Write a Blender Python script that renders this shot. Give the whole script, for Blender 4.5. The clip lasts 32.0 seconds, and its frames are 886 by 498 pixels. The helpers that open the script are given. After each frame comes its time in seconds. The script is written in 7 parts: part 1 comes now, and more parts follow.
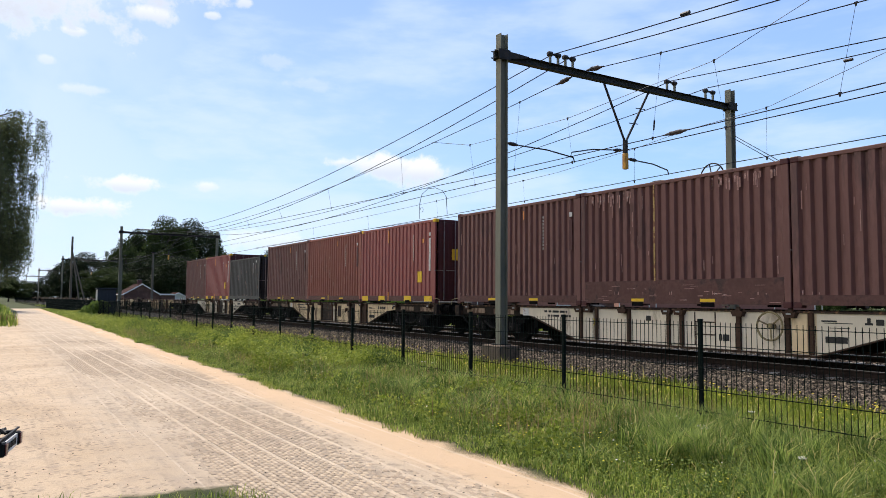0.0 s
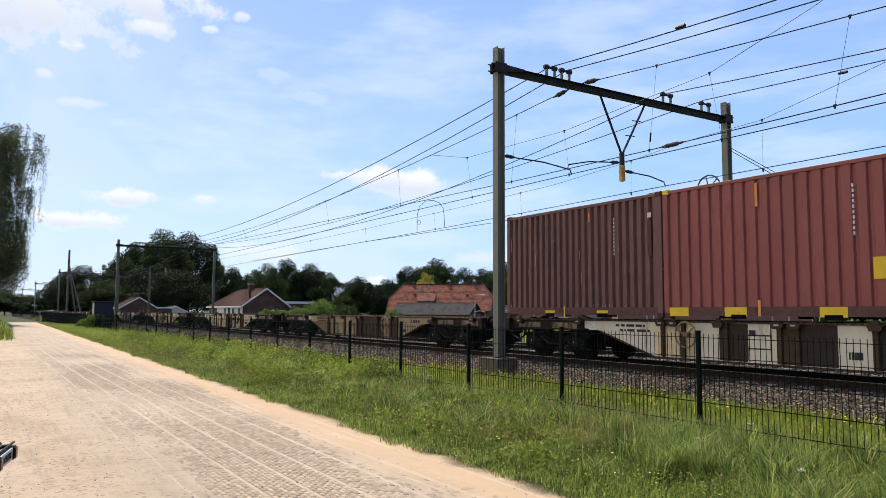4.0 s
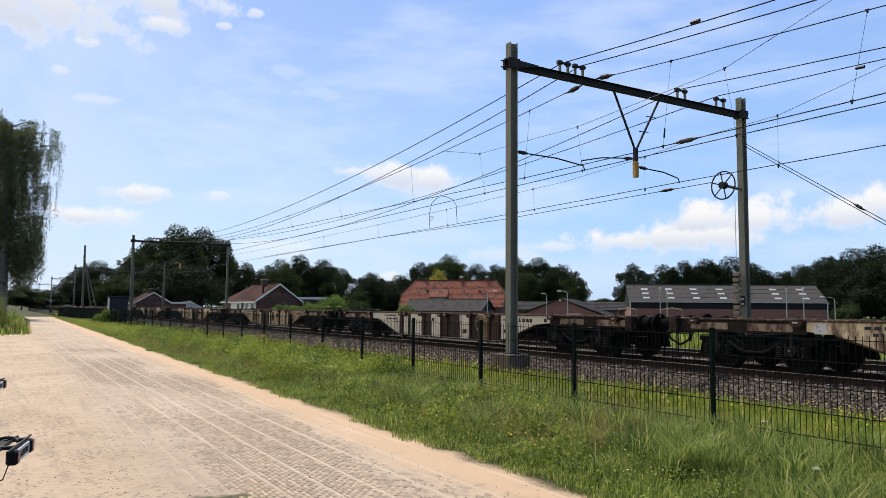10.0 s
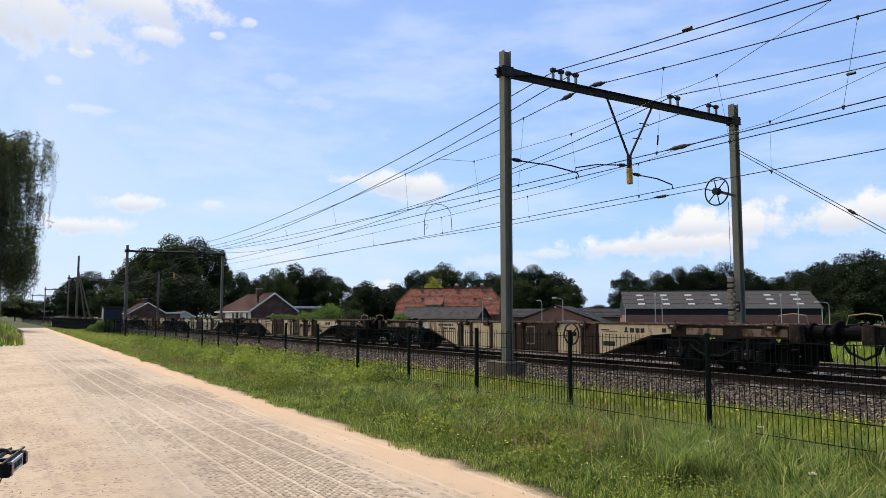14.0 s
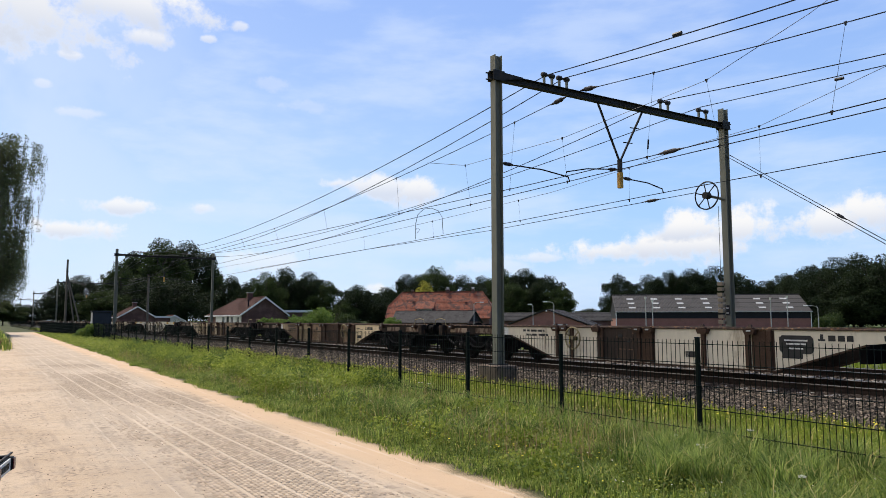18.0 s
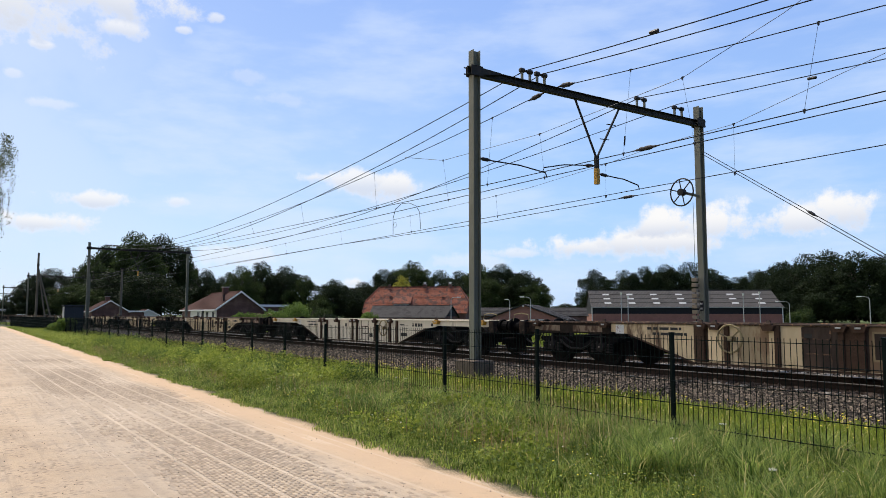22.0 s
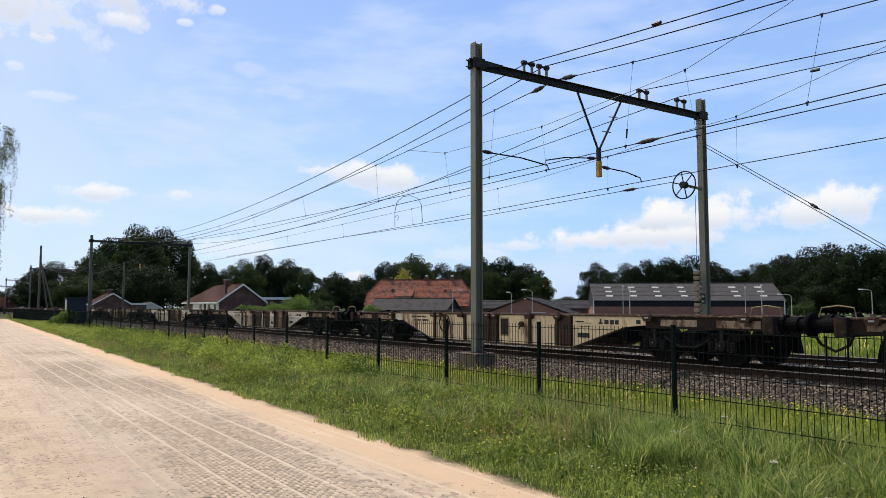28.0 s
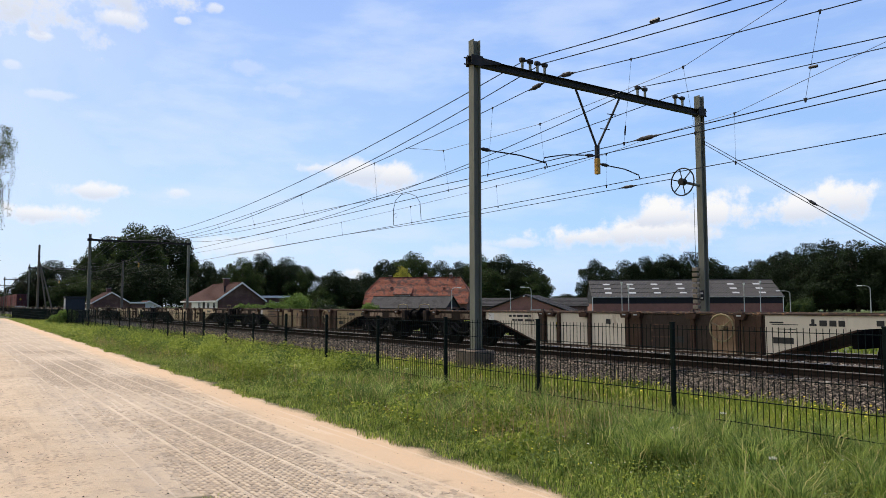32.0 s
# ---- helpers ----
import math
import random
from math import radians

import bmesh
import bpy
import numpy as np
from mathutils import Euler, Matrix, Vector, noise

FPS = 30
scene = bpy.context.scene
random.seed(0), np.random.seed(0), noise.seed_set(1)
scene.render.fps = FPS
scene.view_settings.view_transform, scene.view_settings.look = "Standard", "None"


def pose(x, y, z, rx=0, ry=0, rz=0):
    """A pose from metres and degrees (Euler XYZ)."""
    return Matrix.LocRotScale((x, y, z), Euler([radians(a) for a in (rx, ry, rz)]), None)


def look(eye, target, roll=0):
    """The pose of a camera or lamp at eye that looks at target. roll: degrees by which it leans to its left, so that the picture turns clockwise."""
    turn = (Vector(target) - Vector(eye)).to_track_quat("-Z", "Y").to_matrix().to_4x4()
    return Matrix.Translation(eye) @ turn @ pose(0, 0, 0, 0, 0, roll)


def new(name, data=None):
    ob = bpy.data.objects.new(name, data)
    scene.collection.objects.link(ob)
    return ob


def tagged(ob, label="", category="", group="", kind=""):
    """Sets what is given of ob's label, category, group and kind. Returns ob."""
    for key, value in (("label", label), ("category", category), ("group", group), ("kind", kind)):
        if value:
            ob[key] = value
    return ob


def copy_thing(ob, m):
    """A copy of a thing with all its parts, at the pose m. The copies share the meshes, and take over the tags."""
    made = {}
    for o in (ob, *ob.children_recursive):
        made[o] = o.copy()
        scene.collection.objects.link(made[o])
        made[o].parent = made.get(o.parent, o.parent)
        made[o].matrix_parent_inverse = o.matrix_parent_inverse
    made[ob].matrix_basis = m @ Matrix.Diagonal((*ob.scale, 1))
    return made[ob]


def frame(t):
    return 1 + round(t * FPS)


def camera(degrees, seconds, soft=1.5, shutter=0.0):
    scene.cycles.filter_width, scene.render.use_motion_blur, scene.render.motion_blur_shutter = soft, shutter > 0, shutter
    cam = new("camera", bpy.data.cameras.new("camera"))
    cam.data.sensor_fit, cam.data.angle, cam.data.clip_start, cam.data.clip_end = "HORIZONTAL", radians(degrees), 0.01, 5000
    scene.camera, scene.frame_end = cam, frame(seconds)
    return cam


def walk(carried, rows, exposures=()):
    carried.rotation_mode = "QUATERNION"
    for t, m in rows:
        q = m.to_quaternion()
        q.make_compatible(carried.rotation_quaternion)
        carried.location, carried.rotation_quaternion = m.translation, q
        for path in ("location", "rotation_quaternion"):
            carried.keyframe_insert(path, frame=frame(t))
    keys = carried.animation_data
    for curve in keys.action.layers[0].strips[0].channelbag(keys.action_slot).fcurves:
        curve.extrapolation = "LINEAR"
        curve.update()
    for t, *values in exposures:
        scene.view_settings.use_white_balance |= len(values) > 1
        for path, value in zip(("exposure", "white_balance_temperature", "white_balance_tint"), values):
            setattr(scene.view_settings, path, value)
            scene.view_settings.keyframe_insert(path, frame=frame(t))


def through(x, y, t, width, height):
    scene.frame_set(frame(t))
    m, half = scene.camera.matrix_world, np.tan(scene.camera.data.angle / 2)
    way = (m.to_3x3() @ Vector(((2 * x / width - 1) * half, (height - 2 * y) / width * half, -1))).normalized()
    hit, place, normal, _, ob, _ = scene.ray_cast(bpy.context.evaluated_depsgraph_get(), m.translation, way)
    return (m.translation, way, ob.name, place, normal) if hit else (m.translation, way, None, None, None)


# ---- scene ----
# The camera stands at the roadside and is held by hand: it only turns a little.
# World: x across the railway, y along it (away), z up. Ground by the camera is z = 0.
EYE = (0.0, 0.0, 1.6)
cam = camera(62.21, 32.0, soft=0.52)
walk(cam, [(t, pose(*EYE, a, b, c)) for t, a, b, c in [
    (0.0, 93.953, -0.437, -32.017), (0.5, 93.97, -0.438, -31.861), (1.0, 93.92, -0.404, -31.769), (1.5, 93.972, -0.282, -31.757),
    (2.0, 94.139, -0.209, -31.801), (2.5, 94.403, -0.128, -31.92), (3.0, 94.616, -0.205, -32.08), (3.5, 94.773, -0.252, -32.189),
    (5.5, 95.253, -0.372, -32.06), (6.0, 95.256, -0.306, -31.946), (6.5, 95.191, -0.317, -31.832), (7.0, 95.112, -0.265, -31.728),
    (7.5, 94.968, -0.28, -31.643), (8.0, 94.842, -0.297, -31.608), (8.5, 94.761, -0.353, -31.591), (9.0, 94.691, -0.448, -31.552),
    (9.5, 94.625, -0.483, -31.42), (10.0, 94.61, -0.464, -31.238), (10.5, 94.639, -0.397, -31.074), (11.0, 94.715, -0.251, -30.999),
    (11.5, 94.825, -0.144, -30.971), (12.0, 94.971, -0.082, -31.003), (12.5, 95.129, -0.022, -31.069), (13.0, 95.269, -0.048, -31.195),
    (13.5, 95.296, -0.026, -31.381), (14.0, 95.22, -0.023, -31.595), (14.5, 95.049, -0.053, -31.703), (16.5, 95.323, -0.036, -31.876),
    (17.0, 95.495, 0.002, -32.07), (17.5, 95.542, 0.072, -32.191), (18.0, 95.522, 0.03, -32.279), (18.5, 95.532, 0.019, -32.346),
    (19.0, 95.629, -0.022, -32.516), (19.5, 95.793, -0.072, -32.787), (20.0, 95.89, -0.112, -33.097), (20.5, 95.857, -0.125, -33.414),
    (21.0, 95.668, -0.045, -33.656), (21.5, 95.42, -0.081, -33.889), (22.0, 95.13, -0.075, -34.061), (22.5, 94.907, -0.071, -34.186),
    (23.0, 94.84, -0.062, -34.246), (23.5, 94.894, -0.028, -34.301), (24.0, 95.032, -0.03, -34.3), (24.5, 95.163, 0.017, -34.291),
    (25.0, 95.169, 0.054, -34.273), (25.5, 95.014, 0.058, -34.273), (27.5, 94.502, -0.056, -34.014), (28.0, 94.568, -0.089, -33.923),
    (28.5, 94.653, -0.016, -33.909), (29.0, 94.645, -0.037, -34.003), (29.5, 94.566, -0.073, -34.133), (30.0, 94.439, -0.071, -34.257),
    (30.5, 94.331, -0.056, -34.284), (31.0, 94.284, -0.04, -34.236), (31.5, 94.279, 0.015, -34.137), (32.0, 94.389, 0.11, -34.003),
]],
     exposures=[(0.0, 0.15), (3.0, 0.16), (5.5, -0.02), (32.0, -0.02)])

# ---- sky, sun, exposure ----
SUN_AZ, SUN_EL = radians(5), radians(56)      # azimuth from +y towards +x
scene.view_settings.exposure = 0.0
world = bpy.data.worlds.new("sky")
scene.world = world
world.use_nodes = True


class Nodes:
    """Short hand for building node trees."""

    def __init__(self, tree):
        self.tree = tree
        tree.nodes.clear()

    def add(self, kind, ins=(), **props):
        n = self.tree.nodes.new(kind)
        for k, v in props.items():
            if k == "op":
                n.operation = v
            elif k == "blend":
                n.blend_type = v
            elif k == "data":
                n.data_type = v
        for k, v in dict(ins).items():
            self.put(n.inputs[k], v)
        return n

    def put(self, socket, v):
        if isinstance(v, bpy.types.NodeSocket):
            self.tree.links.new(v, socket)
        else:
            socket.default_value = v

    def math(self, op, a, b=0.0, c=None):
        n = self.tree.nodes.new("ShaderNodeMath")
        n.operation = op
        self.put(n.inputs[0], a)
        self.put(n.inputs[1], b)
        if c is not None:
            self.put(n.inputs[2], c)
        return n.outputs[0]

    def mix(self, f, a, b, blend="MIX"):
        n = self.tree.nodes.new("ShaderNodeMix")
        n.data_type, n.blend_type = "RGBA", blend
        self.put(n.inputs[0], f)
        self.put(n.inputs[6], a)
        self.put(n.inputs[7], b)
        return n.outputs[2]

    def noise(self, vec, scale, detail=4.0, rough=0.55):
        n = self.tree.nodes.new("ShaderNodeTexNoise")
        self.put(n.inputs["Vector"], vec)
        n.inputs["Scale"].default_value, n.inputs["Detail"].default_value = scale, detail
        n.inputs["Roughness"].default_value = rough
        return n.outputs["Fac"]

    def step(self, v, lo, hi, to0=0.0, to1=1.0):
        n = self.tree.nodes.new("ShaderNodeMapRange")
        n.interpolation_type = "SMOOTHSTEP"
        self.put(n.inputs[0], v)
        for k, x in enumerate((lo, hi, to0, to1)):
            n.inputs[k + 1].default_value = x
        return n.outputs[0]

    def scaled(self, vec, s, turn=0.0):
        n = self.tree.nodes.new("ShaderNodeMapping")
        self.put(n.inputs["Vector"], vec)
        n.inputs["Scale"].default_value = s
        n.inputs["Rotation"].default_value = (0, 0, turn)
        return n.outputs[0]


def build_sky():
    k = Nodes(world.node_tree)
    out = k.add("ShaderNodeOutputWorld")
    bg = k.add("ShaderNodeBackground", {"Strength": 0.135})
    sky = k.add("ShaderNodeTexSky")
    sky.sky_type, sky.sun_disc = "NISHITA", False
    sky.sun_elevation, sky.sun_rotation = SUN_EL, SUN_AZ
    sky.air_density, sky.dust_density, sky.ozone_density = 1.0, 0.6, 2.2
    tc = k.add("ShaderNodeTexCoord").outputs["Generated"]
    sep = k.add("ShaderNodeSeparateXYZ", {0: tc})
    x, y, z = sep.outputs
    az = k.math("MULTIPLY", k.math("ARCTAN2", x, y), 57.2958)
    el = k.math("MULTIPLY", k.math("ARCSINE", z), 57.2958)
    puff = k.math("ADD", k.noise(tc, 26.0, 8.0, 0.64), k.math("MULTIPLY", k.math("SUBTRACT", k.noise(tc, 70.0, 3.0, 0.5), 0.5), 0.12))
    soft = k.noise(tc, 9.0, 4.0, 0.5)
    # heaped clouds: azimuth, elevation, half width, half height, cover
    heaps = ((51.0, 5.5, 6.6, 1.4, 1.0), (54.8, 6.6, 3.3, 1.8, 1.0), (50.7, 6.7, 2.7, 1.4, 1.0), (44.4, 5.2, 4.8, 1.0, 0.95),
             (40.0, 4.8, 2.6, 0.5, 0.6), (60.4, 6.7, 3.4, 1.4, 0.95), (62.8, 7.2, 2.4, 1.7, 1.0), (27.4, 10.4, 3.0, 1.1, 0.85),
             (30.1, 10.1, 2.1, 1.4, 0.95), (23.9, 10.5, 1.7, 0.6, 0.8), (8.4, 8.1, 3.4, 0.75, 0.85), (5.7, 6.3, 3.4, 0.8, 0.9),
             (14.0, 8.3, 1.2, 0.5, 0.6), (27.1, 2.4, 1.2, 0.6, 0.7), (-0.5, 21.4, 9.0, 4.4, 1.0), (7.6, 22.2, 6.6, 2.0, 0.95),
             (9.5, 20.1, 2.0, 0.8, 0.8), (14.0, 20.5, 0.7, 0.3, 0.6), (16.4, 21.6, 0.7, 0.45, 0.6), (4.6, 18.2, 1.4, 0.4, 0.7),
             (3.1, 16.1, 0.7, 0.4, 0.4), (5.4, 14.4, 2.2, 0.4, 0.35), (18.5, 17.8, 2.0, 0.7, 0.22), (21.4, 16.2, 2.6, 0.5, 0.18),
             (17.5, 4.4, 4.0, 0.9, 0.4), (36.0, 4.2, 4.0, 0.7, 0.35), (-60, 14, 25, 6, 0.9), (120, 12, 18, 4, 0.7))
    cover = None
    shade = None
    for a, e, w, h, c in heaps:
        u = k.math("DIVIDE", k.math("SUBTRACT", az, a), w)
        v = k.math("DIVIDE", k.math("SUBTRACT", el, e), h)
        # flat base: the lower half is squeezed
        d = k.math("SQRT", k.math("ADD", k.math("MULTIPLY", u, u), k.math("MULTIPLY", v, v)))
        m = k.math("ADD", d, k.math("MULTIPLY", k.math("SUBTRACT", puff, 0.5), 2.6))
        m = k.step(m, 1.02, 0.32, 0.0, c)
        cover = m if cover is None else k.math("MAXIMUM", cover, m)
        low = k.math("MULTIPLY", m, k.step(v, 0.5, -0.7))
        shade = low if shade is None else k.math("MAXIMUM", shade, low)
    # thin high veil, streaked
    streak = k.noise(k.scaled(tc, (1.6, 1.0, 5.0), 0.5), 4.0, 6.0, 0.55)
    veil = k.math("MULTIPLY", k.step(streak, 0.4, 0.7), k.step(el, 42.0, 6.0, 0.35, 0.5))
    # unseen bright bank left of the view, added to light the train's near side
    fill_bank = k.math("MULTIPLY", k.step(az, 0.0, -18.0), k.step(az, -125.0, -65.0))
    fill_bank = k.math("MULTIPLY", fill_bank, k.step(soft, 0.25, 0.55, 0.72, 0.95))
    veil = k.math("MAXIMUM", veil, k.math("MULTIPLY", k.step(k.math("ABSOLUTE", k.math("SUBTRACT", az, -4.0)), 26.0, 3.0), k.step(soft, 0.3, 0.62, 0.05, 0.5)))
    haze = k.math("MULTIPLY", k.step(el, 8.0, -1.0, 0.0, 0.34), k.step(az, 50.0, 15.0, 0.35, 1.0))
    low = k.mix(k.step(az, 12.0, 48.0), (4.1, 5.6, 7.9, 1), (2.9, 4.85, 8.1, 1))
    clear = k.mix(k.step(el, 32.0, 3.0), (2.35, 3.7, 7.7, 1), low)
    away = k.step(k.math("ABSOLUTE", az), 85.0, 150.0)      # deeper blue opposite the sun
    clear = k.mix(away, clear, (0.9, 1.7, 4.2, 1))
    col = k.mix(0.72, sky.outputs[0], clear)
    col = k.mix(veil, col, (5.6, 6.4, 7.8, 1))
    col = k.mix(fill_bank, col, (10.5, 10.2, 9.8, 1))
    col = k.mix(haze, col, (5.8, 6.6, 7.6, 1))
    white = k.mix(shade, (7.3, 7.25, 7.25, 1), (5.1, 5.5, 6.4, 1))
    col = k.mix(cover, col, white)
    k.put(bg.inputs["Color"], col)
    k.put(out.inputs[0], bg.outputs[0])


build_sky()
sun_data = bpy.data.lights.new("sun", "SUN")
sun_data.energy, sun_data.angle, sun_data.color = 4.3, radians(1.6), (1.0, 0.91, 0.78)
sun = new("sun", sun_data)
sun.matrix_world = look((0, 0, 0), (-math.sin(SUN_AZ) * math.cos(SUN_EL), -math.cos(SUN_AZ) * math.cos(SUN_EL), -math.sin(SUN_EL)))
sun.location = (-20, 60, 80)


# ---- materials ----
def mat(name, base, rough=0.7, metal=0.0, other=None, cover=(0.5, 0.62), scale=3.0, fine=40.0, vary=0.25, bump=0.15,
        relief=0.004, stretch=(1, 1, 1), per="", spread=0.0, gloss=0.25):
    """A surface: base colour with fine and coarse variation, patches of a second colour, fine relief."""
    m = bpy.data.materials.new(name)
    m.use_nodes = True
    k = Nodes(m.node_tree)
    out = k.add("ShaderNodeOutputMaterial")
    b = k.add("ShaderNodeBsdfPrincipled", {"Metallic": metal})
    vec = k.scaled(k.add("ShaderNodeTexCoord").outputs["Object"], stretch)
    big, small = k.noise(vec, scale, 5.0, 0.6), k.noise(vec, fine, 3.0, 0.6)
    lo, hi = tuple(c * (1 - vary) for c in base), tuple(min(c * (1 + vary), 0.95) for c in base)
    col = k.mix(k.step(big, 0.3, 0.7), (*lo, 1), (*hi, 1))
    col = k.mix(k.step(small, 0.25, 0.75, 0.0, 0.5), col, (*lo, 1))
    if other:
        edge = k.math("ADD", big, k.math("MULTIPLY", k.math("SUBTRACT", small, 0.5), 0.25))
        col = k.mix(k.step(edge, *cover), col, (*other, 1))
    if per:
        src = k.add("ShaderNodeObjectInfo").outputs["Random"] if per == "object" else k.add("ShaderNodeNewGeometry").outputs["Random Per Island"]
        low, high = 1 - spread, 1 + spread
        if spread > 0.9:      # stones: mostly dark, a few pale
            src, high = k.math("POWER", src, 2.4), 2.7
        col = k.mix(1.0, col, k.mix(src, (low,) * 3 + (1,), (high,) * 3 + (1,)), "MULTIPLY")
    k.put(b.inputs["Base Color"], col)
    k.put(b.inputs["Roughness"], k.step(small, 0.2, 0.8, max(rough - 0.12, 0.03), min(rough + 0.12, 1)))
    b.inputs["Specular IOR Level"].default_value = gloss
    if bump:
        h = k.math("ADD", k.math("MULTIPLY", small, 0.5), big)
        bn = k.add("ShaderNodeBump", {"Strength": bump, "Distance": relief, "Height": h})
        k.put(b.inputs["Normal"], bn.outputs[0])
    k.put(out.inputs[0], b.outputs[0])
    return m


def leaf_mat(name, dark, light, straw=None, through=0.35, patch_size=0.35):
    """Leaves and blades: each island its own green, some light passing through."""
    m = bpy.data.materials.new(name)
    m.use_nodes = True
    k = Nodes(m.node_tree)
    out = k.add("ShaderNodeOutputMaterial")
    rnd = k.add("ShaderNodeNewGeometry").outputs["Random Per Island"]
    vec = k.add("ShaderNodeTexCoord").outputs["Object"]
    col = k.mix(rnd, (*dark, 1), (*light, 1))
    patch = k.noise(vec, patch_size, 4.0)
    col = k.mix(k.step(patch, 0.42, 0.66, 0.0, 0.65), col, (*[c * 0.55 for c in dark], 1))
    if straw:
        dry = k.step(k.noise(vec, 1.7, 3.0), 0.55, 0.75, 0.0, 0.3)
        col = k.mix(dry, col, (*[c * 0.62 for c in straw], 1))
    if straw:
        col = k.mix(k.step(rnd, 0.92, 0.95), col, (*straw, 1))
    b = k.add("ShaderNodeBsdfPrincipled", {"Base Color": col, "Roughness": 0.65})
    b.inputs["Specular IOR Level"].default_value = 0.12
    t = k.add("ShaderNodeBsdfTranslucent", {"Color": col})
    mx = k.add("ShaderNodeMixShader", {0: through, 1: b.outputs[0], 2: t.outputs[0]})
    k.put(out.inputs[0], mx.outputs[0])
    return m


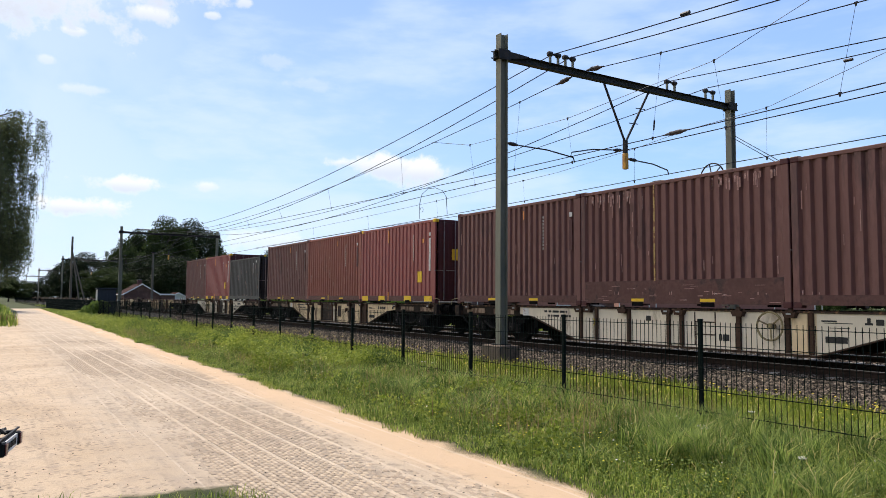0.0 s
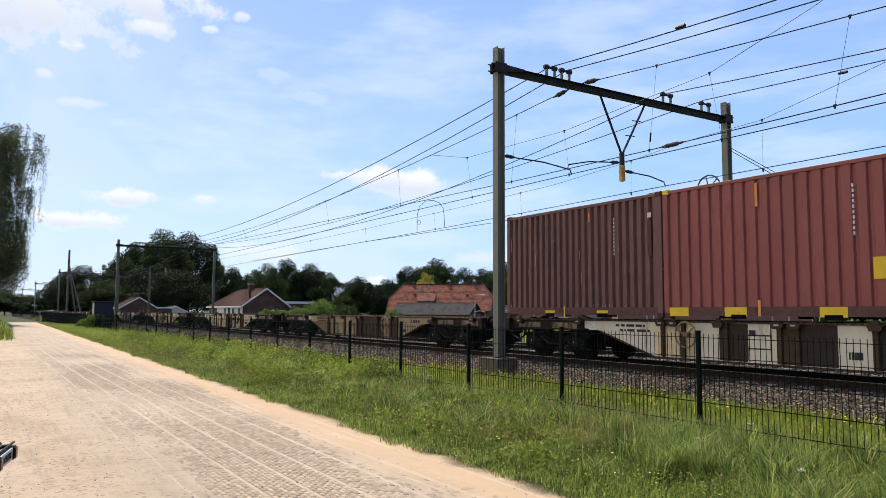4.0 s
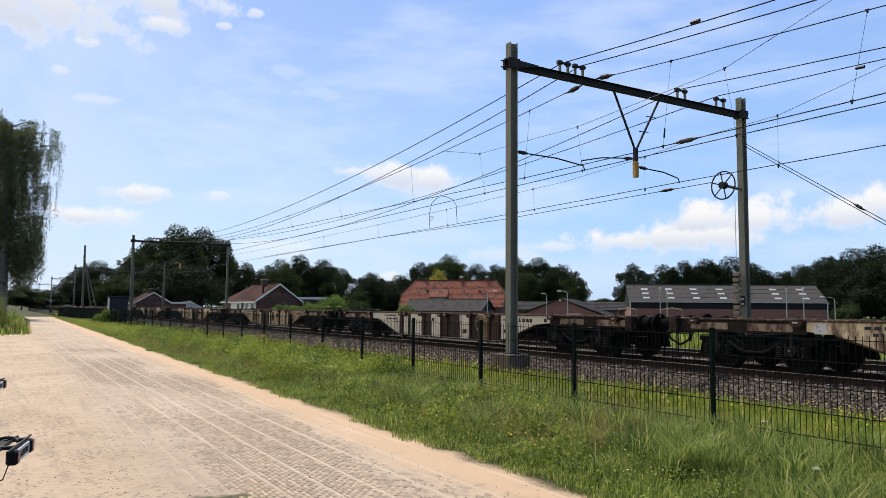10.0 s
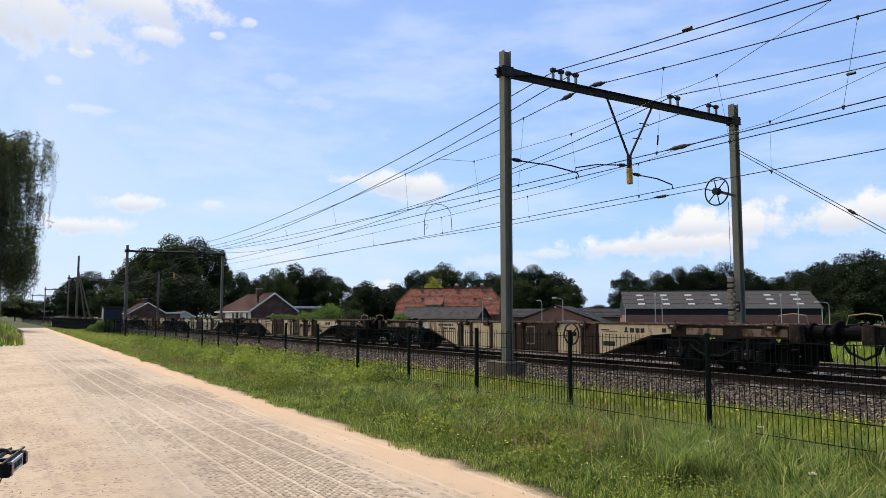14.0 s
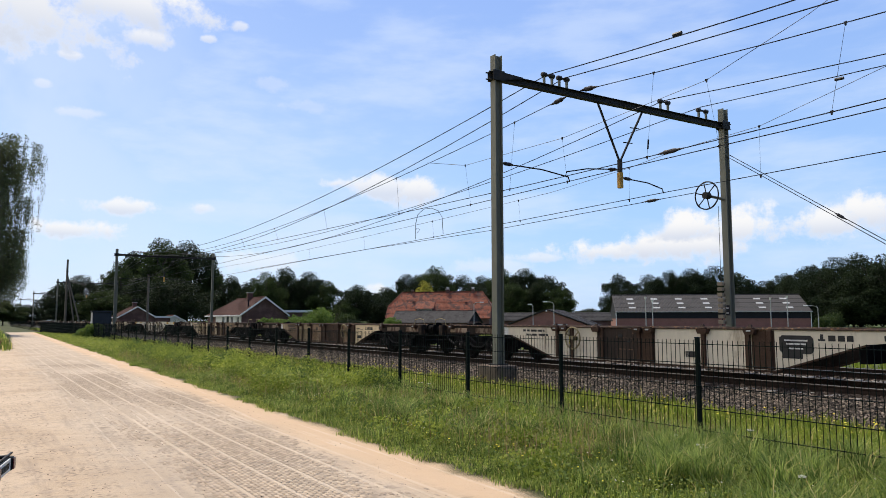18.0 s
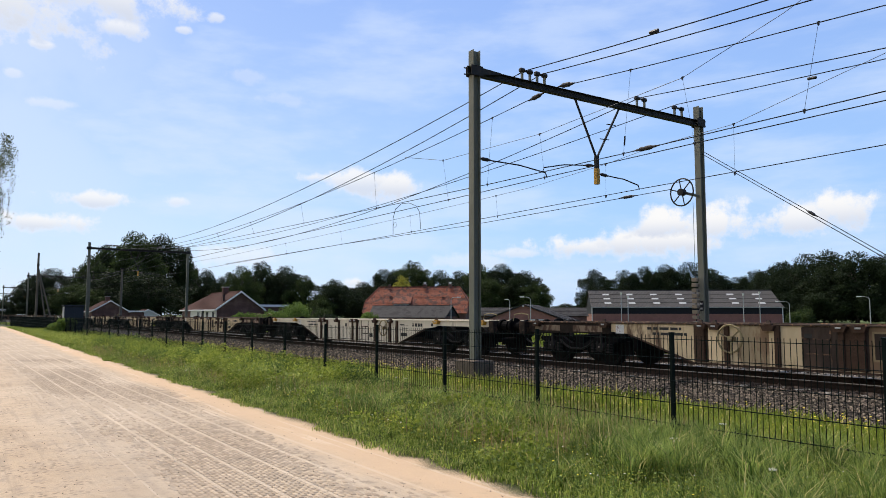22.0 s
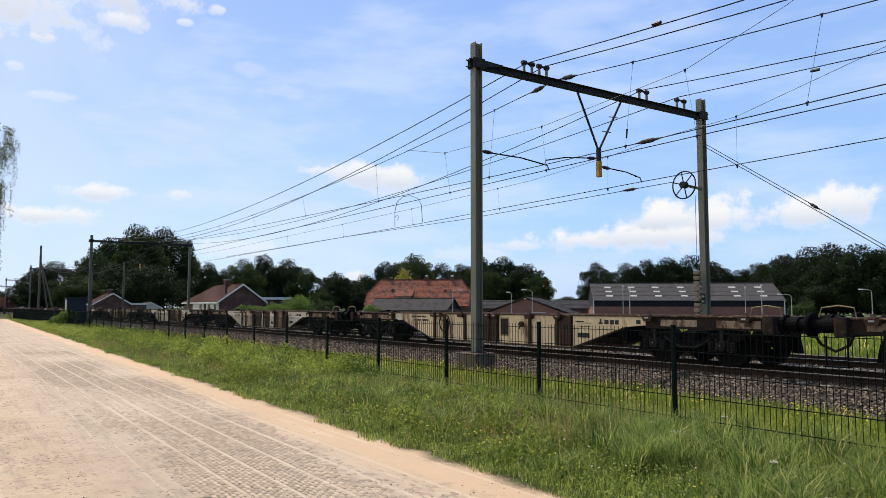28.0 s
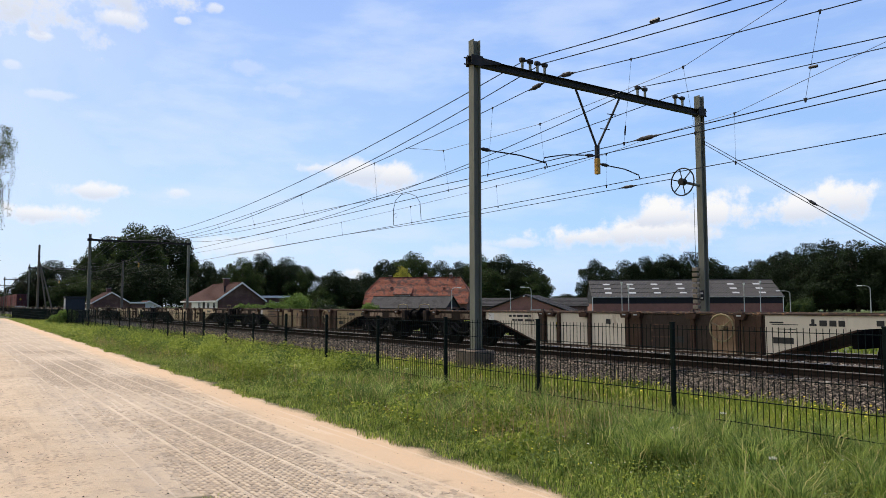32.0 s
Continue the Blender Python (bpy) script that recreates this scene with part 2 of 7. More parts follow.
M = {
    "steel_galv": mat("galvanised_green_grey_steel", (0.2, 0.195, 0.145), 0.65, 0.0, (0.14, 0.13, 0.095), (0.56, 0.7), 2.0, 30, 0.15, 0.1, 0.003, (1, 1, 0.3)),
    "steel_dark": mat("dark_weathered_steel", (0.026, 0.025, 0.023), 0.7, 0.0, (0.045, 0.034, 0.026), (0.55, 0.7), 4.0, 40, 0.25),
    "wire": mat("oxidised_wire", (0.03, 0.03, 0.032), 0.6, 0.5, bump=0),
    "insulator": mat("brown_black_insulator", (0.03, 0.026, 0.026), 0.35),
    "yellow_warn": mat("orange_yellow_paint", (0.55, 0.3, 0.05), 0.6, other=(0.3, 0.16, 0.04), vary=0.15),
    "rail_side": mat("rusty_rail", (0.042, 0.028, 0.021), 0.95, 0.0, (0.024, 0.017, 0.013), (0.45, 0.6), 3.0, 30, 0.3, gloss=0.08),
    "rail_top": mat("worn_bright_rail_head", (0.24, 0.22, 0.2), 0.5, 0.7, (0.12, 0.09, 0.07), (0.5, 0.66)),
    "concrete": mat("weathered_concrete", (0.3, 0.285, 0.26), 0.9, 0, (0.17, 0.16, 0.145), (0.5, 0.65), 1.6, 25, 0.18, 0.3, 0.006),
    "weight_iron": mat("rusty_cast_weights", (0.26, 0.21, 0.145), 0.9, 0, (0.11, 0.08, 0.055), (0.5, 0.66), 3.0, 22, 0.25),
    "sill_grime": mat("grimy_cream_sill_paint", (0.28, 0.2, 0.135), 0.75, 0, (0.09, 0.05, 0.033), (0.46, 0.6), 4.0, 14, 0.2, 0.15, 0.003, (1, 1, 0.5), "object", 0.35),
    # greasy near sill ends; on the far sill this black paints the inner shade
    "grime_and_shade": mat("greasy_and_shaded_black_sill", (0.026, 0.019, 0.015), 0.85, 0, (0.07, 0.042, 0.028), (0.6, 0.72), 3.0, 30, 0.3, gloss=0.12),
    "concrete_old": mat("stained_concrete_foot", (0.15, 0.115, 0.085), 0.9, 0, (0.07, 0.052, 0.04), (0.48, 0.66), 2.2, 22, 0.2, 0.4, 0.008),
    "fence": mat("dark_green_coated_steel", (0.006, 0.011, 0.009), 0.6, 0.0, vary=0.2, bump=0, gloss=0.05),
    "cream": mat("dirty_cream_wagon_paint", (0.7, 0.53, 0.32), 0.65, 0, (0.13, 0.075, 0.045), (0.5, 0.72), 2.2, 16, 0.16, 0.12, 0.003, (1, 1, 0.3), "object", 0.15),
    "white_paint": mat("greyish_white_wagon_paint", (0.66, 0.57, 0.44), 0.6, 0, (0.36, 0.28, 0.2), (0.57, 0.78), 1.3, 18, 0.1, 0.1, 0.003, (1, 1, 0.35), "object", 0.08),
    "brown_paint": mat("rusty_brown_wagon_paint", (0.23, 0.14, 0.08), 0.75, 0, (0.42, 0.32, 0.19), (0.5, 0.66), 1.2, 18, 0.25, 0.15, 0.004, (1, 1, 0.35), "object", 0.15),
    "rib_rust": mat("rust_brown_ribs", (0.065, 0.035, 0.021), 0.85, 0.0, (0.03, 0.019, 0.013), (0.48, 0.66), 3.0, 30, 0.25),
    "deck_rust": mat("rusty_frame_top", (0.06, 0.038, 0.028), 0.85, 0.0, (0.3, 0.155, 0.08), (0.5, 0.74), 10.0, 30, 0.3),
    # underframe and wheels near black: the shade below the wagons is in the colour
    "under": mat("shade_black_underframe", (0.0065, 0.006, 0.006), 0.85, 0.0, (0.018, 0.014, 0.012), (0.58, 0.78), 3.0, 30, 0.3, gloss=0.04),
    "wheel": mat("shade_dark_wheel_steel", (0.013, 0.011, 0.01), 0.8, 0.0, (0.007, 0.006, 0.006), (0.45, 0.6), 4.0, gloss=0.06),
    "bogie_grey": mat("grey_outer_bogie_steel", (0.026, 0.023, 0.021), 0.8, 0.0, (0.012, 0.011, 0.01), (0.46, 0.62), 4.0, 30, 0.3, gloss=0.1),
    "panel_dark": mat("soot_brown_side_plates", (0.04, 0.026, 0.019), 0.8, 0, (0.075, 0.046, 0.03), (0.56, 0.74), 2.4, 18, 0.25, 0.15, 0.003, (1, 1, 0.3), "object", 0.2),
    "cream_tan": mat("grimy_tan_wagon_paint", (0.46, 0.335, 0.195), 0.68, 0, (0.12, 0.07, 0.042), (0.48, 0.7), 2.2, 16, 0.18, 0.12, 0.003, (1, 1, 0.3), "object", 0.12),
    "cream_dull": mat("yellowed_dirty_wagon_paint", (0.3, 0.215, 0.115), 0.7, 0, (0.12, 0.08, 0.045), (0.5, 0.68), 2.2, 16, 0.18, 0.12, 0.003, (1, 1, 0.3), "object", 0.15),
    "stripe_ochre": mat("faded_ochre_stripe", (0.42, 0.27, 0.1), 0.7, 0, (0.2, 0.09, 0.05), (0.48, 0.6), 7.0, 30, 0.2, 0),
    "mark_black": mat("faded_black_lettering", (0.03, 0.028, 0.026), 0.7, bump=0),
    "mark_white": mat("faded_white_lettering", (0.62, 0.6, 0.56), 0.7, other=(0.3, 0.22, 0.2), cover=(0.55, 0.65), scale=9, bump=0),
    "yellow": mat("yellow_marking_paint", (0.75, 0.48, 0.03), 0.6, other=(0.45, 0.25, 0.03), cover=(0.6, 0.75), vary=0.1, bump=0),
    "check_red": mat("faded_red_chequers", (0.42, 0.07, 0.06), 0.6, vary=0.1, bump=0),
    "warn_sign": mat("yellow_warning_sign", (0.75, 0.62, 0.06), 0.5, vary=0.1, bump=0),
    "orange": mat("orange_marking_paint", (0.72, 0.28, 0.07), 0.6, vary=0.1, bump=0),
    "red_a": mat("brown_red_container_paint", (0.255, 0.082, 0.058), 0.55, 0, (0.195, 0.068, 0.052), (0.55, 0.75), 0.9, 14, 0.14, 0.1, 0.003, (1, 1, 0.25)),
    "red_b": mat("faded_red_container_paint", (0.265, 0.074, 0.062), 0.5, 0, (0.215, 0.064, 0.055), (0.55, 0.75), 0.9, 14, 0.12, 0.1, 0.003, (1, 1, 0.25)),
    "red_c": mat("dark_brown_container_paint", (0.165, 0.076, 0.063), 0.6, 0, (0.105, 0.055, 0.048), (0.52, 0.72), 0.9, 14, 0.18, 0.1, 0.003, (1, 1, 0.25)),
    "grey_box": mat("dark_grey_container_paint", (0.070, 0.066, 0.060), 0.6, 0, (0.115, 0.105, 0.093), (0.56, 0.75), 0.9, 14, 0.15, 0.1, 0.003, (1, 1, 0.25)),
    "scuff": mat("scraped_paint", (0.36, 0.2, 0.17), 0.8, 0, (0.5, 0.4, 0.35), (0.55, 0.7), 9.0, 60, 0.3, 0),
    "paver": mat("sandy_concrete_paver", (0.44, 0.34, 0.24), 0.95, 0, (0.37, 0.29, 0.21), (0.45, 0.65), 5.0, 60, 0.18, 0.35, 0.004, (1, 1, 1), "object", 0.2, 0.2),
    "paver_far": mat("sandy_concrete_pavers", (0.44, 0.34, 0.24), 0.95, 0, (0.37, 0.29, 0.21), (0.45, 0.65), 0.9, 60, 0.18, 0.35, 0.004, (1, 1, 1), "island", 0.2, 0.2),
    "rail_brown": mat("dark_brown_bottom_rail", (0.11, 0.05, 0.042), 0.7, 0, (0.06, 0.034, 0.03), (0.5, 0.68), 2.5, 16, 0.2),
    # doors far darker than the walls: shade of the container gaps painted in
    "door_red": mat("shaded_red_container_doors", (0.07, 0.018, 0.018), 0.5, 0, (0.05, 0.018, 0.017), (0.55, 0.7), 1.2, 16, 0.15),
    "door_grey": mat("shaded_grey_container_doors", (0.018, 0.018, 0.018), 0.5, 0, (0.03, 0.028, 0.027), (0.55, 0.7), 1.2, 16, 0.15),
    "bar_steel": mat("galvanised_door_bars", (0.26, 0.22, 0.21), 0.5, 0.6, (0.13, 0.08, 0.07), (0.5, 0.7), 6.0, 30, 0.2, 0),
    "stone": mat("grey_brown_ballast_stone", (0.11, 0.088, 0.068), 0.95, 0, None, (0.5, 0.6), 8.0, 60, 0.3, 0.3, 0.004, (1, 1, 1), "island", 0.92, 0.2),
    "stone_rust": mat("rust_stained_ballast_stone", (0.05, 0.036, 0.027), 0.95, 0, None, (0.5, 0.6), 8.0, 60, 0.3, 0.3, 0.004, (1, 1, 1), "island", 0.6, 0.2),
    "brick": mat("red_brown_brickwork", (0.115, 0.062, 0.05), 0.9, 0, (0.15, 0.085, 0.068), (0.5, 0.65), 0.8, 6, 0.2, 0.2, 0.01),
    "brick_pale": mat("pale_red_brickwork", (0.25, 0.12, 0.095), 0.9, 0, (0.2, 0.1, 0.08), (0.5, 0.65), 0.5, 5, 0.14, 0.2, 0.01),
    "tile_orange": mat("orange_clay_tiles", (0.3, 0.092, 0.05), 0.9, 0, (0.085, 0.04, 0.03), (0.44, 0.58), 0.9, 5, 0.55, 0.2, 0.02, (1, 1, 1), "object", 0.3),
    "tile_red": mat("weathered_red_tiles", (0.085, 0.041, 0.033), 0.95, 0, (0.06, 0.036, 0.03), (0.48, 0.66), 0.9, 5, 0.25, 0.2, 0.02, (1, 1, 1), "object", 0.25, 0.1),
    "sheet_grey": mat("grey_fibre_cement_sheets", (0.068, 0.063, 0.06), 0.95, 0, (0.046, 0.043, 0.041), (0.5, 0.66), 0.3, 3, 0.15, 0.2, 0.02),
    "sheet_dark": mat("dark_grey_roofing", (0.043, 0.04, 0.04), 0.9, 0, (0.02, 0.018, 0.018), (0.44, 0.62), 0.7, 4, 0.25),
    "clad_black": mat("black_timber_cladding", (0.014, 0.015, 0.02), 0.8, vary=0.2),
    "white": mat("white_painted_timber", (0.72, 0.71, 0.69), 0.6, vary=0.06, bump=0.05),
    "plaster": mat("white_rendered_wall", (0.66, 0.64, 0.6), 0.85, 0, (0.5, 0.48, 0.45), (0.55, 0.7), 0.8, 10, 0.06),
    "skylight": mat("pale_translucent_sheet", (0.42, 0.42, 0.4), 0.5, vary=0.06, bump=0),
    "glass": mat("dark_window_glass", (0.03, 0.035, 0.04), 0.08, 0.0, vary=0.1, bump=0, gloss=0.9),
    "pole_wood": mat("grey_weathered_wood", (0.15, 0.13, 0.1), 0.9, 0, (0.09, 0.08, 0.065), (0.5, 0.65), 2.0, 20, 0.2, 0.3, 0.006, (1, 1, 0.15)),
    "lamp_grey": mat("pale_grey_lamp_post", (0.4, 0.4, 0.39), 0.5, 0.3, vary=0.1, bump=0),
    "cabinet": mat("dark_blue_grey_cabinet", (0.02, 0.026, 0.034), 0.6, vary=0.15),
    "trunk": mat("grey_brown_bark", (0.09, 0.075, 0.06), 0.95, 0, (0.05, 0.042, 0.035), (0.5, 0.6), 3.0, 20, 0.3, 0.5, 0.02, (1, 1, 0.2)),
    "birch_bark": mat("dark_birch_bark", (0.17, 0.155, 0.14), 0.85, 0, (0.03, 0.026, 0.022), (0.56, 0.62), 3.0, 20, 0.12, 0.3, 0.01, (1, 1, 2.5)),
    "leaf_oak": leaf_mat("oak_leaves", (0.024, 0.042, 0.013), (0.08, 0.108, 0.032), through=0.32),
    # darker leaf colour that carries the shade of backlit crowns and undergrowth
    "leaf_dark": leaf_mat("shade_dark_leaves", (0.013, 0.023, 0.009), (0.036, 0.053, 0.019), through=0.18),
    "leaf_birch": leaf_mat("birch_leaves", (0.075, 0.092, 0.042), (0.19, 0.215, 0.1), through=0.42),
    "leaf_bush": leaf_mat("light_green_shrub_leaves", (0.09, 0.15, 0.03), (0.2, 0.27, 0.065), through=0.35),
    "leaf_yellow": leaf_mat("yellow_green_leaves", (0.3, 0.3, 0.04), (0.5, 0.46, 0.08), through=0.35),
    "blade": leaf_mat("grass_blades", (0.09, 0.16, 0.022), (0.5, 0.56, 0.13), (0.55, 0.48, 0.18), 0.45, 1.3),
    "tuft": leaf_mat("tuft_blades", (0.045, 0.105, 0.018), (0.48, 0.56, 0.14), (0.58, 0.5, 0.2), 0.45, 2.6),
    "herb_a": leaf_mat("fresh_herb_leaves", (0.15, 0.215, 0.025), (0.49, 0.52, 0.1), None, 0.4, 1.0),
    "herb_b": leaf_mat("dull_herb_leaves", (0.08, 0.13, 0.028), (0.22, 0.29, 0.07), None, 0.35, 1.0),
    "blade_lush": leaf_mat("lush_grass_blades", (0.14, 0.2, 0.022), (0.38, 0.42, 0.065), (0.66, 0.56, 0.2), 0.45, 0.6),
    "reed": leaf_mat("tall_yellowish_grass", (0.1, 0.15, 0.03), (0.28, 0.31, 0.075), (0.42, 0.33, 0.15), 0.4),
    "straw_blade": leaf_mat("dry_tan_blades", (0.3, 0.2, 0.09), (0.5, 0.36, 0.18), None, 0.3),
    "petal_yellow": mat("yellow_petals", (0.75, 0.6, 0.04), 0.7, vary=0.1, bump=0),
    "petal_white": mat("white_petals", (0.8, 0.75, 0.63), 0.7, vary=0.05, bump=0),
    "stem": mat("green_stems", (0.09, 0.13, 0.04), 0.7, bump=0),
    "black_plastic": mat("black_plastic", (0.011, 0.0105, 0.011), 0.5, bump=0.05, gloss=0.15),
    "hoop": mat("chipped_yellow_hoop", (0.28, 0.22, 0.11), 0.7, 0, (0.14, 0.1, 0.06), (0.5, 0.65), 6.0),
    "lens_red": mat("red_lamp_lens", (0.12, 0.015, 0.018), 0.3, gloss=0.7, bump=0),
    "plate": mat("pale_plate", (0.7, 0.7, 0.68), 0.4, bump=0),
}


SEAMS = (1.02, 1.41, 1.8, 2.2, 2.59, 2.96, 3.37, 3.75)     # sand-filled seams between the strips of paving


def ground_mat():
    """Sand track, soil under grass and far fields on one sheet, by place."""
    m = bpy.data.materials.new("sand_and_soil")
    m.use_nodes = True
    k = Nodes(m.node_tree)
    out = k.add("ShaderNodeOutputMaterial")
    b = k.add("ShaderNodeBsdfPrincipled", {"Roughness": 0.95})
    b.inputs["Specular IOR Level"].default_value = 0.2
    vec = k.add("ShaderNodeTexCoord").outputs["Object"]
    x, y, z = k.add("ShaderNodeSeparateXYZ", {0: vec}).outputs
    big, mid, fine = k.noise(vec, 0.45, 5.0), k.noise(vec, 4.0, 5.0, 0.65), k.noise(vec, 60.0, 3.0, 0.7)
    sand = k.mix(k.step(big, 0.35, 0.65), (0.5, 0.37, 0.245, 1), (0.6, 0.46, 0.32, 1))
    sand = k.mix(k.step(mid, 0.45, 0.72, 0.0, 0.6), sand, (0.38, 0.3, 0.225, 1))
    drag = k.noise(k.scaled(vec, (2.6, 0.22, 1.0), 0.02), 2.2, 5.0, 0.65)
    sand = k.mix(k.step(drag, 0.5, 0.7, 0.0, 0.55), sand, (0.34, 0.26, 0.19, 1))
    sand = k.mix(k.step(fine, 0.52, 0.7, 0.0, 0.7), sand, (0.3, 0.24, 0.185, 1))
    clod = k.add("ShaderNodeTexVoronoi", {"Vector": vec, "Scale": 14.0})
    dirt = k.math("MULTIPLY", k.step(clod.outputs["Distance"], 0.42, 0.18), k.step(k.noise(vec, 1.3, 5.0, 0.7), 0.4, 0.56))
    sand = k.mix(k.math("MULTIPLY", dirt, k.step(x, 3.2, 1.8, 0.1, 0.75)), sand, (0.22, 0.17, 0.125, 1))
    # paler, orange sand in the margin by the verge, greyer wheel lanes
    wob = k.math("ADD", x, k.math("MULTIPLY", k.math("SUBTRACT", big, 0.5), 0.8))
    edge = k.math("SUBTRACT", wob, k.math("MULTIPLY", y, 0.02))
    sand = k.mix(k.step(edge, 3.3, 3.9, 0.0, 0.85), sand, (0.6, 0.42, 0.265, 1))
    lane = k.math("MULTIPLY", k.step(edge, 0.6, 1.6), k.step(edge, 3.8, 3.2))
    sand = k.mix(k.math("MULTIPLY", lane, 0.35), sand, (0.42, 0.36, 0.29, 1))
    # tyre cleats: short bars across the lane, in stripes along it
    along = k.math("ADD", k.math("SUBTRACT", x, k.math("MULTIPLY", y, 0.02)), k.math("MULTIPLY", k.math("SUBTRACT", big, 0.5), 0.1))
    lines = k.add("ShaderNodeCombineXYZ", {0: along, 1: k.math("MULTIPLY", y, 0.02), 2: 0.0}).outputs[0]
    ridge = k.math("MULTIPLY", k.step(k.noise(lines, 13.0, 1.0), 0.6, 0.66), k.step(k.noise(vec, 1.2, 3.0), 0.3, 0.55))
    sand = k.mix(k.math("MULTIPLY", k.math("MULTIPLY", ridge, 0.35), k.step(edge, 0.9, 1.5)), sand, (0.72, 0.6, 0.46, 1))
    # paving joints: shadow painted dark where the sand has been washed off, seams pale
    s1 = k.math("SINE", k.math("ADD", k.math("MULTIPLY", x, 1.9), k.math("MULTIPLY", k.math("SINE", k.math("MULTIPLY", y, 0.45)), 0.9)))
    s2 = k.math("SINE", k.math("ADD", k.math("MULTIPLY", y, 0.5), k.math("MULTIPLY", k.math("SINE", k.math("MULTIPLY", x, 0.8)), 1.2)))
    off = k.math("DIVIDE", k.math("SUBTRACT", x, 2.75), 1.2)
    bare = k.math("SUBTRACT", k.math("ADD", 0.5, k.math("MULTIPLY", k.math("MULTIPLY", s1, s2), 0.45)), k.math("MULTIPLY", k.math("MULTIPLY", off, off), 0.5))
    bare = k.math("ADD", bare, k.math("MULTIPLY", k.math("SUBTRACT", mid, 0.5), 1.6))
    seam = None
    for sx in SEAMS:
        d = k.step(k.math("ABSOLUTE", k.math("SUBTRACT", x, sx)), 0.038, 0.014)
        seam = d if seam is None else k.math("MAXIMUM", seam, d)
    shaded_joint = k.math("MULTIPLY", k.step(bare, 0.22, 0.62), k.math("SUBTRACT", 1.0, seam))
    shaded_joint = k.math("MULTIPLY", shaded_joint, k.step(y, 34.0, 18.0, 0.3, 1.0))
    sand = k.mix(k.math("MULTIPLY", shaded_joint, 0.46), sand, (0.22, 0.17, 0.12, 1))
    sand = k.mix(k.math("MULTIPLY", k.math("MULTIPLY", seam, k.step(x, 1.6, 2.4, 0.08, 0.47)), k.step(big, 0.3, 0.6, 0.3, 1.0)), sand, (0.64, 0.51, 0.37, 1))
    # soil darkened to hold the shade between grass blades in its colour
    soil = k.mix(k.step(mid, 0.35, 0.7), (0.035, 0.045, 0.014, 1), (0.08, 0.085, 0.03, 1))
    field = k.mix(k.step(big, 0.35, 0.65), (0.07, 0.105, 0.03, 1), (0.12, 0.15, 0.05, 1))
    soil = k.mix(k.step(x, 24.0, 30.0), soil, field)
    # the line of the verge: right side, then the narrowing of the lane beyond the bush on its other side
    ragged = k.math("MULTIPLY", k.math("SUBTRACT", k.noise(vec, 1.6, 4.0), 0.5), 0.5)
    right = k.math("ADD", k.math("ADD", 4.28, k.math("MULTIPLY", y, 0.021)), ragged)
    far_left = k.step(y, 43.5, 47.5, -60.0, 1.8)
    left = k.math("ADD", k.math("ADD", far_left, ragged), k.math("MULTIPLY", k.step(y, 46.0, 100.0), 1.4))
    near = k.math("ADD", k.math("SUBTRACT", 6.7, k.math("MULTIPLY", x, 0.2)), k.math("MULTIPLY", ragged, 2.0))
    corner = k.math("MAXIMUM", k.step(k.math("SUBTRACT", y, near), -0.12, 0.12), k.step(x, 1.6, 2.3))
    on = k.math("MULTIPLY", k.step(k.math("ADD", k.math("SUBTRACT", right, x), k.math("MULTIPLY", k.math("SUBTRACT", fine, 0.5), 0.5)), -0.12, 0.16), k.step(k.math("SUBTRACT", x, left), -0.1, 0.1))
    on = k.math("MULTIPLY", on, corner)
    on = k.math("MULTIPLY", on, k.step(y, 118.0, 108.0))
    k.put(b.inputs["Base Color"], k.mix(on, soil, sand))
    h = k.math("ADD", k.math("MULTIPLY", shaded_joint, -0.5), k.math("ADD", k.math("MULTIPLY", mid, 1.0), k.math("MULTIPLY", fine, 0.35)))
    k.put(b.inputs["Normal"], k.add("ShaderNodeBump", {"Strength": 0.9, "Distance": 0.05, "Height": h}).outputs[0])
    k.put(out.inputs[0], b.outputs[0])
    return m


def ballast_mat():
    m = bpy.data.materials.new("ballast_bed")
    m.use_nodes = True
    k = Nodes(m.node_tree)
    out = k.add("ShaderNodeOutputMaterial")
    b = k.add("ShaderNodeBsdfPrincipled", {"Roughness": 0.95})
    vec = k.add("ShaderNodeTexCoord").outputs["Object"]
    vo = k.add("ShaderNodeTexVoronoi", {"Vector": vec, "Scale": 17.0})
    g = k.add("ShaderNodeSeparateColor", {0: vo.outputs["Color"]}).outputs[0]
    # bed and cell edges near black: shade between the stones painted in
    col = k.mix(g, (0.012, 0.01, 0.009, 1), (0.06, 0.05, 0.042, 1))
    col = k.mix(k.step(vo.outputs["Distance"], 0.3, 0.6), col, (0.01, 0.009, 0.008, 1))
    k.put(b.inputs["Base Color"], col)
    k.put(b.inputs["Normal"], k.add("ShaderNodeBump", {"Strength": 1.0, "Distance": 0.04, "Height": k.math("SUBTRACT", 1.0, vo.outputs["Distance"])}).outputs[0])
    k.put(out.inputs[0], b.outputs[0])
    return m


M["ground"], M["ballast"] = ground_mat(), ballast_mat()


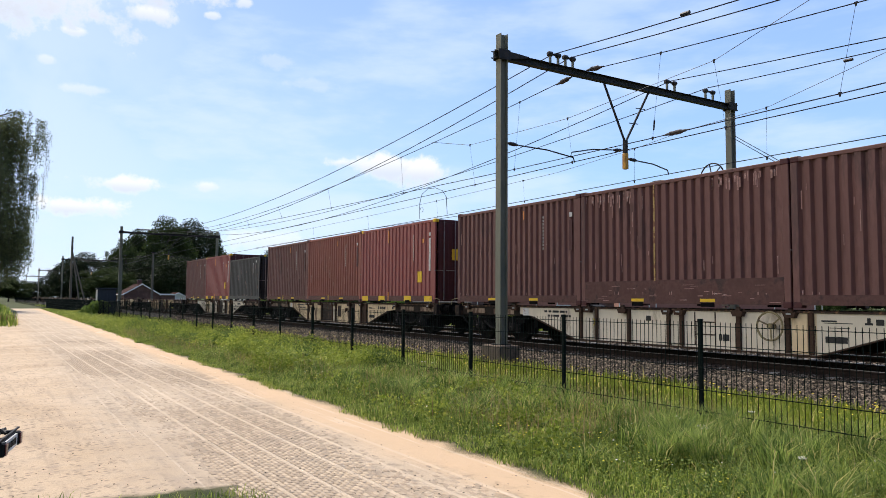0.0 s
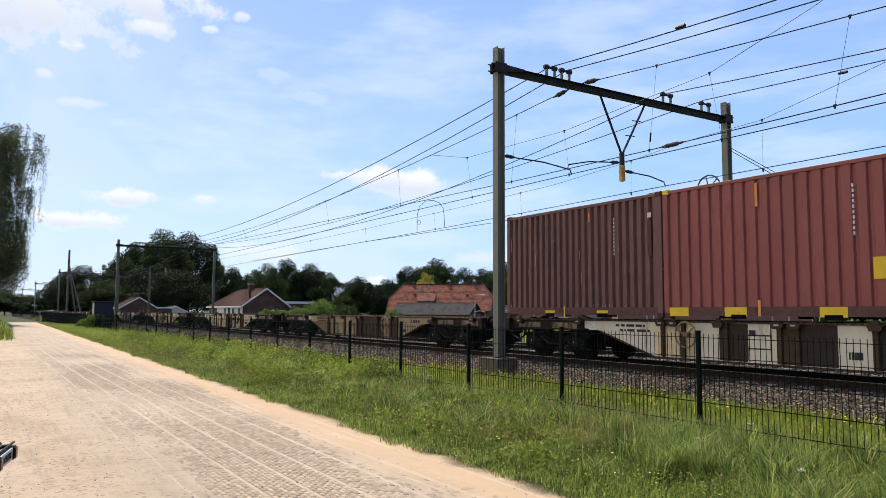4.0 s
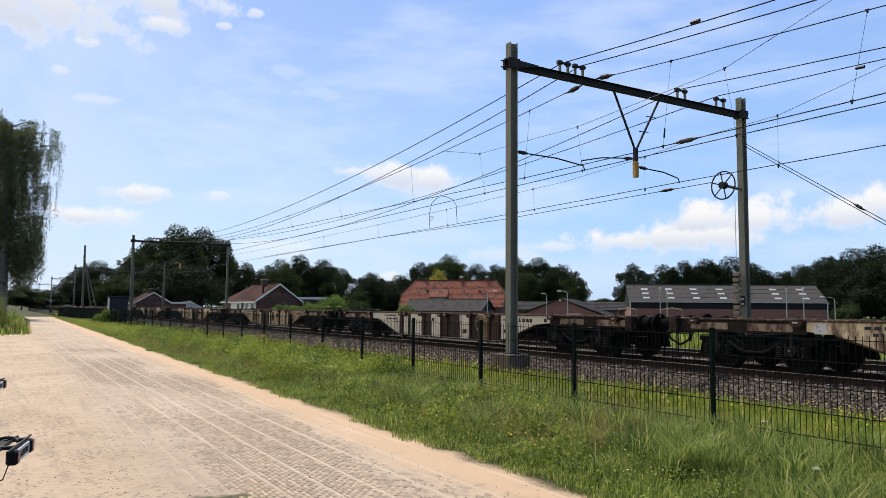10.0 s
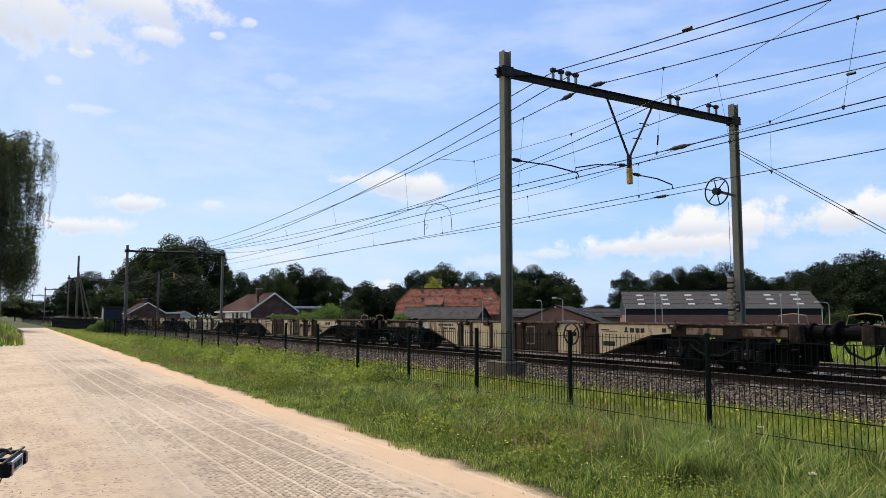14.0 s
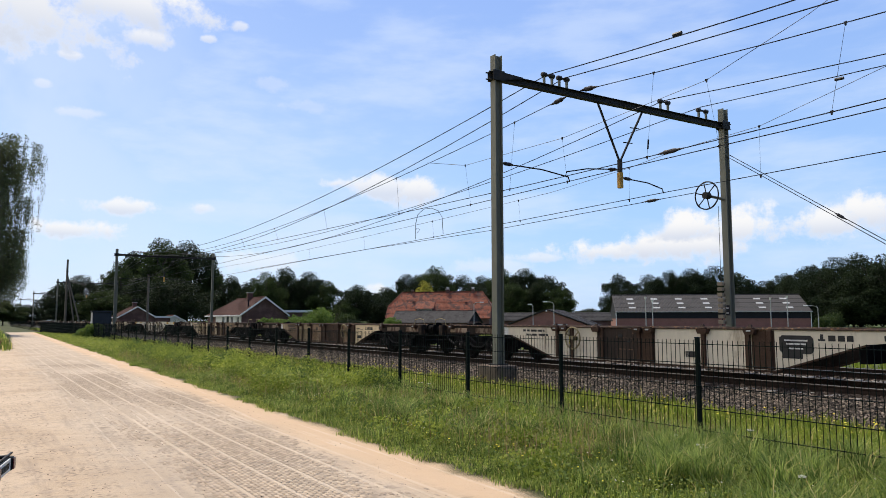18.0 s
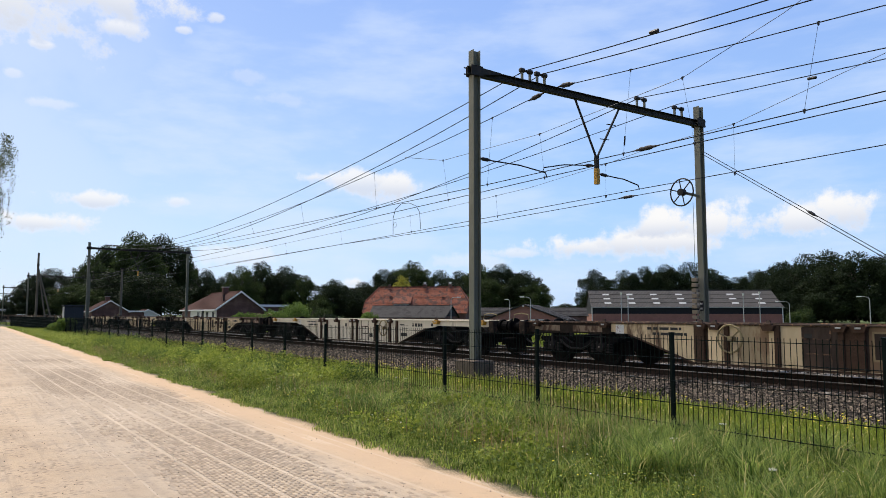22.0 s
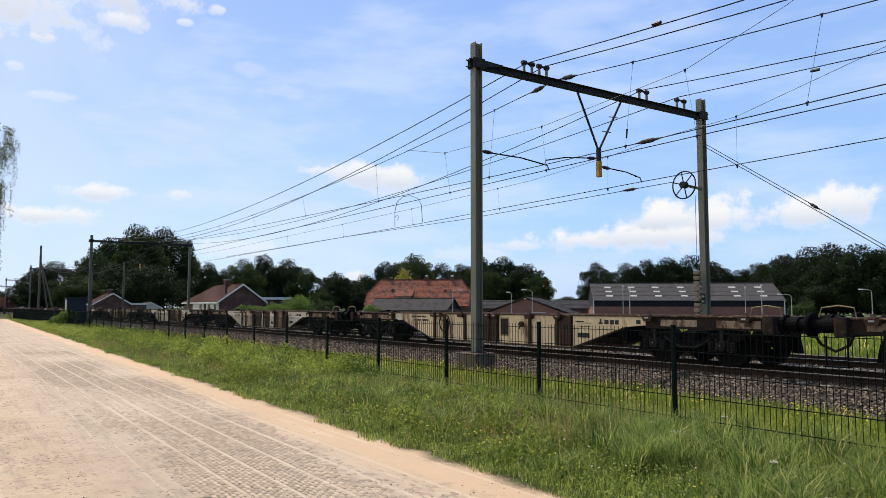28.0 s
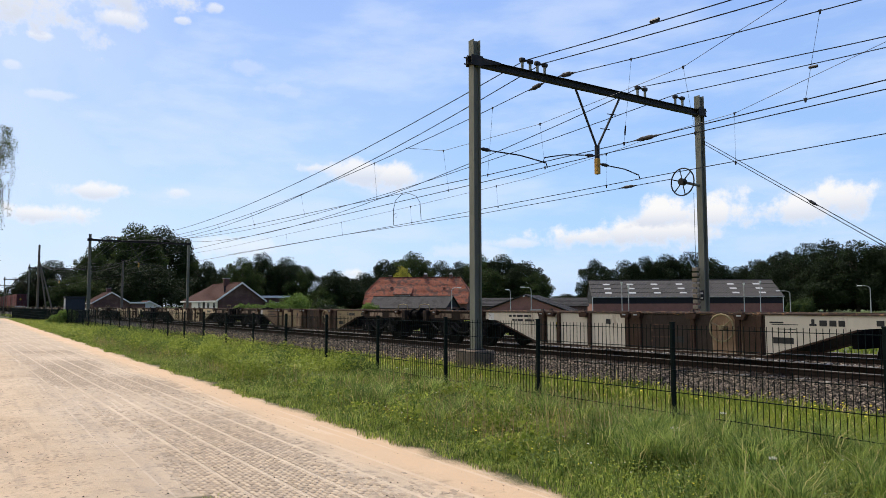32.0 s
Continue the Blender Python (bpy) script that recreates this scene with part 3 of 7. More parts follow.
# ---- mesh helpers ----
class G:
    """A mesh in the making."""

    def __init__(self):
        self.v, self.f = [], []

    def face(self, pts):
        i = len(self.v)
        self.v += [tuple(p) for p in pts]
        self.f.append(tuple(range(i, i + len(pts))))
        return self

    def loft(self, rings, caps=True):
        """Closed rings of equal length, joined one to the next."""
        i, n = len(self.v), len(rings[0])
        for r in rings:
            self.v += [tuple(p) for p in r]
        for a in range(len(rings) - 1):
            for b in range(n):
                c = (b + 1) % n
                self.f.append((i + a * n + b, i + a * n + c, i + (a + 1) * n + c, i + (a + 1) * n + b))
        if caps:
            self.f.append(tuple(i + b for b in reversed(range(n))))
            self.f.append(tuple(i + (len(rings) - 1) * n + b for b in range(n)))
        return self

    def box(self, x0, x1, y0, y1, z0, z1, c=0.0):
        """A box, its upright edges and rims cut by c."""
        if c <= 0:
            return self.loft([[(x0, y0, z), (x1, y0, z), (x1, y1, z), (x0, y1, z)] for z in (z0, z1)])
        def ring(z, k):
            return [(x0 + k + c, y0 + k, z), (x1 - k - c, y0 + k, z), (x1 - k, y0 + k + c, z), (x1 - k, y1 - k - c, z),
                    (x1 - k - c, y1 - k, z), (x0 + k + c, y1 - k, z), (x0 + k, y1 - k - c, z), (x0 + k, y0 + k + c, z)]
        return self.loft([ring(z0, c * 0.7), ring(z0 + c, 0), ring(z1 - c, 0), ring(z1, c * 0.7)])

    def tube(self, pts, r, n=6, caps=True):
        """A round bar along points; r a radius or one for each point."""
        rs = r if isinstance(r, (list, tuple)) else [r] * len(pts)
        pts = [Vector(p) for p in pts]
        rings = []
        for i, p in enumerate(pts):
            d = (pts[min(i + 1, len(pts) - 1)] - pts[max(i - 1, 0)]).normalized()
            a = d.cross(Vector((0, 0, 1)) if abs(d.z) < 0.9 else Vector((1, 0, 0))).normalized()
            b = d.cross(a)
            rings.append([p + (a * math.cos(2 * math.pi * j / n) + b * math.sin(2 * math.pi * j / n)) * rs[i] for j in range(n)])
        return self.loft(rings, caps)

    def prism(self, outline, axis, a, b):
        """An outline of (u, v) pushed along x, y or z from a to b."""
        def at(u, v, w):
            return {"x": (w, u, v), "y": (u, w, v), "z": (u, v, w)}[axis]
        return self.loft([[at(u, v, a) for u, v in outline], [at(u, v, b) for u, v in outline]])

    def mesh(self, name, material):
        me = bpy.data.meshes.new(name)
        me.from_pydata(self.v, [], self.f)
        bm = bmesh.new()
        bm.from_mesh(me)
        bmesh.ops.recalc_face_normals(bm, faces=bm.faces)
        bm.to_mesh(me)
        bm.free()
        me.materials.append(M[material] if isinstance(material, str) else material)
        return me


def part(name, g, material, parent, label="", at=None):
    """One mesh object under a thing or a part; g a G or a mesh."""
    ob = new(name, g.mesh(name, material) if isinstance(g, G) else g)
    ob.parent = parent
    if at is not None:
        ob.matrix_basis = at
    return tagged(ob, label=label)


def thing(name, label, category, group="", kind="", at=None):
    """An empty at a thing's base, to carry its parts."""
    ob = new(name)
    if at is not None:
        ob.matrix_basis = at
    return tagged(ob, label, category, group, kind)


def solid(name, g, material, label, category, group="", kind="", at=None):
    ob = new(name, g.mesh(name, material) if isinstance(g, G) else g)
    if at is not None:
        ob.matrix_basis = at
    return tagged(ob, label, category, group, kind)


def raw_mesh(name, verts, faces, material):
    """A large mesh from numpy arrays: verts (n, 3), faces (m, 3) or (m, 4)."""
    me = bpy.data.meshes.new(name)
    m, k = faces.shape
    me.vertices.add(len(verts))
    me.vertices.foreach_set("co", verts.astype(np.float32).ravel())
    me.loops.add(m * k)
    me.loops.foreach_set("vertex_index", faces.astype(np.int32).ravel())
    me.polygons.add(m)
    me.polygons.foreach_set("loop_start", np.arange(0, m * k, k, dtype=np.int32))
    me.polygons.foreach_set("loop_total", np.full(m, k, dtype=np.int32))
    me.update(calc_edges=True)
    me.materials.append(M[material] if isinstance(material, str) else material)
    return me


# ---- ground, trackbed, rails ----
RAIL_Z, TRACK_X, TRACK2_X = 0.33, 14.87, 18.9



def ground_z(x):
    """The verge falls a little towards the trackbed."""
    return np.interp(x, [7.5, 9.3, 10.8, 12.0, 22.5, 25.0], [0.0, -0.04, -0.17, -0.2, -0.2, 0.0])


ground_g = G()
xs = [-1500, -300, -60, -20, -8, -2, 2, 5, 7.5, 9.3, 10.8, 12.0, 18, 22.5, 25, 60, 200, 500, 1500]
ys = [-1500, -300, -60, -10, 0, 5, 10, 20, 40, 60, 90, 140, 250, 600, 2500]
for j in range(len(ys) - 1):
    for i in range(len(xs) - 1):
        za, zb = ground_z(xs[i]), ground_z(xs[i + 1])
        ground_g.face([(xs[i], ys[j], za), (xs[i + 1], ys[j], zb), (xs[i + 1], ys[j + 1], zb), (xs[i], ys[j + 1], za)])
ground = solid("ground", ground_g, "ground", "sandy track and grassy soil reaching to the far fields", "ground", kind="structure")

bed = G()
bed_profile = [(11.8, -0.3), (12.05, -0.17), (13.25, 0.12), (15.9, 0.14), (17.9, 0.14), (20.6, 0.12), (22.0, -0.3)]
bed.prism(bed_profile, "y", -120, 420)
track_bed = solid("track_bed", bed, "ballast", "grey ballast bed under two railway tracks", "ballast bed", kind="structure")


def rail_profile(x):
    half = [(0.075, 0.0), (0.075, 0.012), (0.012, 0.035), (0.012, 0.115), (0.036, 0.13), (0.036, 0.155)]
    return [(x + a, RAIL_Z - 0.165 + b) for a, b in half] + [(x - a, RAIL_Z - 0.165 + b) for a, b in reversed(half)]


for cx in (TRACK_X, TRACK2_X):
    rails = thing("railway_track", "rusty steel rails on concrete sleepers in ballast", "railway track", "railway tracks", "structure", pose(0, 0, 0))
    for side in (-0.7525, 0.7525):
        part("rail", G().prism(rail_profile(cx + side), "y", -120, 420), "rail_side", rails)
        part("rail_head", G().prism([(cx + side - 0.034, RAIL_Z - 0.011), (cx + side + 0.034, RAIL_Z - 0.011), (cx + side + 0.03, RAIL_Z), (cx + side - 0.03, RAIL_Z)], "y", -120, 420), "rail_top", rails, "polished running surface")
    sl = G().loft([[(-1.25, -0.13, z) , (1.25, -0.13, z), (1.25, 0.13, z), (-1.25, 0.13, z)] for z in (0.0, 0.05)] + [[(-1.22, -0.1, 0.09), (1.22, -0.1, 0.09), (1.22, 0.1, 0.09), (-1.22, 0.1, 0.09)]]).mesh("sleeper", "concrete")
    for i in range(110):
        part("sleeper", sl, None, rails, at=pose(cx, -4 + 0.6 * i, 0.085))

# loose ballast stones on the near shoulder and between the rails
rng = np.random.default_rng(7)


def scatter_stones(name, n, x0, x1, y0, y1, size, material, height, label, category):
    base = np.array([(1, 0, -0.1), (0.2, 0.9, 0), (-0.9, 0.3, 0.1), (-0.3, -0.9, 0), (0.1, 0.1, 0.75), (0.6, -0.5, 0.35)])
    tri = np.array([(0, 1, 4), (1, 2, 4), (2, 3, 4), (3, 5, 4), (5, 0, 4), (3, 0, 5)])
    p = np.stack([rng.uniform(x0, x1, n), y0 + (y1 - y0) * rng.random(n) ** 1.35], 1)
    s = size * rng.uniform(0.55, 1.25, n)
    a = rng.uniform(0, 6.283, n)
    jit = base[None] * rng.uniform(0.55, 1.4, (n, 6, 3)) * s[:, None, None]
    ca, sa = np.cos(a)[:, None], np.sin(a)[:, None]
    vx = jit[..., 0] * ca - jit[..., 1] * sa + p[:, 0, None]
    vy = jit[..., 0] * sa + jit[..., 1] * ca + p[:, 1, None]
    vz = jit[..., 2] + height(p[:, 0])[:, None] + rng.uniform(-0.9, 1.2, n)[:, None] * size
    verts = np.stack([vx, vy, vz], 2).reshape(-1, 3)
    faces = (tri[None] + 6 * np.arange(n)[:, None, None]).reshape(-1, 3)
    return tagged(new(name, raw_mesh(name, verts, faces, material)), label, category, kind="stuff")


def bed_height(x):
    return np.interp(x, [a for a, _ in bed_profile], [b for _, b in bed_profile])


scatter_stones("ballast_stones", 120000, 11.85, 14.05, 3, 62, 0.031, "stone", bed_height, "broken grey and brown ballast stones beside the rails", "ballast")
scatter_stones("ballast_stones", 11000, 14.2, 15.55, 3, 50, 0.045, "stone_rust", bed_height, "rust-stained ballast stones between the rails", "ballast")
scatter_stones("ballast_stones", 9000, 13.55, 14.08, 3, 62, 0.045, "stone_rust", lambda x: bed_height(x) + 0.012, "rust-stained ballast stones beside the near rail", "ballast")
scatter_stones("ballast_stones", 9000, 15.7, 18.0, 3, 50, 0.05, "stone", bed_height, "broken ballast stones between the two tracks", "ballast")
scatter_stones("pebbles", 2400, -2.0, 4.2, 5, 30, 0.0085, "stone", lambda x: 0 * x, "small dark pebbles strewn on the sand track", "pebbles")


# ---- strips of small pavers half buried in the sand of the lane ----
def paver_geo(w, l, z):
    out = [(-0.5, -0.5), (0.32, -0.5), (0.5, -0.1), (0.5, 0.5), (-0.32, 0.5), (-0.5, 0.1)]
    return [[(u * w, v * l, -0.02) for u, v in out], [(u * w, v * l, z - 0.003) for u, v in out], [(u * w * 0.9, v * l * 0.94, z) for u, v in out]]


def paver_top(x, y):
    """How far a paver stands out of the sand."""
    bare = 0.5 + 0.45 * math.sin(1.9 * x + 0.9 * math.sin(0.45 * y)) * math.sin(0.5 * y + 1.2 * math.sin(0.8 * x)) - 0.5 * ((x - 2.75) / 1.2) ** 2
    return -0.006 + 0.0105 * min(max((bare + pav_r.uniform(-0.3, 0.3)) / 0.6, 0.0), 1.0)


pav_r = random.Random(12)
lane_paving = thing("paving", "strips of small zigzag pavers half buried in sand", "paving", kind="structure")
paver_meshes = [G().loft(paver_geo(0.043, 0.095, 0.0)).mesh("paver", "paver") for _ in range(1)]
far_pavers = G()
near_count = 0
for row in range(245):
    y = 4.7 + row * 0.104
    for sa, sb in zip(SEAMS[2:], SEAMS[3:]):
        step_x = (sb - sa - 0.05) / 7
        for c in range(7):
            px, py = sa + 0.025 + step_x * (c + 0.5), y + 0.052 * (c % 2) + pav_r.uniform(-0.006, 0.006)
            zt = paver_top(px, py)
            if zt < -0.003:
                continue
            if near_count < 300:
                part("paver", paver_meshes[0], None, lane_paving, at=pose(px, py, zt, pav_r.uniform(-1.5, 1.5), pav_r.uniform(-1.5, 1.5), pav_r.uniform(-4, 4)))
                near_count += 1
            else:
                far_pavers.loft([[(px + a, py + b, zt + q) for a, b, q in ring] for ring in paver_geo(step_x * pav_r.uniform(0.78, 0.9), 0.096 * pav_r.uniform(0.92, 1.02), 0.0)])
tagged(part("far_pavers", raw_mesh("far_pavers", np.array(far_pavers.v), np.array([q for f in far_pavers.f for q in ([f] if len(f) == 4 else [(f[0], f[1], f[2], f[3]), (f[0], f[3], f[4], f[5])])]), "paver_far"), None, lane_paving), label="further small pavers in sand", kind="stuff")


# ---- fence along the railway ----
FENCE_X, POST_STEP, FENCE_TOP = 7.5, 2.51, 1.355
post_mesh = G().box(-0.03, 0.03, -0.02, 0.02, -0.1, FENCE_TOP + 0.02, 0.004).mesh("post", "fence")
cap_mesh = G().box(-0.034, 0.034, -0.024, 0.024, FENCE_TOP + 0.02, FENCE_TOP + 0.035, 0.004).mesh("cap", "fence")
pg = G()
for i in range(36):
    y = 0.035 + i * 0.0697
    pg.box(-0.003, 0.003, y - 0.003, y + 0.003, 0.03, FENCE_TOP)
panel_wires = pg.mesh("upright_wires", "fence")
bars = []
for z in (0.03, 0.275, 0.53, 0.8, 1.07, 1.305):
    bars.append(G().box(-0.012, -0.004, 0.0, POST_STEP, z - 0.004, z + 0.004).box(0.004, 0.012, 0.0, POST_STEP, z - 0.004, z + 0.004).mesh("cross_wire", "fence"))
fence = thing("mesh_fence", "dark green double-wire mesh fence with square posts in grass", "fence", at=pose(FENCE_X, 0, 0))
for i in range(-2, 44):
    y = 6.02 + POST_STEP * i
    p = part("post", post_mesh, None, fence, at=pose(0, y, 0))
    part("cap", cap_mesh, None, p)
    w = part("mesh_panel", panel_wires, None, fence, at=pose(-0.03, y, 0))
    if i < 24:
        for b in bars:
            part("cross_wire", b, None, w)
# the far run of the fence, seen along its length
far_f = G()
for i in range(44, 90):
    y = 6.02 + POST_STEP * i
    far_f.box(-0.03, 0.03, y - 0.02, y + 0.02, -0.1, FENCE_TOP)
for z in (0.03, 0.275, 0.53, 0.8, 1.07, 1.305):
    far_f.box(-0.04, -0.02, 6.02 + POST_STEP * 24, 6.02 + POST_STEP * 90, z - 0.006, z + 0.006)
part("far_run", far_f, "fence", fence)


# ---- overhead line ----
PORTAL_Y, SPAN, MAST_A, MAST_B, BEAM_Z = 16.05, 66.0, 11.9, 21.75, 8.34


def h_profile(w, d, t):
    """The outline of an H section, flanges facing y."""
    return [(-w, -d), (w, -d), (w, -d + t), (t / 2, -d + t), (t / 2, d - t), (w, d - t), (w, d), (-w, d), (-w, d - t), (-t / 2, d - t), (-t / 2, -d + t), (-w, -d + t)]


def insulator(p, q, r):
    """A smooth swelling body with two shallow sheds between slim end fittings."""
    p, q = Vector(p), Vector(q)
    steps = ((0.0, 0.3), (0.1, 0.3), (0.13, 0.5), (0.22, 0.55), (0.28, 0.9), (0.36, 1.0), (0.42, 0.86), (0.5, 0.96), (0.6, 1.0), (0.68, 0.9), (0.76, 0.55), (0.86, 0.5), (0.9, 0.3), (1.0, 0.3))
    return G().tube([p.lerp(q, f) for f, _ in steps], [r * k for _, k in steps], 10)


def build_portal(y0, near=True):
    po = thing("catenary_portal", "grey-green steel catenary portal spanning two tracks", "catenary portal", "catenary portals", at=pose(0, y0, 0))
    for x, foot in ((MAST_A, 0.4), (MAST_B, 0.2)):
        me = G().prism(h_profile(0.115, 0.12, 0.018), "z", foot, 8.95)
        mast = part("mast", me, "steel_galv", po, at=pose(x, 0, 0, 0, 0, 90))
        part("foot_plate", G().box(-0.2, 0.2, -0.2, 0.2, foot, foot + 0.03, 0.01), "steel_dark", mast)
        part("concrete_foot", G().box(-0.34, 0.34, -0.42, 0.42, -0.4, foot, 0.03), "concrete_old", po, "stained concrete mast foot", at=pose(x - 0.02, 0, 0))
        for s in (-1, 1):
            part("clamp", G().box(x - 0.2, x + 0.2, s * 0.125 - 0.02, s * 0.125 + 0.02, BEAM_Z - 0.13, BEAM_Z + 0.16, 0.01), "steel_dark", po)
            for zz in (-0.08, 0.1):
                part("bolt", G().tube([(x - 0.3, s * 0.08, BEAM_Z + zz), (x + 0.3, s * 0.08, BEAM_Z + zz)], 0.018, 6), "steel_dark", po)
    part("beam", G().prism(h_profile(0.09, 0.1, 0.016), "x", MAST_A - 0.25, MAST_B + 0.25), "steel_dark", po, at=pose(0, 0, BEAM_Z))
    part("bracket", G().prism([(0, -0.1), (0.75, 0.06), (0.75, 0.1), (0, 0.13)], "y", -0.13, -0.11), "steel_dark", po, at=pose(MAST_A + 0.1, 0, BEAM_Z))
    # the V strut with its yellow post between the tracks
    tip = (16.64, 0, 6.48)
    for x in (15.75, 17.7):
        part("strut", G().tube([(x, 0, BEAM_Z - 0.1), tip], 0.035, 8), "steel_dark", po)
    part("drop_post", G().box(16.58, 16.7, -0.06, 0.06, 6.12, 6.56, 0.01), "steel_dark", po)
    part("post_end", G().box(16.57, 16.71, -0.07, 0.07, 5.66, 6.15, 0.01), "yellow_warn", po, "orange-yellow painted end")
    for x in (17.03, 17.34):
        z = 6.48 + (x - 16.64) * 1.66
        part("step_iron", G().tube([(x - 0.22, 0, z), (x + 0.18, 0, z + 0.02)], 0.015, 6), "steel_dark", po)
    # steady arms with insulators, one from the mast, one from the drop post
    for x0, z0, x1, z1 in ((MAST_A + 0.12, 5.93, 14.5, 5.79), (16.56, 6.24, 14.45, 5.94), (16.71, 6.0, 18.53, 5.82)):
        s = 1 if x1 > x0 else -1
        xi = x0 + s * 0.5
        zi = z0 + (z1 - z0) * 0.15
        part("insulator", insulator((x0, 0, z0), (xi, 0, zi), 0.055), "insulator", po)
        xm, zm = (xi + x1) / 2, (zi + z1) / 2 + 0.05
        part("steady_arm", G().tube([(xi, 0, zi), (xm, 0, zm), (x1, 0, z1), (x1 + s * 0.06, 0, z1 - 0.14)], 0.02, 6), "steel_dark", po)
    # insulators on top of the beam that carry the feeders
    for xa, xb in ((13.63, 13.93), (14.21, 14.5), (18.56, 18.92), (20.46, 20.84)):
        for x in (xa, xb):
            part("insulator_leg", G().box(x - 0.03, x + 0.03, -0.035, 0.035, BEAM_Z + 0.09, BEAM_Z + 0.36, 0.006), "steel_galv", po)
            part("insulator_knob", G().tube([(x - 0.09, 0, BEAM_Z + 0.39), (x - 0.06, 0, BEAM_Z + 0.39), (x + 0.06, 0, BEAM_Z + 0.39), (x + 0.09, 0, BEAM_Z + 0.39)], [0.05, 0.075, 0.075, 0.05], 10), "insulator", po)
        part("insulator_bar", G().tube([(xa, 0, BEAM_Z + 0.39), (xb, 0, BEAM_Z + 0.39)], 0.035, 8), "insulator", po)
    part("messenger_insulator", insulator((TRACK_X, 0.45, BEAM_Z + 0.04), (TRACK_X, 1.15, BEAM_Z - 0.03), 0.075), "insulator", po)
    part("messenger_insulator", insulator((TRACK_X, -0.2, BEAM_Z + 0.07), (TRACK_X, -0.9, BEAM_Z), 0.075), "insulator", po)
    return po


for k in range(0, 5):
    build_portal(PORTAL_Y + SPAN * k)

# tensioning gear on the far mast of the first portal
gear = thing("tension_weight", "spoked tension wheel with a stack of concrete weights on a mast", "tension weight", at=pose(MAST_B, PORTAL_Y, 0))
wr = [(0.47 * math.cos(a * 0.2618), 0.47 * math.sin(a * 0.2618)) for a in range(25)]
wx = -1.02
part("wheel_rim", G().tube([(wx, u, 5.8 + v) for u, v in wr], 0.025, 6, False), "steel_dark", gear)
part("wheel_hub", G().tube([(wx - 0.1, 0, 5.8), (wx + 0.1, 0, 5.8)], 0.12, 12), "steel_dark", gear)
for a in range(6):
    c, s = math.cos(a * 1.0472 + 0.3), math.sin(a * 1.0472 + 0.3)
    part("spoke", G().tube([(wx, 0.1 * c, 5.8 + 0.1 * s), (wx, 0.46 * c, 5.8 + 0.46 * s)], 0.02, 5), "steel_dark", gear)
part("wheel_bracket", G().tube([(wx, 0, 5.8), (-0.1, 0, 5.75)], 0.05, 6), "steel_galv", gear)
part("weight_rope", G().tube([(-0.36, 0.05, 5.5), (-0.36, 0.05, 3.0)], 0.008, 5), "wire", gear)
wt = G().box(-0.095, 0.095, -0.1, 0.1, 0, 0.125, 0.012).mesh("weight", "weight_iron")
for i in range(9):
    part("weight", wt, None, gear, at=pose(-0.36, 0.05, 1.28 + 0.185 * i, 0, 0, 4 * (i % 3)))
part("weight_rod", G().tube([(-0.36, 0.05, 1.2), (-0.36, 0.05, 3.05)], 0.02, 6), "steel_dark", gear)
part("weight_guide", G().box(-0.3, 0.0, -0.3, 0.35, 0.9, 1.05, 0.02), "steel_dark", gear)
part("mast_plate", G().box(-0.15, -0.125, -0.08, 0.08, 1.75, 2.1, 0.005), "mark_black", gear, "small dark number plate with bars")
for z in (1.83, 2.0):
    part("plate_bar", G().box(-0.157, -0.151, -0.05, 0.05, z - 0.03, z + 0.03), "mark_white", gear)
# anchor stay running down along the track
part("stay", G().tube([(0.0, -0.1, 7.25), (0.0, -10.8, -0.1)], 0.012, 6), "wire", gear)
part("stay", G().tube([(0.12, -0.1, 7.33), (0.12, -10.8, -0.02)], 0.012, 6), "wire", gear)
part("stay_insulator", insulator((0.06, -3.75, 4.83), (0.06, -4.1, 4.58), 0.05), "insulator", gear)


def sagging(z0, sag, y0, y1, steps=20):
    return [(0, y0 + (y1 - y0) * i / steps, z0 - sag * 4 * (i / steps) * (1 - i / steps)) for i in range(steps + 1)]


def feeder(x, z, sag, sag_far):
    """A feeder in spans from portal to portal."""
    line = thing("feeder_line", "dark feeder wire strung over the portals", "wire", "feeder wires", at=pose(x, 0, 0))
    for k in range(-1, 4):
        y = PORTAL_Y + SPAN * k
        part("wire_span", G().tube(sagging(z, sag if k < 0 else sag_far, y, y + SPAN), 0.015, 5, False), "wire", line)
    if x in (13.7, 20.6):
        part("joint", G().tube([(0, 11.4, z - 0.36), (0, 11.15, z - 0.375)], 0.045, 6), "wire", line)


for x, z, sag, sag_far in ((13.7, 8.72, 1.6, 1.65), (14.4, 8.76, 1.65, 2.13), (18.7, 8.77, 1.62, 2.0), (20.6, 8.86, 1.05, 1.05)):
    feeder(x, z, sag, sag_far)
MESS_Z = BEAM_Z + 0.08
# two wires overlap over the near track, one of them rising out of use; they swing from side to side
RISING = [(13.9, -50, 5.7), (14.1, 5.0, 5.71), (14.18, 7.9, 5.72), (14.53, 13.1, 5.82), (14.63, 18.8, 5.89), (15.02, 27.7, 6.14), (15.1, 42.7, 6.45), (14.9, 82, 7.2)]
RUNNING = [(15.4, -50, 5.86), (15.32, 6.0, 5.87), (15.27, 11.4, 5.87), (15.05, 16.7, 5.81), (15.1, 22, 5.81), (15.1, 40, 5.8), (15.0, 82, 5.8), (14.75, 148, 5.8), (15.0, 280, 5.8)]


def along(points, y):
    """The point of a wire at y."""
    ys = [q[1] for q in points]
    return (float(np.interp(y, ys, [q[0] for q in points])), y, float(np.interp(y, ys, [q[2] for q in points])))


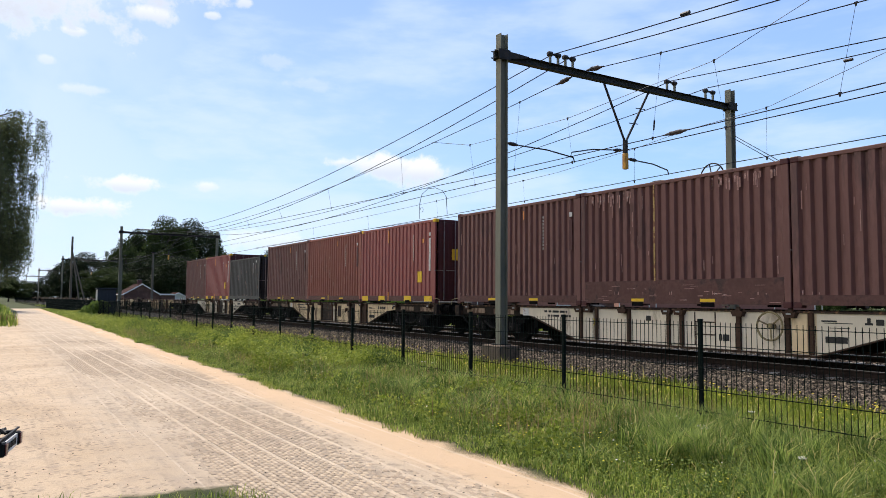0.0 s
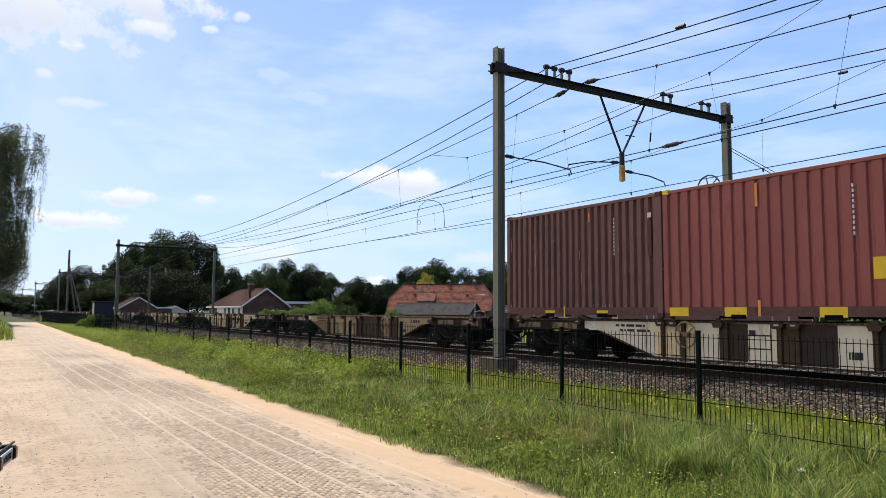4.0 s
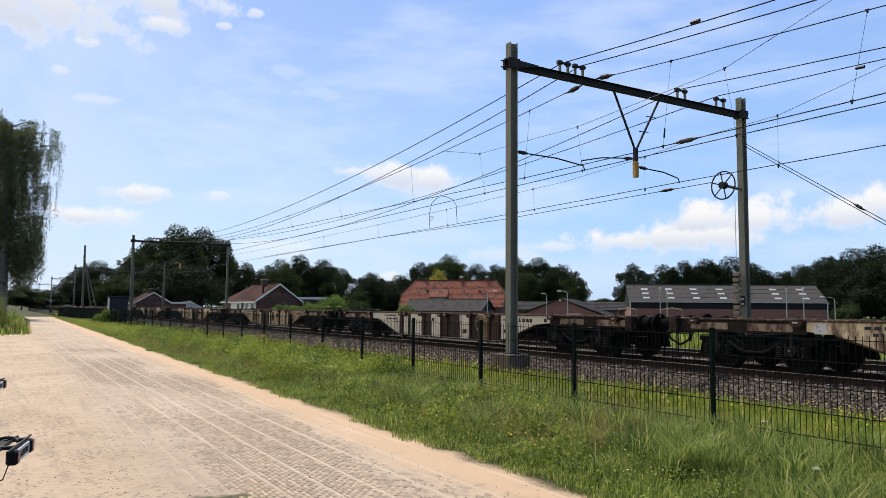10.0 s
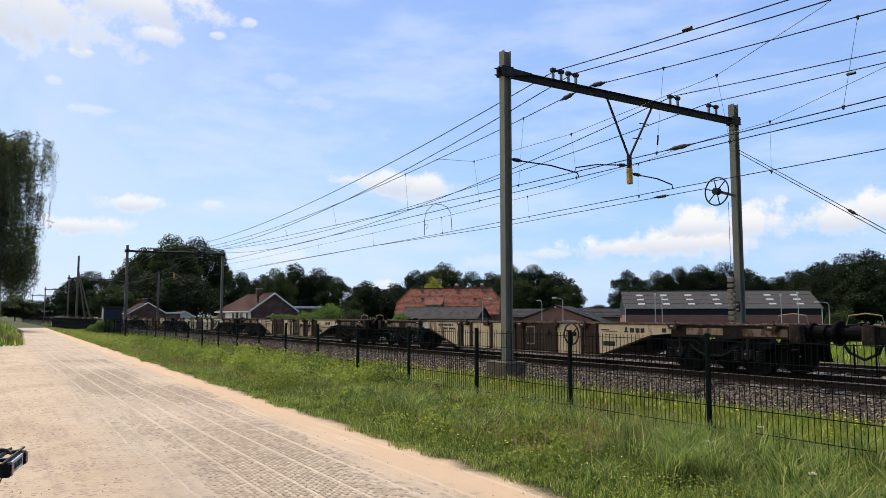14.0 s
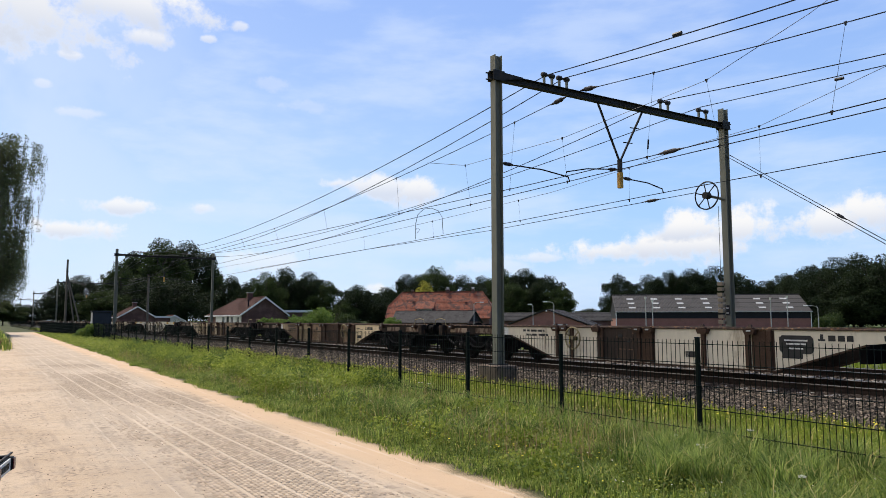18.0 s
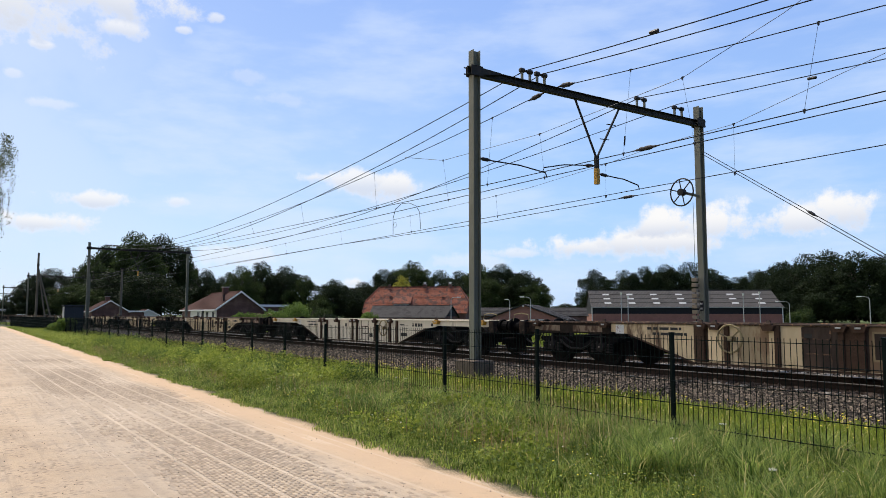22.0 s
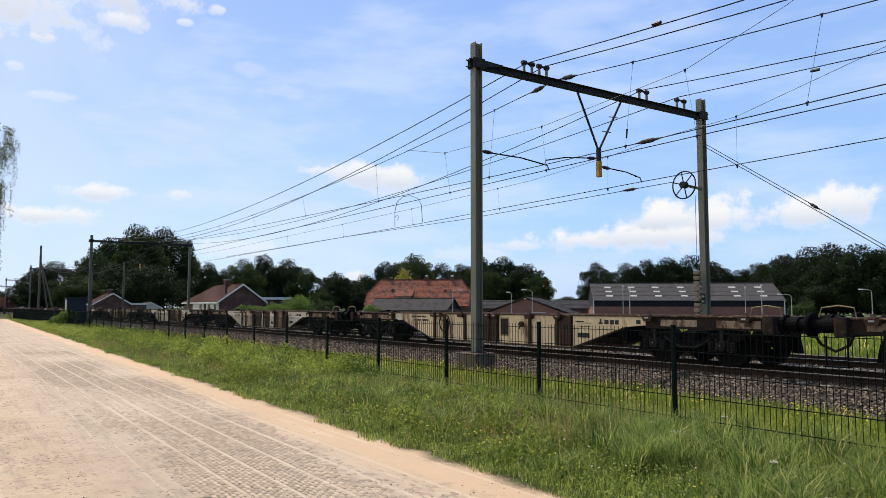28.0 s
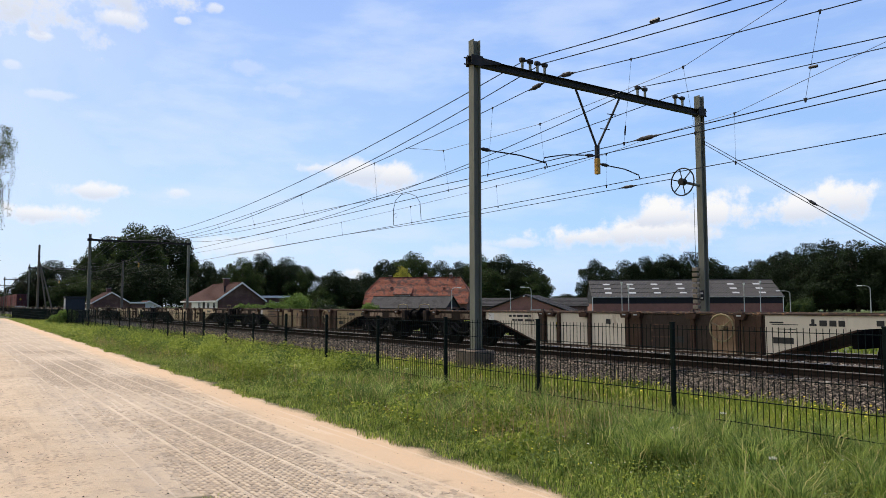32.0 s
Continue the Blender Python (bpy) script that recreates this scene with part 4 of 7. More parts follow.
def hang(line, top, low, r=0.005):
    """A dropper with its two clips."""
    part("dropper", G().tube([top, low], r, 4, False), "wire", line)
    for x, y, z in (top, low):
        part("clip", G().loft([[(x - 0.012, y - 0.035, z + 0.03), (x + 0.012, y - 0.035, z + 0.03), (x + 0.012, y + 0.035, z + 0.03), (x - 0.012, y + 0.035, z + 0.03)], [(x - 0.01, y - 0.012, z - 0.06), (x + 0.01, y - 0.012, z - 0.06), (x + 0.01, y + 0.012, z - 0.06), (x - 0.01, y + 0.012, z - 0.06)]]), "wire", line)


line = thing("catenary_line", "contact wires hung by droppers from a sagging messenger wire", "catenary line", "catenary lines", at=pose(0, 0, 0))
for k in range(-1, 4):
    y = PORTAL_Y + SPAN * k
    sag = 1.64 if k < 0 else 1.38
    part("messenger_wire", G().tube([(TRACK_X, q[1], q[2]) for q in sagging(MESS_Z, sag, y, y + SPAN)], 0.013, 5, False), "wire", line)
    for d in (3.0, 11.2, 19.0, 26.5, 33.0, 39.5, 47.0, 57.9, 63.0) if k < 3 else ():
        f = d / SPAN
        hang(line, (TRACK_X, y + d, MESS_Z - sag * 4 * f * (1 - f)), along(RISING if k < 1 and d < 40 or k < 0 else RUNNING, y + d))
part("contact_wire", G().tube(RISING, 0.013, 5, False), "wire", line)
part("contact_wire", G().tube(RUNNING, 0.013, 5, False), "wire", line)
part("section_insulator", insulator(along(RISING, 12.7), along(RISING, 11.8), 0.06), "insulator", line)
part("dropper_tube", G().tube([(14.63, 13.08, 6.3), (14.6, 13.08, 6.05)], 0.022, 6), "rail_side", line, "brown sleeve on a dropper")

# the far track: a low messenger that climbs to a stitch wire at the portal
line = thing("catenary_line", "contact wire of the far track hung from a low thin messenger", "catenary line", "catenary lines", at=pose(0, 0, 0))
LOW_MESS = [(18.9, 8.44, 8.06), (18.9, 12.74, 7.19), (18.9, 15.7, 7.08), (18.9, 17.8, 6.86), (18.9, 21.9, 6.61), (18.9, 26, 6.55), (18.9, 30.9, 6.49), (18.9, 38.6, 6.44), (18.9, 60, 6.38), (18.9, 82, 6.6)]
part("messenger_wire", G().tube(LOW_MESS, 0.008, 4, False), "wire", line)
for k in range(1, 4):
    y = PORTAL_Y + SPAN * k
    part("messenger_wire", G().tube([(TRACK2_X, q[1], q[2]) for q in sagging(MESS_Z, 1.2, y, y + SPAN)], 0.013, 5, False), "wire", line)
part("contact_wire", G().tube([(18.75, -50, 5.74), (18.75, 16.05, 5.74), (19.0, 30.9, 5.7), (18.95, 280, 5.74)], 0.013, 5, False), "wire", line)
for y in (12.74, 17.8, 24.0, 30.9, 38.6, 47.0):
    hang(line, along(LOW_MESS, y), (18.88 if y < 20 else 18.98, y, 5.72), 0.004)

# stitch wire under the first portal, the jumper loop and the tensioned wire that ends at the wheel
stitch = thing("stitch_wire", "thin stitch wire slung below the portal with droppers", "wire", at=pose(0, 0, 0))
sp = [(14.87, 24.7, 7.84), (14.87, 22.0, 7.25), (14.87, 16.7, 7.14), (14.87, 11.4, 7.47), (14.87, 8.7, 8.19), (14.87, 7.0, 8.8)]
part("wire_span", G().tube(sp, 0.008, 4, False), "wire", stitch)
for q in sp[1:4]:
    hang(stitch, q, along(RUNNING, q[1]), 0.004)
jump = thing("jumper_loop", "arched copper jumper between the contact wires", "wire", at=pose(TRACK2_X, 31.2, 5.74))
arc = [(0, 1.35, 0.0), (0, 1.36, 0.8), (0, 1.15, 1.25), (0, 0.55, 1.47), (0, -0.2, 1.42), (0, -0.85, 1.2), (0, -1.2, 0.85), (0, -1.3, 0.0)]
part("loop", G().tube(arc, 0.014, 6, False), "wire", jump)
part("coil", G().tube([(0, 1.36 - 0.2 + 0.18 * math.cos(a), 0.45 + 0.12 * math.sin(a)) for a in (0, 1, 2, 3, 4, 5)], 0.01, 5, False), "wire", jump)
term = thing("tensioned_wire", "wire under tension that ends at the spoked wheel", "wire", at=pose(0, 0, 0))
part("wire_span", G().tube([(20.75, 16.5, 5.97), (20.3, 28.0, 5.81), (19.3, 39.5, 5.77), (18.9, 60.0, 5.75)], 0.013, 5, False), "wire", term)
part("insulator", insulator((20.68, 18.0, 5.95), (20.63, 18.8, 5.94), 0.06), "insulator", term)


# ---- the train: flat container wagons, rail level is local z = 0, y runs along the wagon ----
PITCH = 19.74


# the paint of each wagon's near side, read from its far end to its near end: far end plate, eleven bays, near end plate
BAYS = (3.45, 3.0, 2.3, 1.65, 0.95, 0.2, -0.3, -1.0, -1.65, -2.2, -2.95, -3.45)
PAINT_OF = {"c": "cream", "w": "white_paint", "b": "brown_paint", "r": "rib_rust", "d": "panel_dark", "y": "cream_dull", "t": "cream_tan"}
SIDES = {1: "wwwwwwwwwwwcw", 2: "ccccddwccdcrc", 3: "wccwdwddwdcdw", 4: "bdyyybddrrbdy", 5: "crccccddcccdc", 6: "crcccdcccccdc",
         7: "wdwwdwddwdbdw", 8: "ttttddwtttttb", 9: "cdccccdddccdc", 10: "ccddcccdcdcdc", 11: "wwwwddrwwwwrw", 12: "bryybbrrrrbrc",
         13: "crcbcddbcrbdb", 14: "wwwwwwwwwwwww", 15: "cccccccccccrc", 16: "cdccdcddcccdc", 17: "cccccddccccdc", 18: "wcwbddwrwdbrw", 19: "wdwwwwddddbdw"}
WHEEL_FAR_SIDE = (2, 3, 6, 8, 11, 13, 17, 18)      # wagons whose handbrake wheel sits towards the far end


def frame_side(paint):
    """The fish-bellied side member as seen from the side."""
    out = [(-5.9, 0.86), (-5.3, 0.81), (-4.9, 0.69), (-3.46, 0.24), (3.46, 0.24), (4.9, 0.69), (5.3, 0.81), (5.9, 0.86), (5.9, 1.06), (-5.9, 1.06)]
    return G().prism(out, "x", -0.02, 0.02).mesh("side_sill", paint)


lock_g = G().prism([(-0.1, 0.04), (0.1, 0.04), (0.15, 0.15), (-0.15, 0.15)], "x", -0.14, 0.05).box(-0.12, -0.02, -0.08, 0.08, 0.15, 0.185, 0.01)
lock_mesh = lock_g.mesh("container_lock", "rib_rust")
# pale box that paints the bright highlight on each container lock
glint_mesh = G().box(-0.155, -0.14, -0.055, 0.055, 0.1, 0.135, 0.008).mesh("lock_pin", "lamp_grey")
lock_yellow = lock_g.mesh("container_lock", "yellow_warn")
spigot_mesh = G().loft([[(-0.04, -0.05, 0), (0.04, -0.05, 0), (0.04, 0.05, 0), (-0.04, 0.05, 0)], [(-0.02, -0.03, 0.07), (0.02, -0.03, 0.07), (0.02, 0.03, 0.07), (-0.02, 0.03, 0.07)]]).mesh("spigot", "deck_rust")
rib_mesh = G().box(-0.05, 0.05, -0.055, 0.055, 0.25, 1.06, 0.008).mesh("rib", "rib_rust")
deep_mesh = {q: G().box(-0.03, 0.03, -0.17, 0.17, 0.27, 1.04, 0.01).mesh("rib_pair_web", PAINT_OF[q]) for q in "cwytr"}
side_mesh = {p: frame_side(p) for p in ("cream", "white_paint", "brown_paint", "grime_and_shade", "panel_dark", "rib_rust", "cream_dull", "cream_tan")}
bay_mesh, end_plate_mesh = {}, {}
for letter, paint_name in PAINT_OF.items():
    for i in range(11):
        bay_mesh[(i, letter)] = G().box(-1.0635, -1.058, BAYS[i + 1], BAYS[i], 0.25, 1.055).mesh("side_panel", paint_name)
    for e in (-1, 1):
        end_plate_mesh[(e, letter)] = G().prism([(e * 3.45, 0.25), (e * 4.9, 0.7), (e * 5.3, 0.82), (e * 5.75, 0.86), (e * 5.75, 1.055), (e * 3.45, 1.055)], "x", -1.0635, -1.058).mesh("end_plate", paint_name)
sill_end_mesh = {p: G().prism([(-1.65, 0.8), (1.65, 0.79), (1.65, 1.06), (-1.65, 1.06)], "x", -0.02, 0.02).mesh("sill_end", q) for p, q in (("cream", "grime_and_shade"), ("brown_paint", "rib_rust"))}
sill_end_mesh["white_paint"] = G().box(-0.02, 0.02, -1.65, 1.65, 0.9, 1.06).mesh("sill_end", "white_paint")
flange_mesh = G().box(-0.06, 0.06, -9.25, 9.25, 1.06, 1.1, 0.01).mesh("top_flange", "deck_rust")
flange_white = G().box(-0.06, 0.06, -9.25, 9.25, 1.06, 1.1, 0.01).mesh("top_flange", "white_paint")
low_flange = G().loft([[(-0.07, y, z), (0.07, y, z), (0.07, y, z + 0.03), (-0.07, y, z + 0.03)] for y, z in ((-5.3, 0.78), (-4.9, 0.66), (-3.46, 0.21), (3.46, 0.21), (4.9, 0.66), (5.3, 0.78))]).mesh("bottom_flange", "rib_rust")
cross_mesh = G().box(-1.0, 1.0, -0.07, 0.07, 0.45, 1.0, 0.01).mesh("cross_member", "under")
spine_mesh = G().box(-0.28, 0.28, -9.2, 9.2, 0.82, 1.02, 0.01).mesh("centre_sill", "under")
end_mesh = G().box(-1.22, 1.22, -0.12, 0.12, 0.74, 1.1, 0.015).mesh("end_beam", "grime_and_shade")
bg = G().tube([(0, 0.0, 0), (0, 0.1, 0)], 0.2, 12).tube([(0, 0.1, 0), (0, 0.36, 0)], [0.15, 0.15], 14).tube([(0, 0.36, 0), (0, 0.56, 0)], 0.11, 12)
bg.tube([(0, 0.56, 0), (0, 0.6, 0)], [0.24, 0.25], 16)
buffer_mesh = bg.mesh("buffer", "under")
step_mesh = G().tube([(-1.16, 0, 0.2), (-1.16, 0, 0.75)], 0.018, 5).tube([(-1.16, -0.4, 0.2), (-1.16, -0.4, 0.75)], 0.018, 5).box(-1.26, -1.06, -0.42, 0.02, 0.18, 0.2).mesh("foot_step", "under")
hose_mesh = G().tube([(0, 0.0, 0.85), (0.05, 0.16, 0.55), (0.08, 0.45, 0.42), (0.05, 0.72, 0.55), (0, 0.88, 0.82)], 0.032, 8).mesh("brake_hose", "black_plastic")
coupling_mesh = G().tube([(-0.1, 0, 0.92), (-0.1, 0.62, 0.86)], 0.035, 6).tube([(0.1, 0, 0.92), (0.1, 0.62, 0.86)], 0.035, 6).tube([(-0.12, 0.6, 0.86), (0.12, 0.6, 0.86)], 0.05, 8).tube([(0.0, 0.3, 0.9), (0.0, 0.42, 0.5)], 0.02, 6).mesh("screw_coupling", "under")
handrail_mesh = G().tube([(-1.2, -0.3, 1.1), (-1.2, -0.26, 1.28), (-1.2, 0.02, 1.32), (-1.2, 0.34, 1.28), (-1.2, 0.4, 1.1)], 0.014, 6).mesh("shunter_handle", "hoop")
wheel_ring = [(0.29 * math.cos(a * 0.3142), 0.29 * math.sin(a * 0.3142)) for a in range(21)]
hw = G().tube([(0, u, v) for u, v in wheel_ring], 0.022, 6, False)
for a in (0.4, 2.5, 4.6):
    hw.tube([(0.03, 0, 0), (0.0, 0.29 * math.cos(a), 0.29 * math.sin(a))], 0.018, 5)
hw.tube([(-0.02, 0, 0), (0.14, 0, 0)], 0.06, 8)
handwheel_mesh = hw.mesh("handbrake_wheel", "rib_rust")
handwheel_yellow = bpy.data.meshes.new_from_object(new("tmp_wheel", handwheel_mesh))
bpy.data.objects.remove(bpy.data.objects["tmp_wheel"])
handwheel_yellow.materials[0] = M["hoop"]


def bogie_mesh():
    """Sagging side frames with spring nests, bolster and end stretchers of a two-axle bogie."""
    g = G()
    for s in (-1, 1):
        x0, x1 = sorted((s * 0.95, s * 1.05))
        g.prism([(-1.42, 0.6), (-0.66, 0.56), (-0.34, 0.36), (0.34, 0.36), (0.66, 0.56), (1.42, 0.6), (1.42, 0.7), (0.56, 0.7), (0.26, 0.54), (-0.26, 0.54), (-0.56, 0.7), (-1.42, 0.7)], "x", x0, x1)
        for y in (-0.9, 0.9):
            g.box(x0 - 0.02, x1 + 0.02, y - 0.42, y + 0.42, 0.3, 0.335, 0.01)
            g.box(x0 - 0.01, x1 + 0.01, y - 0.4, y - 0.12, 0.55, 0.62, 0.01)
            g.box(x0 - 0.01, x1 + 0.01, y + 0.12, y + 0.4, 0.55, 0.62, 0.01)
            g.tube([(s * 0.93, y, 0.46), (s * 1.08, y, 0.46)], [0.15, 0.13], 12)
            for dy in (-0.27, 0.27):
                g.tube([(s * 1.0, y + dy, 0.33), (s * 1.0, y + dy, 0.56)], 0.075, 10)
    g.box(-1.0, 1.0, -0.16, 0.16, 0.42, 0.76, 0.02)
    for y in (-1.4, 1.4):
        g.box(-0.96, 0.96, y - 0.04, y + 0.04, 0.58, 0.68)
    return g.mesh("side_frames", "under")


bar_mesh = G().tube([(-1.075, -0.62, 0.61), (-1.08, -0.4, 0.47), (-1.085, -0.2, 0.4), (-1.085, 0.2, 0.4), (-1.08, 0.4, 0.47), (-1.075, 0.62, 0.61)], 0.03, 6).mesh("brake_rod", "bogie_grey")
link_mesh = G().box(-1.12, -1.06, -0.04, 0.04, 0.55, 0.78, 0.008).mesh("suspension_link", "bogie_grey")
spring_g = G()
spring_g.tube([(-1.09 + 0.07 * math.cos(i * 0.9), 0.07 * math.sin(i * 0.9), 0.32 + 0.0055 * i) for i in range(42)], 0.013, 5)
spring_mesh = spring_g.mesh("coil_spring", "bogie_grey")


frames_mesh = bogie_mesh()
cover_mesh = G().tube([(-1.15, 0, 0.46), (-1.07, 0, 0.46)], [0.11, 0.13], 14).box(-1.165, -1.148, -0.03, 0.03, 0.39, 0.53).box(-1.12, -1.07, -0.17, -0.12, 0.34, 0.6, 0.01).box(-1.12, -1.07, 0.12, 0.17, 0.34, 0.6, 0.01).mesh("axle_box_cover", "bogie_grey")
bearing_mesh = G().tube([(-1.18, 0.02, 0.47), (-1.164, 0.02, 0.47)], 0.02, 8).mesh("bearing_mark", "bar_steel")
end_panel_mesh = G().box(-0.028, -0.018, -1.35, -0.3, 0.84, 1.0, 0.004).mesh("end_panel", "sill_grime")
end_panel_b = G().box(-0.028, -0.018, 0.2, 1.2, 0.85, 1.0, 0.004).mesh("end_panel", "sill_grime")


def wheelset_mesh():
    g = G().tube([(-1.0, 0, 0), (1.0, 0, 0)], 0.075, 10)
    for s in (-1, 1):
        prof = [(s * 0.69, 0.12), (s * 0.69, 0.3), (s * 0.66, 0.4), (s * 0.66, 0.49), (s * 0.685, 0.49), (s * 0.69, 0.462), (s * 0.8, 0.455), (s * 0.8, 0.4), (s * 0.75, 0.36), (s * 0.74, 0.2), (s * 0.79, 0.12)]
        n = 28
        g.loft([[(x, r * math.cos(2 * math.pi * j / n), r * math.sin(2 * math.pi * j / n)) for j in range(n)] for x, r in prof], False)
        for j in range(3):
            a = j * 2.0944
            g.tube([(s * 0.765, 0.28 * math.cos(a), 0.28 * math.sin(a)), (s * 0.775, 0.28 * math.cos(a), 0.28 * math.sin(a))], 0.03, 6)
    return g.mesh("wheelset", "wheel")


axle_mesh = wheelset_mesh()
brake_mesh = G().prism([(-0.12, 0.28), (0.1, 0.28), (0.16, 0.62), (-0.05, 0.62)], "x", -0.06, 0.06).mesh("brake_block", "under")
wheelsets = {-0.9: [], 0.9: []}


def panel_box(g, y0, y1, z0, z1, x=-1.062):
    return g.box(x - 0.006, x, y0, y1, z0, z1)


chequers = []
for paint_name in ("mark_black", "check_red"):
    k = G()
    for i in range(5):
        for j in range(5):
            if (i + j) % 2 == 0:
                k.box(-1.0665, -1.065, 5.485 + 0.05 * i, 5.535 + 0.05 * i, 0.825 + 0.042 * j, 0.867 + 0.042 * j)
    chequers.append(k.mesh("chequers", paint_name))
mark_meshes = [panel_box(G(), *b).mesh("marking", "mark_black") for b in ((-4.72, -4.58, 0.86, 0.97), (-4.9, -4.77, 0.86, 0.97), (-5.06, -4.94, 0.86, 0.97), (-4.52, -4.38, 0.86, 0.9), (-4.48, -4.42, 0.9, 0.99), (-4.15, -3.6, 0.87, 0.884), (-4.1, -3.7, 0.78, 0.792), (-4.05, -3.62, 0.5, 0.62), (-5.75, -5.62, 0.88, 0.98), (0.75, 0.9, 0.8, 0.92))]


def bar_row(y0, y1, z0, z1, widths):
    """A row of plain bars where a line of lettering stands."""
    g, y = G(), y1
    for i, wd in enumerate(widths):
        if i % 2 == 0:
            panel_box(g, y - wd, y, z0, z1)
        y -= wd
    return g.mesh("marking", "mark_black")


mark_meshes += [bar_row(3.6, 4.75, 0.93, 0.99, (0.12, 0.06, 0.12, 0.06, 0.26, 0.05, 0.2, 0.04, 0.06)), bar_row(3.6, 4.6, 0.81, 0.87, (0.1, 0.04, 0.06, 0.04, 0.24, 0.08, 0.3, 0.03, 0.08))]
mark_meshes += [bar_row(-3.9, -3.55, 0.9, 0.93, (0.3,)), bar_row(-1.9, -1.2, 0.42, 0.56, (0.03, 0.02, 0.03, 0.02, 0.16))]


def build_wagon(paint, look_no, label, side, wheel_y, clean, close):
    w = thing("container_wagon", label, "freight wagon", "wagons of the train")
    base = next(q for q, v in PAINT_OF.items() if v == paint)
    for s in (-1, 1):
        at = pose(s * 1.04, 0, 0, 0, 0, 0 if s < 0 else 180)
        # far sill near black: the shade inside the frame is put into its colour
        sill = part("side_sill", side_mesh[paint if s < 0 else "grime_and_shade"], None, w, at=at)
        for e in (-1, 1):
            end_part = part("sill_end", sill_end_mesh["cream" if s > 0 else paint if clean else "cream"], None, w, at=at @ pose(0, e * 7.55, 0))
            if s < 0 and not clean:
                part("end_panel", end_panel_mesh, None, end_part, "grimy pale panel")
                part("end_panel", end_panel_b, None, end_part, "grimy pale panel")
        if s < 0:
            for i, letter in enumerate(side[1:12]):
                if letter != base:
                    part("side_panel", bay_mesh[(i, letter)], None, w, "discoloured side panel")
            for e, letter in ((1, side[0]), (-1, side[12])):
                if letter != base:
                    part("end_plate", end_plate_mesh[(e, letter)], None, w)
        part("top_flange", flange_white if clean else flange_mesh, None, sill)
        part("bottom_flange", low_flange, None, sill)
        if s < 0:
            for y in (-8.6, -6.05, -2.95, -1.75, -0.18, 0.18, 1.6, 2.85, 3.2, 6.05, 8.6):
                part("container_lock", lock_yellow if clean and abs(y) > 5 else lock_mesh, None, sill, at=pose(-0.02, y, 0.92))
                if close and y not in (-1.75, 1.6):
                    part("lock_pin", glint_mesh, None, w, "pale spot painting the glint on a lock", at=pose(-1.04 - 0.02, y, 0.92))
                part("spigot", spigot_mesh, None, w, at=pose(-1.13, y, 1.1)) if abs(y) > 1 else None
        for y in (-3.35, -2.85, -1.72, -0.2, 0.18, 1.45, 2.6, 3.2):
            part("rib", rib_mesh, None, sill, at=pose(-0.03, y if s < 0 else -y, 0))
        for y in (-3.1, 0.0, 2.9):
            letter = side[{-3.1: 11, 0.0: 6, 2.9: 2}[y]]
            part("rib_pair_web", deep_mesh[letter if s < 0 and letter in "cwyt" else "r"], None, sill, at=pose(-0.012, y if s < 0 else -y, 0))
    part("centre_sill", spine_mesh, None, w)
    for y in (-5.2, -3.1, -1.2, 1.2, 3.1, 5.2):
        part("cross_member", cross_mesh, None, w, at=pose(0, y, 0))
    for s in (-1, 1):
        end = part("end_beam", end_mesh, None, w, at=pose(0, s * 9.15, 0))
        for x in (-0.875, 0.875):
            part("buffer", buffer_mesh, None, end, at=pose(x, s * 0.12, 0.94, 0, 0, 0 if s > 0 else 180))
        part("foot_step", step_mesh, None, end, at=pose(0, 0.15 if s < 0 else 0.3, 0))
        part("shunter_handle", handrail_mesh, None, end)
    part("screw_coupling", coupling_mesh, None, w, at=pose(0, 9.25, 0))
    part("brake_hose", hose_mesh, None, w, at=pose(-0.35, 9.3, 0))
    part("air_tank", G().tube([(0.3, -2.2, 0.55), (0.3, -2.1, 0.55), (0.3, -0.5, 0.55), (0.3, -0.4, 0.55)], [0.08, 0.2, 0.2, 0.08], 12), "under", w)
    # markings: plain bars where the lettering stands
    for m in mark_meshes if base == "w" else mark_meshes[:-1]:
        part("marking", m, None, w)
    part("handbrake_wheel", handwheel_yellow if side[3 if wheel_y > 0 else 10] in "wb" else handwheel_mesh, None, w, at=pose(-1.2, wheel_y, 0.78))
    k = G()
    y0 = 0.38 if wheel_y > 0 else -1.12
    for a, b, c, d in ((y0, y0 + 0.03, 0.3, 1.04), (y0 + 0.55, y0 + 0.58, 0.3, 1.04), (y0, y0 + 0.58, 0.8, 0.83), (y0, y0 + 0.58, 0.52, 0.55)):
        panel_box(k, a, b, c, d)
    part("ladder_frame", k, "deck_rust", w)
    if look_no == 11:
        plate = part("data_plate", G().prism([(-4.28, 0.66), (-4.22, 0.6), (-3.62, 0.6), (-3.56, 0.66), (-3.56, 0.9), (-3.62, 0.96), (-4.22, 0.96), (-4.28, 0.9)], "x", -1.072, -1.062), "mark_black", w, "black plate with pale bars")
        for z, l in ((0.86, 0.5), (0.79, 0.42), (0.7, 0.3)):
            part("plate_bar", G().box(-1.075, -1.072, -3.92 - l / 2, -3.92 + l / 2, z - 0.015, z + 0.015), "mark_white", plate)
    plate = part("chequered_plate", panel_box(G(), 5.48, 5.74, 0.82, 1.04), "mark_white", w, "white plate with a chequer pattern")
    part("chequers", chequers[look_no % 3 != 1], None, plate)
